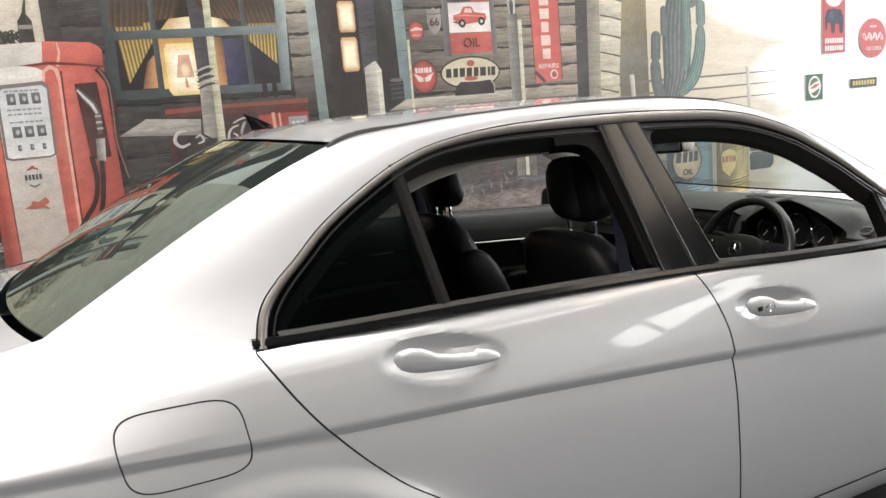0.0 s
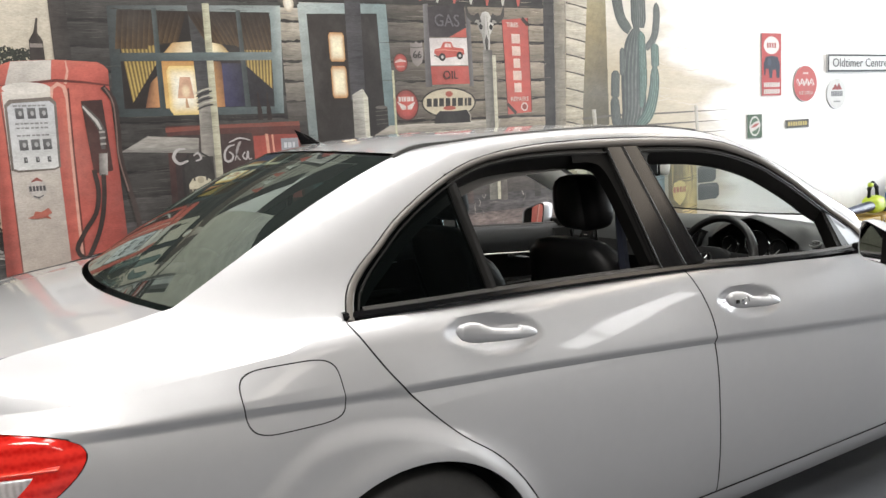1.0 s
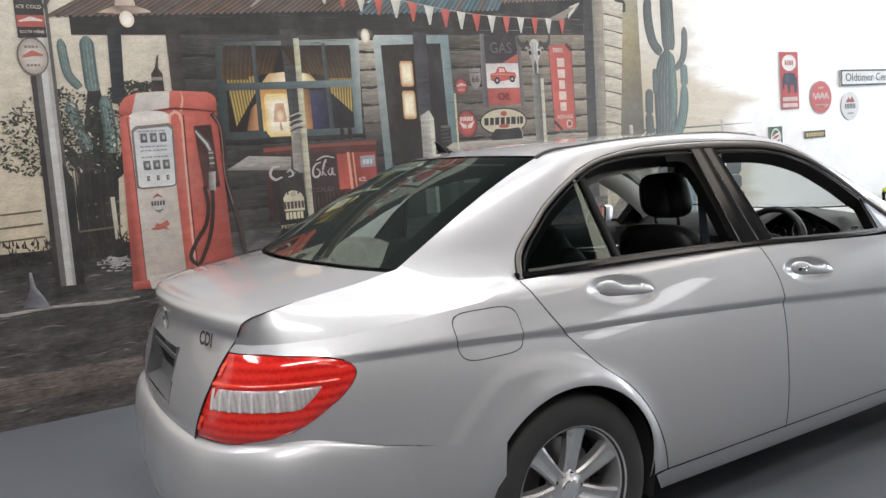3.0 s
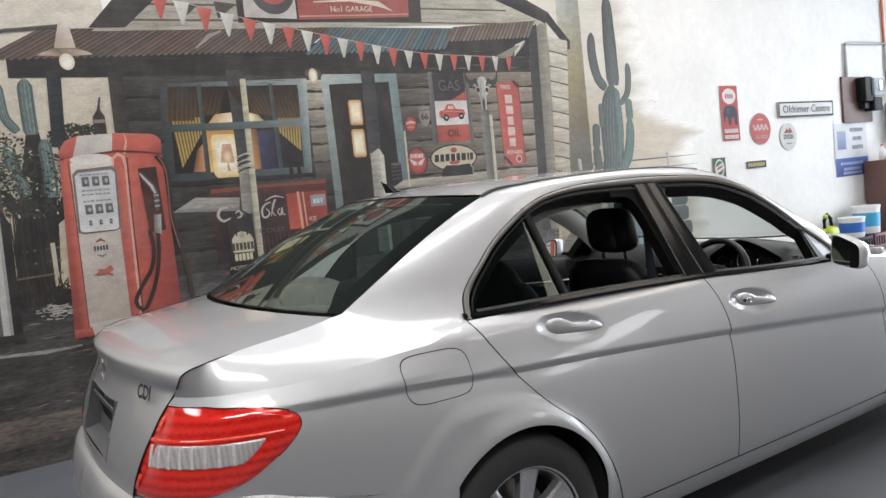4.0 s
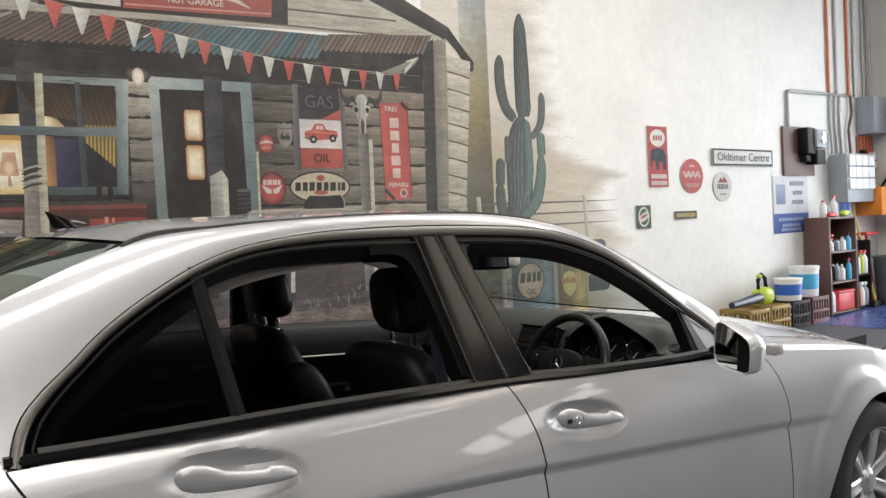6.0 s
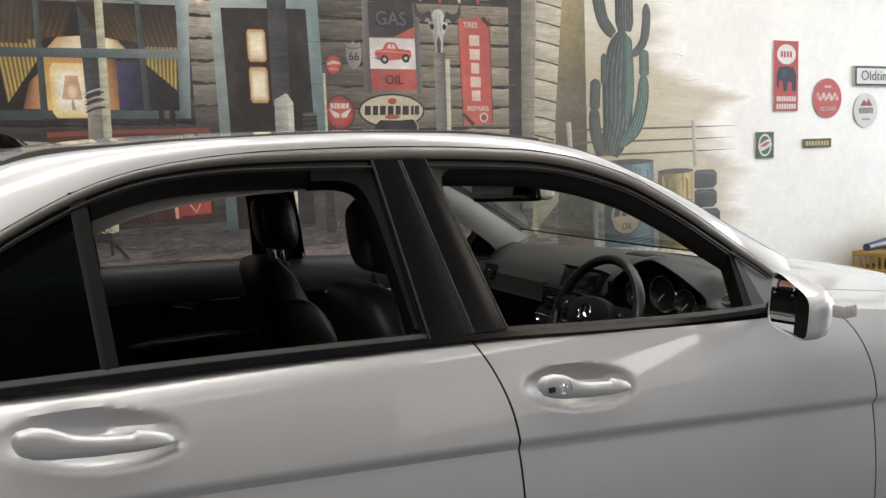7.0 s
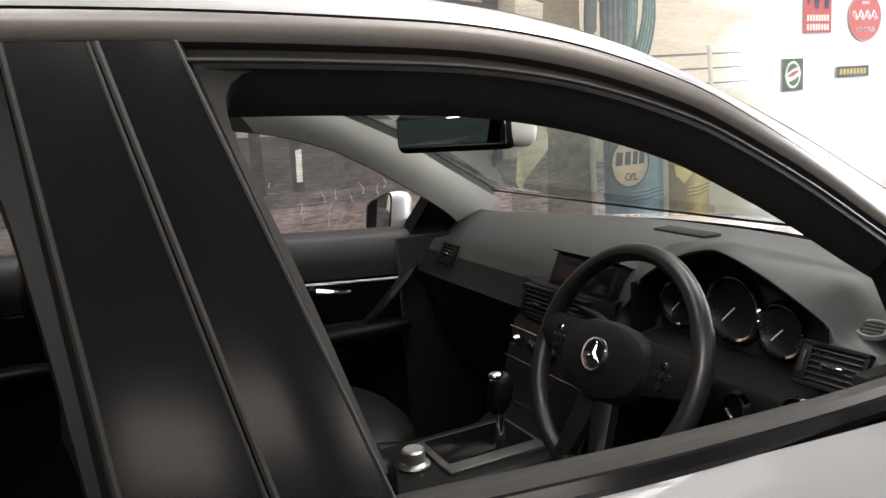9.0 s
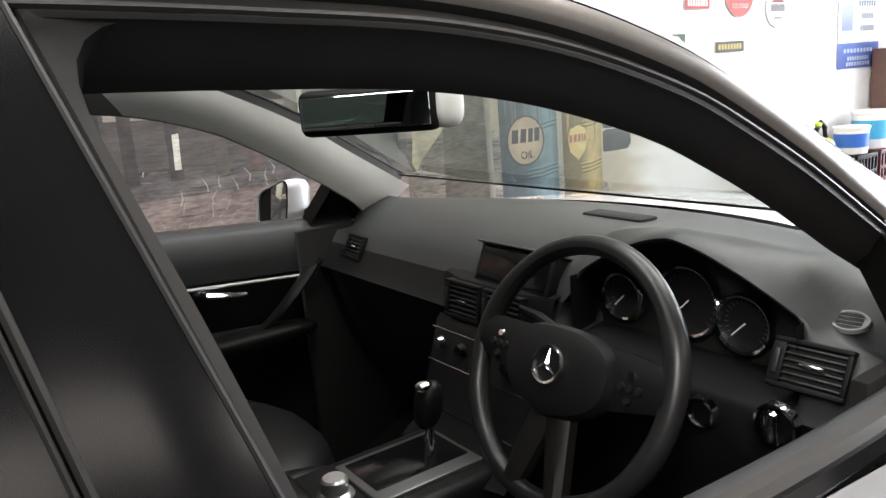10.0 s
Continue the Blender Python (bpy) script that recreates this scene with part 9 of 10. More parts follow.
for z, x1 in ((1.137, 5.062), (0.978, 5.062), (0.815, 5.10)):
    dr = Painted("painted_tyre", 0.0125)
    x0 = 4.815
    dr.poly([(x0, z - 0.07), (x0 + 0.03, z - 0.078), (x1 - 0.04, z - 0.078), (x1, z - 0.045), (x1, z + 0.045), (x1 - 0.04, z + 0.074), (x0 + 0.03, z + 0.076), (x0, z + 0.06)], BLACK, [ink(58, 55, 56)] * 4 + [ink(76, 72, 74)] * 4)
    dr.line([(x0 + 0.02, z + 0.05), ((x0 + x1) / 2, z + 0.056), (x1 - 0.02, z + 0.038)], 0.014, ink(98, 94, 94))
    dr.line([(x0 + 0.02, z - 0.012), ((x0 + x1) / 2, z - 0.008), (x1 - 0.01, z - 0.016)], 0.006, ink(50, 48, 49))
    dr.make(mural)
dr = Painted("painted_standpipe", 0.0125)
dr.quad((3.79, 0.55), (3.835, 0.55), (3.828, 1.20), (3.782, 1.20), [ink(120, 114, 104), ink(150, 144, 132), ink(160, 152, 138), ink(128, 122, 110)], 2, 12, 0.12)
dr.make(mural)
text("OIL", 0.072, 4.110, LETTERS, 0.800, INK_DARK, mural)

# ---------------------------------------------------------------- plates screwed to the bare wall
TIN_EDGE = mat("tin_plate_edge", (0.5, 0.5, 0.5), rough=0.4, metal=0.6, vary=0.1, scale=20)
ENAMEL = paint_mat("sign_enamel", rough=0.55, wash=0.07, scale=14.0, stretch=(1, 1, 1), spec=0.2)


def plate(name, label, x0, z0, x1, z1, draw, shape="rect", tall=0.008):
    """Enamelled tin plate with raised rim; draw() paints its face."""
    sign = thing(name, label, "wall sign", group="advertising plates")
    cx, cz, rx, rz = (x0 + x1) / 2, (z0 + z1) / 2, (x1 - x0) / 2, (z1 - z0) / 2
    y = WALL_Y - 0.002
    n = 40
    if shape == "rect":
        ring_pts = [(x0, z0), (x1, z0), (x1, z1), (x0, z1)]
    else:
        ring_pts = [(cx + rx * math.cos(2 * math.pi * k / n), cz + rz * math.sin(2 * math.pi * k / n)) for k in range(n)]
    k = len(ring_pts)
    verts = [(x, y, z) for x, z in ring_pts] + [(x, y - tall, z) for x, z in ring_pts] + [(cx + (x - cx) * 0.965, y - tall - 0.0015, cz + (z - cz) * 0.97) for x, z in ring_pts]
    faces = [tuple(range(k)), tuple(range(2 * k, 3 * k))]
    for lv in (0, 1):
        faces += [(lv * k + i, lv * k + (i + 1) % k, lv * k + k + (i + 1) % k, lv * k + k + i) for i in range(k)]
    link_mesh("plate", verts, faces, TIN_EDGE, sign, smooth=False)
    p = Painted("face", tall + 0.0045, ENAMEL, 0.0006, thin=1.0)
    draw(p, x0, z0, x1, z1, cx, cz, rx, rz)
    p.make(sign)
    return sign


def draw_elephant(p, x0, z0, x1, z1, cx, cz, rx, rz):
    p.rect(x0, z0, x1, z1, ink(206, 52, 48))
    p.disc(cx, z1 - 0.115, 0.115, 0.085, ink(238, 234, 226))
    for i in range(4):
        p.rect(cx - 0.07 + i * 0.037, z1 - 0.14, cx - 0.045 + i * 0.037, z1 - 0.09, ink(190, 60, 56))
        p.depth -= p.step
    p.depth += p.step
    # grey beast in profile
    p.poly([(x0 + 0.035, z0 + 0.20), (x0 + 0.03, z0 + 0.31), (x0 + 0.06, z0 + 0.375), (x0 + 0.14, z0 + 0.385), (x1 - 0.06, z0 + 0.375), (x1 - 0.025, z0 + 0.31), (x1 - 0.03, z0 + 0.17),
            (x1 - 0.075, z0 + 0.17), (x1 - 0.085, z0 + 0.25), (x0 + 0.165, z0 + 0.25), (x0 + 0.155, z0 + 0.17), (x0 + 0.115, z0 + 0.17), (x0 + 0.10, z0 + 0.26), (x0 + 0.06, z0 + 0.26), (x0 + 0.055, z0 + 0.20)], ink(52, 58, 84))
    p.disc(x0 + 0.115, z0 + 0.325, 0.03, 0.038, ink(70, 76, 104), 14)
    for zz in (z0 + 0.105, z0 + 0.04):
        for i in range(8):
            p.rect(x0 + 0.03 + i * 0.0305, zz - 0.022, x0 + 0.052 + i * 0.0305, zz + 0.022, ink(236, 228, 220))
            p.depth -= p.step


plate("tin_sign", "tall red tin sign with a dark elephant on the wall", 5.715, 1.685, 6.012, 2.285, draw_elephant)


def draw_soda(p, x0, z0, x1, z1, cx, cz, rx, rz):
    p.disc(cx, cz, rx * 0.985, rz * 0.985, ink(208, 66, 60), 40)
    for ph, dz, amp, w in ((0.0, 0.018, 0.026, 0.024), (1.2, -0.004, 0.014, 0.014)):
        c = [(cx - 0.145 + 0.29 * q / 39, cz + dz + amp * math.sin(ph + q * 0.62)) for q in range(40)]
        p.line(c, [w * (0.35 + 0.65 * abs(math.sin(0.8 + q * 0.62))) * math.sin(math.pi * (q + 1) / 41) ** 0.4 for q in range(40)], ink(238, 226, 220))
        p.depth -= p.step
    p.depth += p.step
    p.rect(cx - 0.045, cz + 0.095, cx + 0.045, cz + 0.112, ink(232, 190, 180))


soda = plate("tin_sign", "round red drinks sign on the white wall", 6.205, 1.615, 6.585, 1.975, draw_soda, "oval")
text("ICE COLD", 0.048, 6.395, WALL_Y - 0.0185, 1.70, INK_WHITE, soda)


def draw_green(p, x0, z0, x1, z1, cx, cz, rx, rz):
    p.rect(x0, z0, x1, z1, ink(74, 110, 78))
    p.disc(cx, cz, rx * 0.74, rz * 0.86, ink(226, 226, 216))
    p.disc(cx, cz, rx * 0.6, rz * 0.70, ink(84, 122, 88))
    p.line([(cx - 0.075, cz - 0.03), (cx, cz), (cx + 0.075, cz + 0.03)], [0.06, 0.075, 0.06], ink(228, 222, 214))
    p.line([(cx - 0.055, cz - 0.012), (cx, cz + 0.006), (cx + 0.055, cz + 0.025)], [0.01, 0.03, 0.01], ink(190, 84, 76))


plate("tin_sign", "small green and white motor oil sign", 5.503, 1.283, 5.717, 1.509, draw_green)


def draw_yellow(p, x0, z0, x1, z1, cx, cz, rx, rz):
    p.rect(x0, z0, x1, z1, ink(68, 64, 50))
    p.rect(x0 + 0.012, z0 + 0.01, x1 - 0.012, z1 - 0.01, ink(86, 82, 62))
    for i in range(8):
        p.rect(x0 + 0.03 + i * 0.039, cz - 0.02, x0 + 0.058 + i * 0.039, cz + 0.02, ink(206, 180, 70))
        p.depth -= p.step


plate("tin_sign", "narrow dark tyre sign with yellow letters", 6.087, 1.356, 6.452, 1.437, draw_yellow)


def draw_shield(p, x0, z0, x1, z1, cx, cz, rx, rz):
    p.disc(cx, cz, rx * 0.97, rz * 0.97, ink(222, 220, 214), 40)
    p.poly([(cx - 0.09, cz + 0.04), (cx - 0.03, cz + 0.10), (cx, cz + 0.07), (cx + 0.03, cz + 0.11), (cx + 0.09, cz + 0.04)], ink(176, 70, 64))
    for i in range(7):
        p.rect(cx - 0.10 + i * 0.029, cz - 0.03, cx - 0.079 + i * 0.029, cz + 0.025, ink(110, 108, 112))
        p.depth -= p.step
    p.rect(cx - 0.06, cz - 0.09, cx + 0.06, cz - 0.075, ink(150, 148, 148))


plate("tin_sign", "round white lubricant sign with a red crest", 6.755, 1.525, 7.095, 1.845, draw_shield, "oval")


def draw_name(p, x0, z0, x1, z1, cx, cz, rx, rz):
    p.rect(x0, z0, x1, z1, ink(60, 62, 64))
    p.rect(x0 + 0.022, z0 + 0.02, x1 - 0.022, z1 - 0.02, ink(236, 236, 232))


name_board = plate("name_board", "long white name board with dark letters and frame", 6.747, 1.908, 7.888, 2.089, draw_name, tall=0.02)
text("Oldtimer Centre", 0.128, 7.315, WALL_Y - 0.0305, 1.998, INK_DARK, name_board, squeeze=1.12)

# ---------------------------------------------------------------- things along the white wall
BROWN_BOARD = mat("dark_brown_board", (0.115, 0.060, 0.048), rough=0.5, vary=0.2, scale=6, stretch=(1, 1, 6))
GREY_STEEL = mat("grey_enamelled_steel", (0.30, 0.33, 0.36), rough=0.4, vary=0.08, scale=8)
ZINC = mat("zinc_conduit", (0.32, 0.32, 0.32), rough=0.45, metal=0.7, vary=0.15, scale=20)
ORANGE = mat("orange_plastic_conduit", (0.55, 0.13, 0.04), rough=0.45, vary=0.12, scale=20)
ORANGE_BOX = mat("orange_enamel", (0.75, 0.25, 0.02), rough=0.4, vary=0.1, scale=10)
WHITE_PLASTIC = mat("white_plastic", (0.75, 0.75, 0.74), rough=0.35, vary=0.05, scale=12)
BLUE_PLASTIC = mat("blue_plastic", (0.03, 0.12, 0.45), rough=0.4, vary=0.15, scale=14)
CYAN_LABEL = mat("cyan_label", (0.06, 0.35, 0.55), rough=0.4, vary=0.2, scale=30)
RED_PLASTIC = mat("red_plastic", (0.55, 0.04, 0.04), rough=0.4, vary=0.12, scale=14)
GREEN_PLASTIC = mat("lime_plastic", (0.40, 0.50, 0.03), rough=0.4, vary=0.12, scale=14)
OCHRE_CRATE = mat("ochre_crate_plastic", (0.30, 0.19, 0.035), rough=0.5, vary=0.2, scale=14)
RED_CRATE = mat("dark_red_crate_plastic", (0.10, 0.025, 0.025), rough=0.5, vary=0.2, scale=14)
BIN_GREY = mat("grey_bin_plastic", (0.10, 0.11, 0.125), rough=0.5, vary=0.12, scale=8)
STEEL_JAMB = mat("rusty_brown_steel", (0.16, 0.11, 0.09), rough=0.6, vary=0.3, scale=9)


def lathe_part(name, prof, at, material, parent, label="", n=24, axis="z"):
    v, f = lathe(prof, n, axis, at)
    return link_mesh(name, v, f, material, parent, label, merge=1e-5)


def run(name, label, pts, r, material, group=""):
    p = [Vector(q) for q in pts]
    out = [p[0]]
    for a, b, c in zip(p, p[1:], p[2:]):
        for t in (0.0, 0.25, 0.5, 0.75, 1.0):
            k = 0.06
            q0, q1 = b + (a - b).normalized() * min(k, (a - b).length / 2), b + (c - b).normalized() * min(k, (c - b).length / 2)
            out.append((1 - t) ** 2 * q0 + 2 * t * (1 - t) * b + t * t * q1)
    out.append(p[-1])
    ob = tube_part(name, out, r, material)
    return tagged(ob, label, "conduit", group)


W = WALL_Y - 0.022
run("conduit", "grey steel conduit bent over the meter board", [(8.25, W, 2.36), (8.25, W, 2.80), (9.72, W, 2.83)], 0.018, ZINC, "conduits on the wall")
for x, m, z0, lab in ((9.22, ORANGE, 2.83, "orange plastic conduit running up the wall"), (9.42, ZINC, 2.83, "grey steel conduit running up the wall"), (9.72, ORANGE, 2.83, "orange plastic conduit running up the wall"), (9.88, ZINC, 2.82, "grey steel conduit running up the wall"), (10.12, ZINC, 2.82, "grey steel conduit running up the wall"), (10.24, ZINC, 2.82, "grey steel conduit running up the wall")):
    run("conduit", lab, [(x, W, z0), (x + 0.0, W, 4.5), (x - 0.02, W, 6.19)], 0.017 if m is ORANGE else 0.016, m, "conduits on the wall")
for x in (9.24, 9.36, 9.48):
    run("conduit", "grey steel conduit down to the drawer cabinet", [(x, W, 2.83), (x - 0.02, W, 2.5), (x + 0.02, W, 2.08)], 0.016, ZINC, "conduits on the wall")
run("cable", "dark cable looping down the wall", [(9.72, W - 0.02, 2.83), (9.74, W - 0.02, 2.6), (9.64, W - 0.02, 2.4), (9.68, W - 0.02, 2.08)], 0.018, BROWN_BOARD)
for i, x in enumerate((9.98, 10.07, 10.16, 10.25)):
    run("conduit", "orange cable below the switchboard", [(x, W, 2.34), (x + 0.02, W, 2.1), (x - 0.03 + 0.03 * i, W, 1.8), (x, W, 1.62)], 0.014, ORANGE, "orange cables")

board = thing("meter_board", "dark brown board with old electricity meters", "meter board")
box_part("backboard", (8.12, WALL_Y - 0.03, 1.80), (8.80, WALL_Y - 0.002, 2.38), BROWN_BOARD, board, "", 0.004)
for x0, x1, z0, z1, d, m in ((8.42, 8.60, 2.05, 2.36, 0.13, DARK_PLASTIC), (8.58, 8.80, 2.12, 2.34, 0.16, GREY_STEEL), (8.60, 8.80, 1.93, 2.10, 0.14, DARK_PLASTIC), (8.46, 8.58, 1.96, 2.04, 0.09, DARK_PLASTIC)):
    box_part("meter", (x0, WALL_Y - 0.03 - d, z0), (x1, WALL_Y - 0.031, z1), m, board, "", 0.012)
lathe_part("meter_glass", [(0.0, -0.20), (0.05, -0.20), (0.07, -0.185), (0.075, -0.155)], (8.69, WALL_Y - 0.03, 2.24), CHROME, board, "round meter glass", 20, "y")
for k in range(5):
    c = [(8.93 + (0.10 + 0.012 * k) * math.cos(a), WALL_Y - 0.03 - 0.012 * k, 2.16 + (0.13 + 0.01 * k) * math.sin(a)) for a in np.linspace(0, 2 * math.pi, 18, endpoint=False)]
    tagged(tube_part("cable_coil", c, 0.008, WHITE_PLASTIC, None, "", 6, True), "white cable coiled against the wall", "cable", "white coils")

notice = thing("poster", "white and blue licence poster taped to the wall", "poster")
pp = Painted("sheet", 0.006, ENAMEL, 0.0006, thin=1.0)
pp.rect(7.90, 1.13, 8.66, 1.80, ink(232, 234, 236))
pp.rect(7.90, 1.13, 8.66, 1.36, ink(44, 84, 178), ink(60, 104, 196))
pp.rect(7.96, 1.47, 8.16, 1.70, ink(120, 140, 190), ink(170, 184, 214))
for i, (x0, x1, z) in enumerate(((8.26, 8.58, 1.71), (8.32, 8.54, 1.60), (8.30, 8.56, 1.49))):
    for j in range(7):
        pp.rect(x0 + (x1 - x0) * j / 7, z - 0.025, x0 + (x1 - x0) * (j + 0.7) / 7, z + 0.025, ink(120, 124, 140))
        pp.depth -= pp.step
for z, w in ((1.29, 0.27), (1.22, 0.2), (1.17, 0.22)):
    for j in range(9):
        pp.rect(8.28 - w + 2 * w * j / 9, z - 0.018, 8.28 - w + 2 * w * (j + 0.7) / 9, z + 0.018, ink(180, 196, 226))
        pp.depth -= pp.step
pp.make(notice)

cab = thing("drawer_cabinet", "grey small-parts cabinet with white drawers", "drawer cabinet")
box_part("cabinet_body", (9.16, WALL_Y - 0.24, 1.46), (9.86, WALL_Y - 0.003, 2.06), GREY_STEEL, cab, "", 0.006)
for r in range(3):
    for c in range(4):
        box_part("drawer", (9.19 + c * 0.165, WALL_Y - 0.262, 1.62 + r * 0.145), (9.34 + c * 0.165, WALL_Y - 0.241, 1.745 + r * 0.145), WHITE_PLASTIC, cab, "", 0.006)
sb = thing("switchboard", "grey steel switchboard box in the corner", "switchboard")
box_part("switchboard_body", (9.93, WALL_Y - 0.20, 2.34), (10.36, WALL_Y - 0.003, 2.82), GREY_STEEL, sb, "", 0.008)
box_part("switchboard_door", (9.945, WALL_Y - 0.215, 2.355), (10.345, WALL_Y - 0.201, 2.805), GREY_STEEL, sb, "", 0.004)
lathe_part("door_lock", [(0.0, -0.010), (0.012, -0.010), (0.014, 0.0)], (10.30, WALL_Y - 0.215, 2.58), GAP, sb, "", 12, "y")
brd = thing("socket_board", "red-brown board with sockets under the switchboard", "socket board")
box_part("backboard", (9.90, WALL_Y - 0.02, 1.66), (10.34, WALL_Y - 0.003, 2.32), mat("red_brown_board", (0.22, 0.08, 0.05), rough=0.6, scale=8), brd, "", 0.003)
for x, z in ((9.95, 2.05), (10.2, 2.02), (10.22, 1.9)):
    box_part("socket", (x, WALL_Y - 0.08, z), (x + 0.09, WALL_Y - 0.021, z + 0.09), WHITE_PLASTIC if x > 10 else DARK_PLASTIC, brd, "", 0.008)
ob_ = thing("orange_box", "orange steel equipment box on the wall", "equipment box")
box_part("box_body", (9.84, WALL_Y - 0.33, 1.28), (10.25, WALL_Y - 0.003, 1.64), ORANGE_BOX, ob_, "", 0.01)
box_part("box_switch", (10.02, WALL_Y - 0.345, 1.42), (10.12, WALL_Y - 0.331, 1.52), CHROME, ob_, "", 0.003)
tube_part("box_handle", [(10.07, WALL_Y - 0.34, 1.47), (10.07, WALL_Y - 0.42, 1.46), (10.14, WALL_Y - 0.46, 1.42)], 0.012, DARK_PLASTIC, ob_)

# bookcase with bottles
FB = floor_z(8.8)
case = thing("shelf_unit", "dark brown open shelf unit crowded with bottles", "shelf", (0, 0, 0))
box_part("side_panel", (8.50, 2.20, FB), (8.525, 2.50, 1.29), BROWN_BOARD, case, "", 0.002)
box_part("side_panel", (9.125, 2.20, FB), (9.15, 2.50, 1.29), BROWN_BOARD, case, "", 0.002)
box_part("back_panel", (8.525, 2.488, FB), (9.125, 2.50, 1.28), BROWN_BOARD, case, "", 0.001)
for z in (FB + 0.02, 0.50, 0.86, 1.265):
    box_part("shelf_board", (8.527, 2.205, z), (9.123, 2.487, z + 0.024), BROWN_BOARD, case, "", 0.002)


def bottle(at, r, h, body, cap, spray=False, label="white plastic bottle on the shelf", group="bottles"):
    b = thing("bottle", label, "bottle", at, 0, group)
    v, f = lathe([(0.0, 0.0), (r * 0.92, 0.0), (r, r * 0.2), (r, h * 0.62), (r * 0.85, h * 0.74), (r * 0.38, h * 0.84), (r * 0.36, h * 0.92), (0.0, h * 0.92)], 16)
    link_mesh("bottle_body", v, f, body, b, merge=1e-5)
    if spray:
        bm = bmesh.new()
        box(bm, (-r * 0.4, -r * 0.35, h * 0.92), (r * 1.0, r * 0.35, h * 1.06), r * 0.15)
        box(bm, (r * 0.3, -r * 0.15, h * 0.78), (r * 0.5, r * 0.15, h * 0.92), r * 0.05)
        part("spray_head", bm, cap, b)
    else:
        v, f = lathe([(0.0, h * 1.0), (r * 0.42, h * 1.0), (r * 0.45, h * 0.9)], 14)
        link_mesh("cap", v, f, cap, b, merge=1e-5)
    return b


rg = random.Random(11)
for z, n, tall in ((0.524, 6, 0.22), (0.884, 6, 0.17)):
    for i in range(n):
        body = (WHITE_PLASTIC, WHITE_PLASTIC, DARK_PLASTIC, GREY_STEEL, WHITE_PLASTIC, CYAN_LABEL)[i]
        bottle((8.58 + i * 0.095, 2.26 + rg.uniform(0, 0.06), z), rg.uniform(0.032, 0.042), tall * rg.uniform(0.8, 1.15), body, rg.choice((WHITE_PLASTIC, DARK_PLASTIC, RED_PLASTIC)), rg.random() < 0.4)
bottle((8.60, 2.26, FB + 0.044), 0.05, 0.30, WHITE_PLASTIC, WHITE_PLASTIC, label="tall white plastic bottle on the lowest shelf")
rbx = thing("storage_box", "red plastic box on the lowest shelf", "storage box")
box_part("box_body", (8.70, 2.21, FB + 0.046), (9.08, 2.44, FB + 0.26), RED_PLASTIC, rbx, "", 0.02)
box_part("box_lid", (8.69, 2.203, FB + 0.26), (9.09, 2.447, FB + 0.285), RED_PLASTIC, rbx, "", 0.01)
for x, m, h in ((8.58, WHITE_PLASTIC, 0.2), (8.66, GREY_STEEL, 0.16), (8.82, WHITE_PLASTIC, 0.24)):
    bottle((x, 2.30, 1.290), 0.04, h, m, RED_PLASTIC, x > 8.8, "bottle on top of the shelf unit", "bottles on top")
tr_ = thing("tool", "red and black hand tool on the shelf unit", "tool")
soft_box("tool_body", 8.66, 2.24, 1.319, 0.20, 0.06, 0.055, RED_PLASTIC, tr_, "", 2.6)
tr_ = thing("tool", "lime green power tool on the shelf unit", "tool")
soft_box("tool_body", 9.0, 2.26, 1.329, 0.20, 0.08, 0.075, GREEN_PLASTIC, tr_, "", 2.6)
cl = thing("cloth", "blue cloth hanging beside the shelf unit", "cloth")
rows = []
for t in np.linspace(0, 1, 12):
    rows.append([Vector((9.19 + 0.20 * a * (0.35 + 0.65 * math.sin(math.pi * min(1, t * 0.9 + 0.1))), 2.40 + 0.02 * math.sin(9 * a + 3 * t), 1.62 - 0.46 * t)) for a in np.linspace(0, 1, 10)])
v, f = sheet(rows)
link_mesh("cloth_sheet", v, f, BLUE_PLASTIC, cl).modifiers.new("thick", "SOLIDIFY").thickness = 0.012

# rack of spray bottles, bin, red trolley
rk = thing("bottle_rack", "black rack hung with spray bottles", "rack")
FR = floor_z(9.3)
box_part("rack_side", (9.20, 2.22, FR), (9.22, 2.46, 0.98), DARK_PLASTIC, rk, "", 0.002)
box_part("rack_side", (9.52, 2.22, FR), (9.54, 2.46, 0.98), DARK_PLASTIC, rk, "", 0.002)
for z in (FR + 0.02, 0.55):
    box_part("rack_shelf", (9.221, 2.22, z), (9.519, 2.46, z + 0.02), DARK_PLASTIC, rk, "", 0.002)
for z in (FR + 0.041, 0.571):
    for i in range(3):
        bottle((9.27 + i * 0.095, 2.27, z), 0.042, 0.27, (WHITE_PLASTIC, GREEN_PLASTIC, WHITE_PLASTIC)[i] if z > 0.4 else (ORANGE, WHITE_PLASTIC, GREY_STEEL)[i], WHITE_PLASTIC if z < 0.4 else RED_PLASTIC, True, "spray bottle on the black rack", "spray bottles")
bn = thing("rubbish_bin", "tall grey plastic rubbish bin", "bin", (9.93, 2.12, floor_z(9.93)))
v, f = lathe([(0.0, 0.0), (0.19, 0.0), (0.20, 0.02), (0.235, 0.58), (0.25, 0.585), (0.25, 0.61), (0.235, 0.61), (0.225, 0.60), (0.18, 0.05)], 28)
link_mesh("bin_body", v, f, BIN_GREY, bn, merge=1e-5)
st_ = thing("step_stool", "red folding stool leaning behind the rack", "stool")
for a, b in (((9.58, 2.40, floor_z(9.6)), (9.70, 2.42, 1.04)), ((9.98, 2.40, floor_z(9.9)), (9.86, 2.42, 1.04))):
    tube_part("leg", [a, b], 0.02, RED_PLASTIC, st_)
box_part("seat", (9.62, 2.30, 1.03), (9.94, 2.48, 1.07), RED_PLASTIC, st_, "", 0.012)
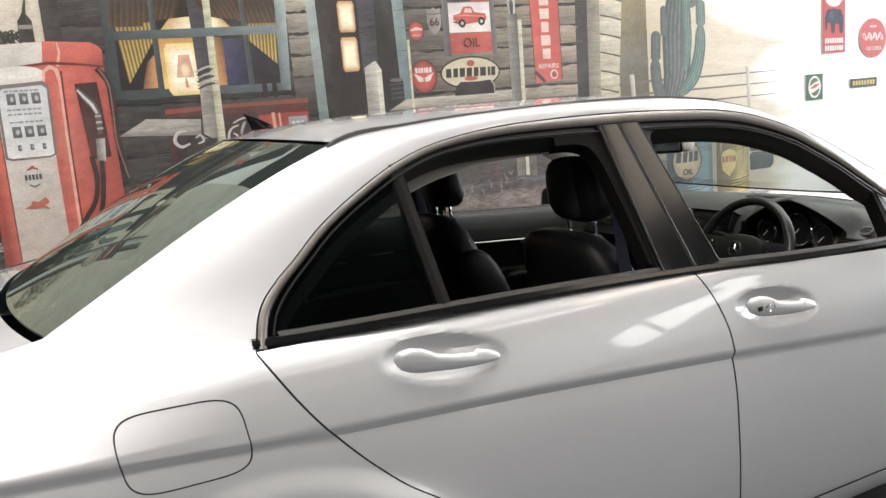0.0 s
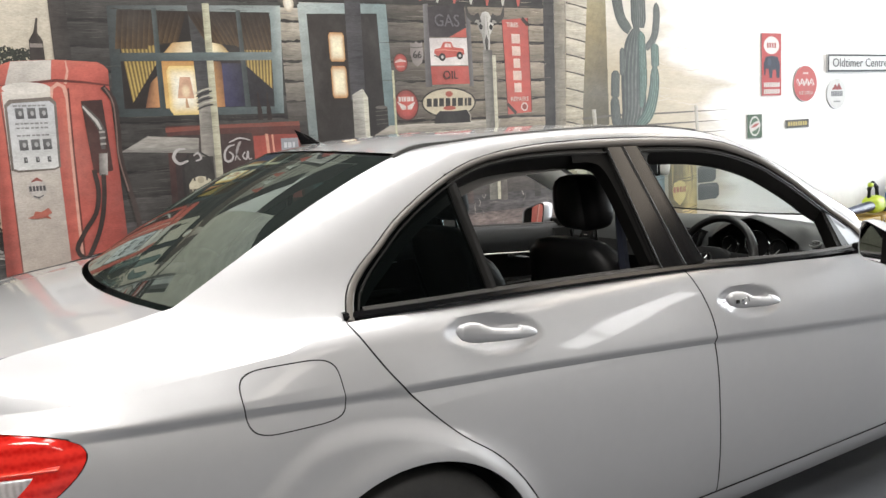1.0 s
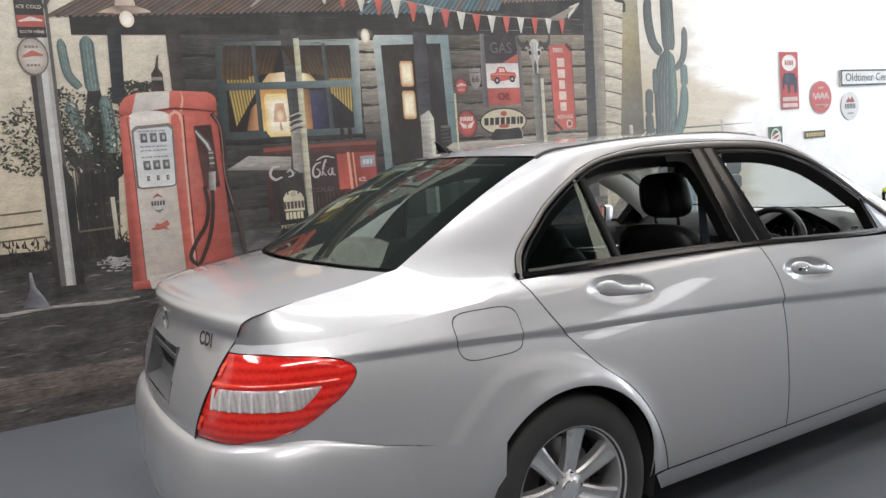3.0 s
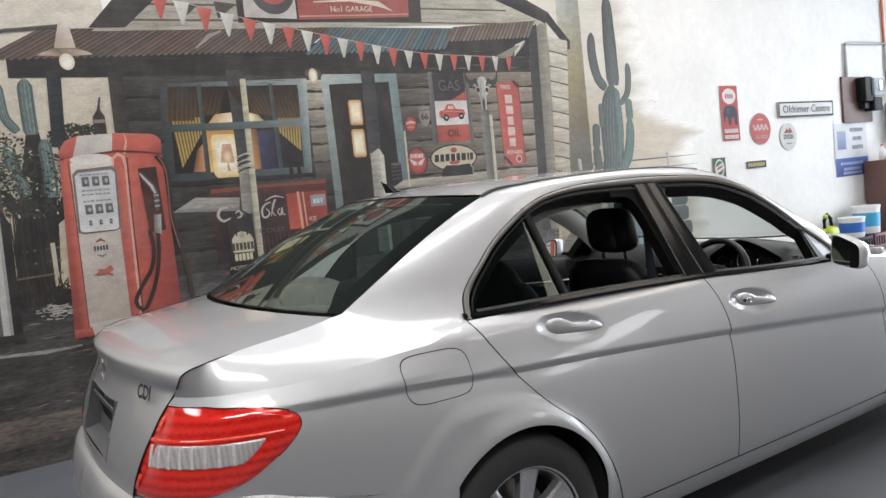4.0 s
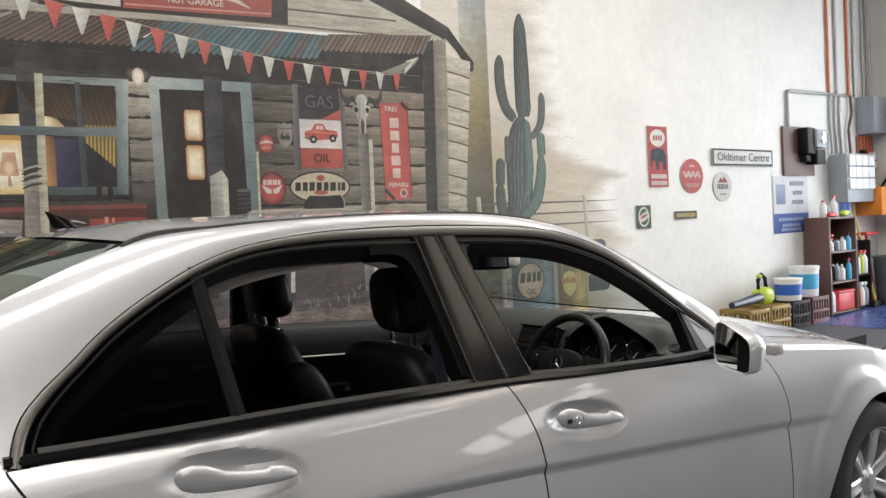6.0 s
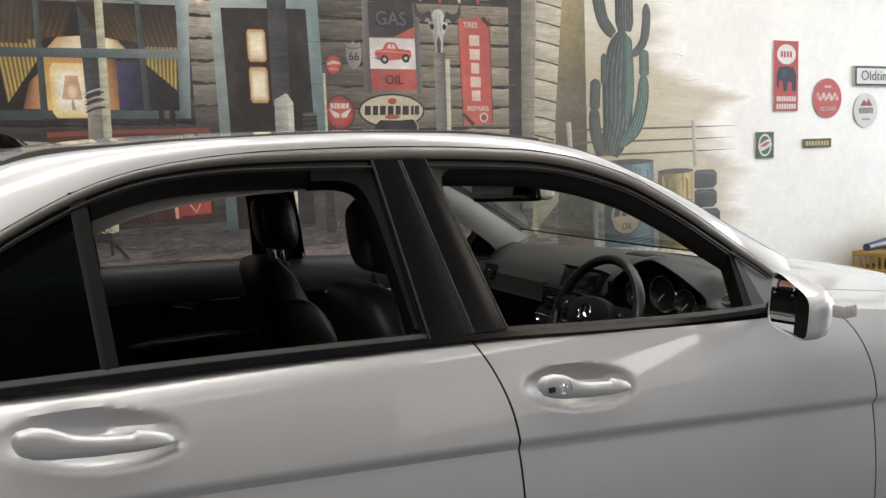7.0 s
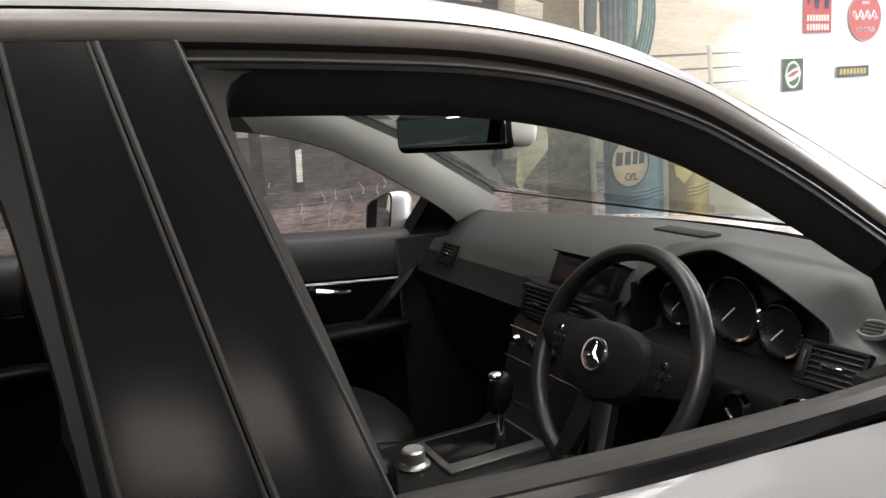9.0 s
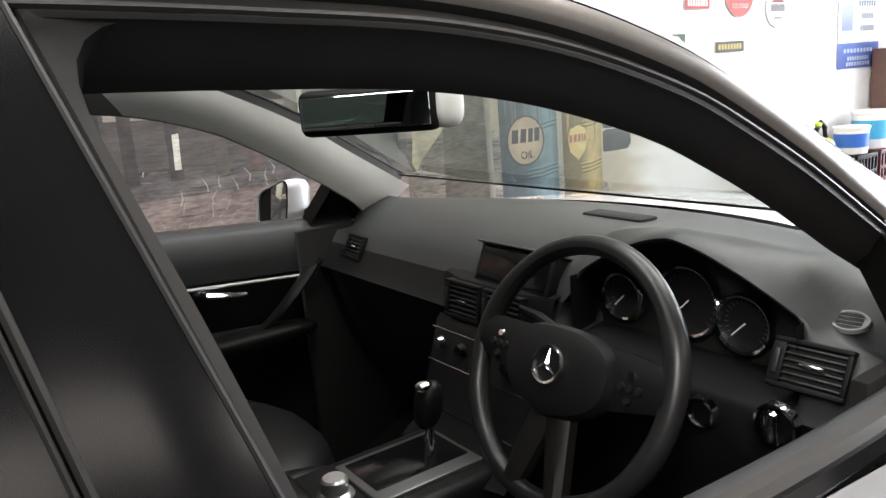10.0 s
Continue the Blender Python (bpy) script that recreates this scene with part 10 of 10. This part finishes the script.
mp = thing("broom", "broom with a yellow handle leaning on the wall", "broom", (0, 0, 0))
tube_part("broom_handle", [(9.58, 2.20, floor_z(9.6) + 0.06), (9.60, 2.46, 1.45)], 0.013, mat("yellow_handle", (0.6, 0.42, 0.02), rough=0.4, scale=14), mp)
box_part("broom_head", (9.45, 2.15, floor_z(9.6)), (9.70, 2.22, floor_z(9.6) + 0.08), DARK_PLASTIC, mp, "", 0.01)


def crate(x0, x1, y0, y1, m, label):
    """Plastic bottle crate with slatted sides."""
    z0 = floor_z((x0 + x1) / 2)
    c = thing("crate", label, "crate", group="crates along the wall")
    box_part("crate_floor", (x0, y0, z0), (x1, y1, z0 + 0.02), m, c, "", 0.003)
    for z, h in ((0.02, 0.03), (0.125, 0.03), (0.26, 0.04)):
        for lo, hi in (((x0, y0), (x1, y0 + 0.012)), ((x0, y1 - 0.012), (x1, y1)), ((x0, y0 + 0.012), (x0 + 0.012, y1 - 0.012)), ((x1 - 0.012, y0 + 0.012), (x1, y1 - 0.012))):
            box_part("crate_rail", (*lo, z0 + z), (*hi, z0 + z + h), m, c, "", 0.002)
    k = 7
    for i in range(k):
        xa = x0 + (x1 - x0 - 0.02) * i / (k - 1)
        box_part("crate_slat", (xa, y0 + 0.001, z0 + 0.02), (xa + 0.02, y0 + 0.011, z0 + 0.295), m, c, "", 0.0)
        ya = y0 + (y1 - y0 - 0.02) * i / (k - 1)
        box_part("crate_slat", (x0 + 0.001, ya, z0 + 0.02), (x0 + 0.011, ya + 0.02, z0 + 0.295), m, c, "", 0.0)
    box_part("crate_lid", (x0 + 0.013, y0 + 0.013, z0 + 0.27), (x1 - 0.013, y1 - 0.013, z0 + 0.285), m, c, "", 0.0)
    return z0 + 0.30


crate(6.72, 7.08, 2.12, 2.48, OCHRE_CRATE, "ochre plastic bottle crate against the wall")
zc = crate(7.11, 7.47, 2.12, 2.48, OCHRE_CRATE, "ochre plastic bottle crate against the wall")
crate(7.52, 7.88, 2.12, 2.48, DARK_PLASTIC, "black plastic bottle crate against the wall")
zb = crate(7.93, 8.29, 2.12, 2.48, RED_CRATE, "dark red plastic bottle crate against the wall")


def bucket(x, y, z, r, h, band, label):
    b = thing("bucket", label, "bucket", (x, y, z), 0, "paint buckets")
    v, f = lathe([(0.0, 0.0), (r * 0.9, 0.0), (r * 0.92, 0.01), (r, h * 0.92)], 28)
    link_mesh("bucket_body", v, f, WHITE_PLASTIC, b, merge=1e-5)
    v, f = lathe([(r * 1.0, h * 0.9), (r * 1.05, h * 0.92), (r * 1.05, h), (r * 0.98, h * 1.01), (0.0, h * 1.005)], 28)
    link_mesh("bucket_lid", v, f, WHITE_PLASTIC, b, merge=1e-5)
    v, f = lathe([(r * 0.943 + 0.002, h * 0.25), (r * 0.985 + 0.002, h * 0.75)], 28)
    link_mesh("bucket_label", v, f, band, b, "coloured paper label")


bucket(7.72, 2.28, floor_z(7.7) + 0.30, 0.145, 0.24, BLUE_PLASTIC, "white paint bucket with a blue label on a crate")
bucket(8.10, 2.30, floor_z(8.1) + 0.30, 0.155, 0.34, CYAN_LABEL, "large white paint bucket with a turquoise label on a crate")
bl = thing("leaf_blower", "lime and black leaf blower lying on a crate", "leaf blower")
soft_box("blower_body", 7.22, 2.28, zc + 0.10, 0.26, 0.18, 0.19, GREEN_PLASTIC, bl, "", 2.8)
tube_part("blower_tube", [(7.12, 2.26, zc + 0.09), (6.85, 2.24, zc + 0.075), (6.55, 2.22, zc + 0.06)], [0.055, 0.05, 0.035], mat("blue_black_plastic", (0.025, 0.03, 0.06), rough=0.35, scale=12), bl, n=16)
tube_part("blower_handle", [(7.14, 2.28, zc + 0.17), (7.13, 2.28, zc + 0.27), (7.20, 2.28, zc + 0.33), (7.27, 2.28, zc + 0.28), (7.28, 2.28, zc + 0.18)], 0.022, DARK_PLASTIC, bl, n=12)
soft_box("blower_cap", 7.16, 2.28, zc + 0.31, 0.07, 0.05, 0.05, GREEN_PLASTIC, bl, "", 2.4)

# end wall: pipes, hose bracket and the frame of the big door
E = END_X - 0.025
for y, z0, z1, r in ((2.12, 0.55, 6.19, 0.022), (1.98, 1.2, 6.19, 0.02), (1.90, 1.2, 6.19, 0.02)):
    run("conduit", "grey steel pipe on the end wall", [(E, y, z0), (E, y, 3.0), (E, y, z1)], r, ZINC, "pipes on the end wall")
run("conduit", "grey steel pipe across the end wall", [(E, 2.50, 2.70), (E, 2.2, 2.70), (E, 1.98, 2.72)], 0.016, ZINC, "pipes on the end wall")
hr_ = thing("hose_bracket", "rusty hose bracket on the end wall", "bracket")
bm = bmesh.new()
box(bm, (E - 0.10, 2.14, 1.05), (E + 0.024, 2.36, 1.20), 0.04, 3)
part("bracket_body", bm, mat("rust_red_steel", (0.20, 0.06, 0.045), rough=0.6, scale=12), hr_)
tube_part("bracket_hook", [(E - 0.05, 2.22, 1.07), (E - 0.06, 2.22, 0.94), (E - 0.10, 2.22, 0.90)], 0.014, DARK_PLASTIC, hr_)
lv = thing("wall_lever", "dark steel lever on the end wall", "lever")
tube_part("lever_arm", [(E, 2.46, 1.62), (E - 0.04, 2.36, 1.74), (E - 0.05, 2.24, 1.92)], 0.016, DARK_PLASTIC, lv)
slab("door_jamb", (END_X - 0.05, 1.68, floor_z(END_X)), (END_X + 0.30, 1.749, 4.5), STEEL_JAMB, "rusty steel jamb of the big open door", "door frame")
bs = thing("broom", "squeegee broom leaning by the big door", "broom")
tube_part("broom_handle", [(E - 0.20, 1.86, floor_z(10) + 0.05), (E - 0.01, 1.80, 1.25)], 0.012, ZINC, bs)
box_part("broom_head", (E - 0.26, 1.72, floor_z(10.2)), (E - 0.18, 2.06, floor_z(10.2) + 0.05), DARK_PLASTIC, bs, "", 0.01)

# bright yard outside
tagged(link_mesh("ground", [(10.7, -40, 0.10), (90, -40, 0.10), (90, 60, 0.10), (10.7, 60, 0.10)], [(0, 1, 2, 3)], mat("pale_yard_concrete", (0.55, 0.54, 0.52), rough=0.8, vary=0.1, scale=0.6), None, smooth=False), "pale sunlit concrete yard outside the door", "ground", kind="structure")

# glowing sheet that stands in for the bright distance beyond the yard
tagged(link_mesh("backdrop", [(60, -45, 0), (60, 60, 0), (60, 60, 30), (60, -45, 30)], [(0, 1, 2, 3)], glow("glowing_backdrop", (1.0, 0.99, 0.96), 3.5), None, smooth=False), "glowing white backdrop for the overexposed distance outside the open door", "backdrop", kind="structure")
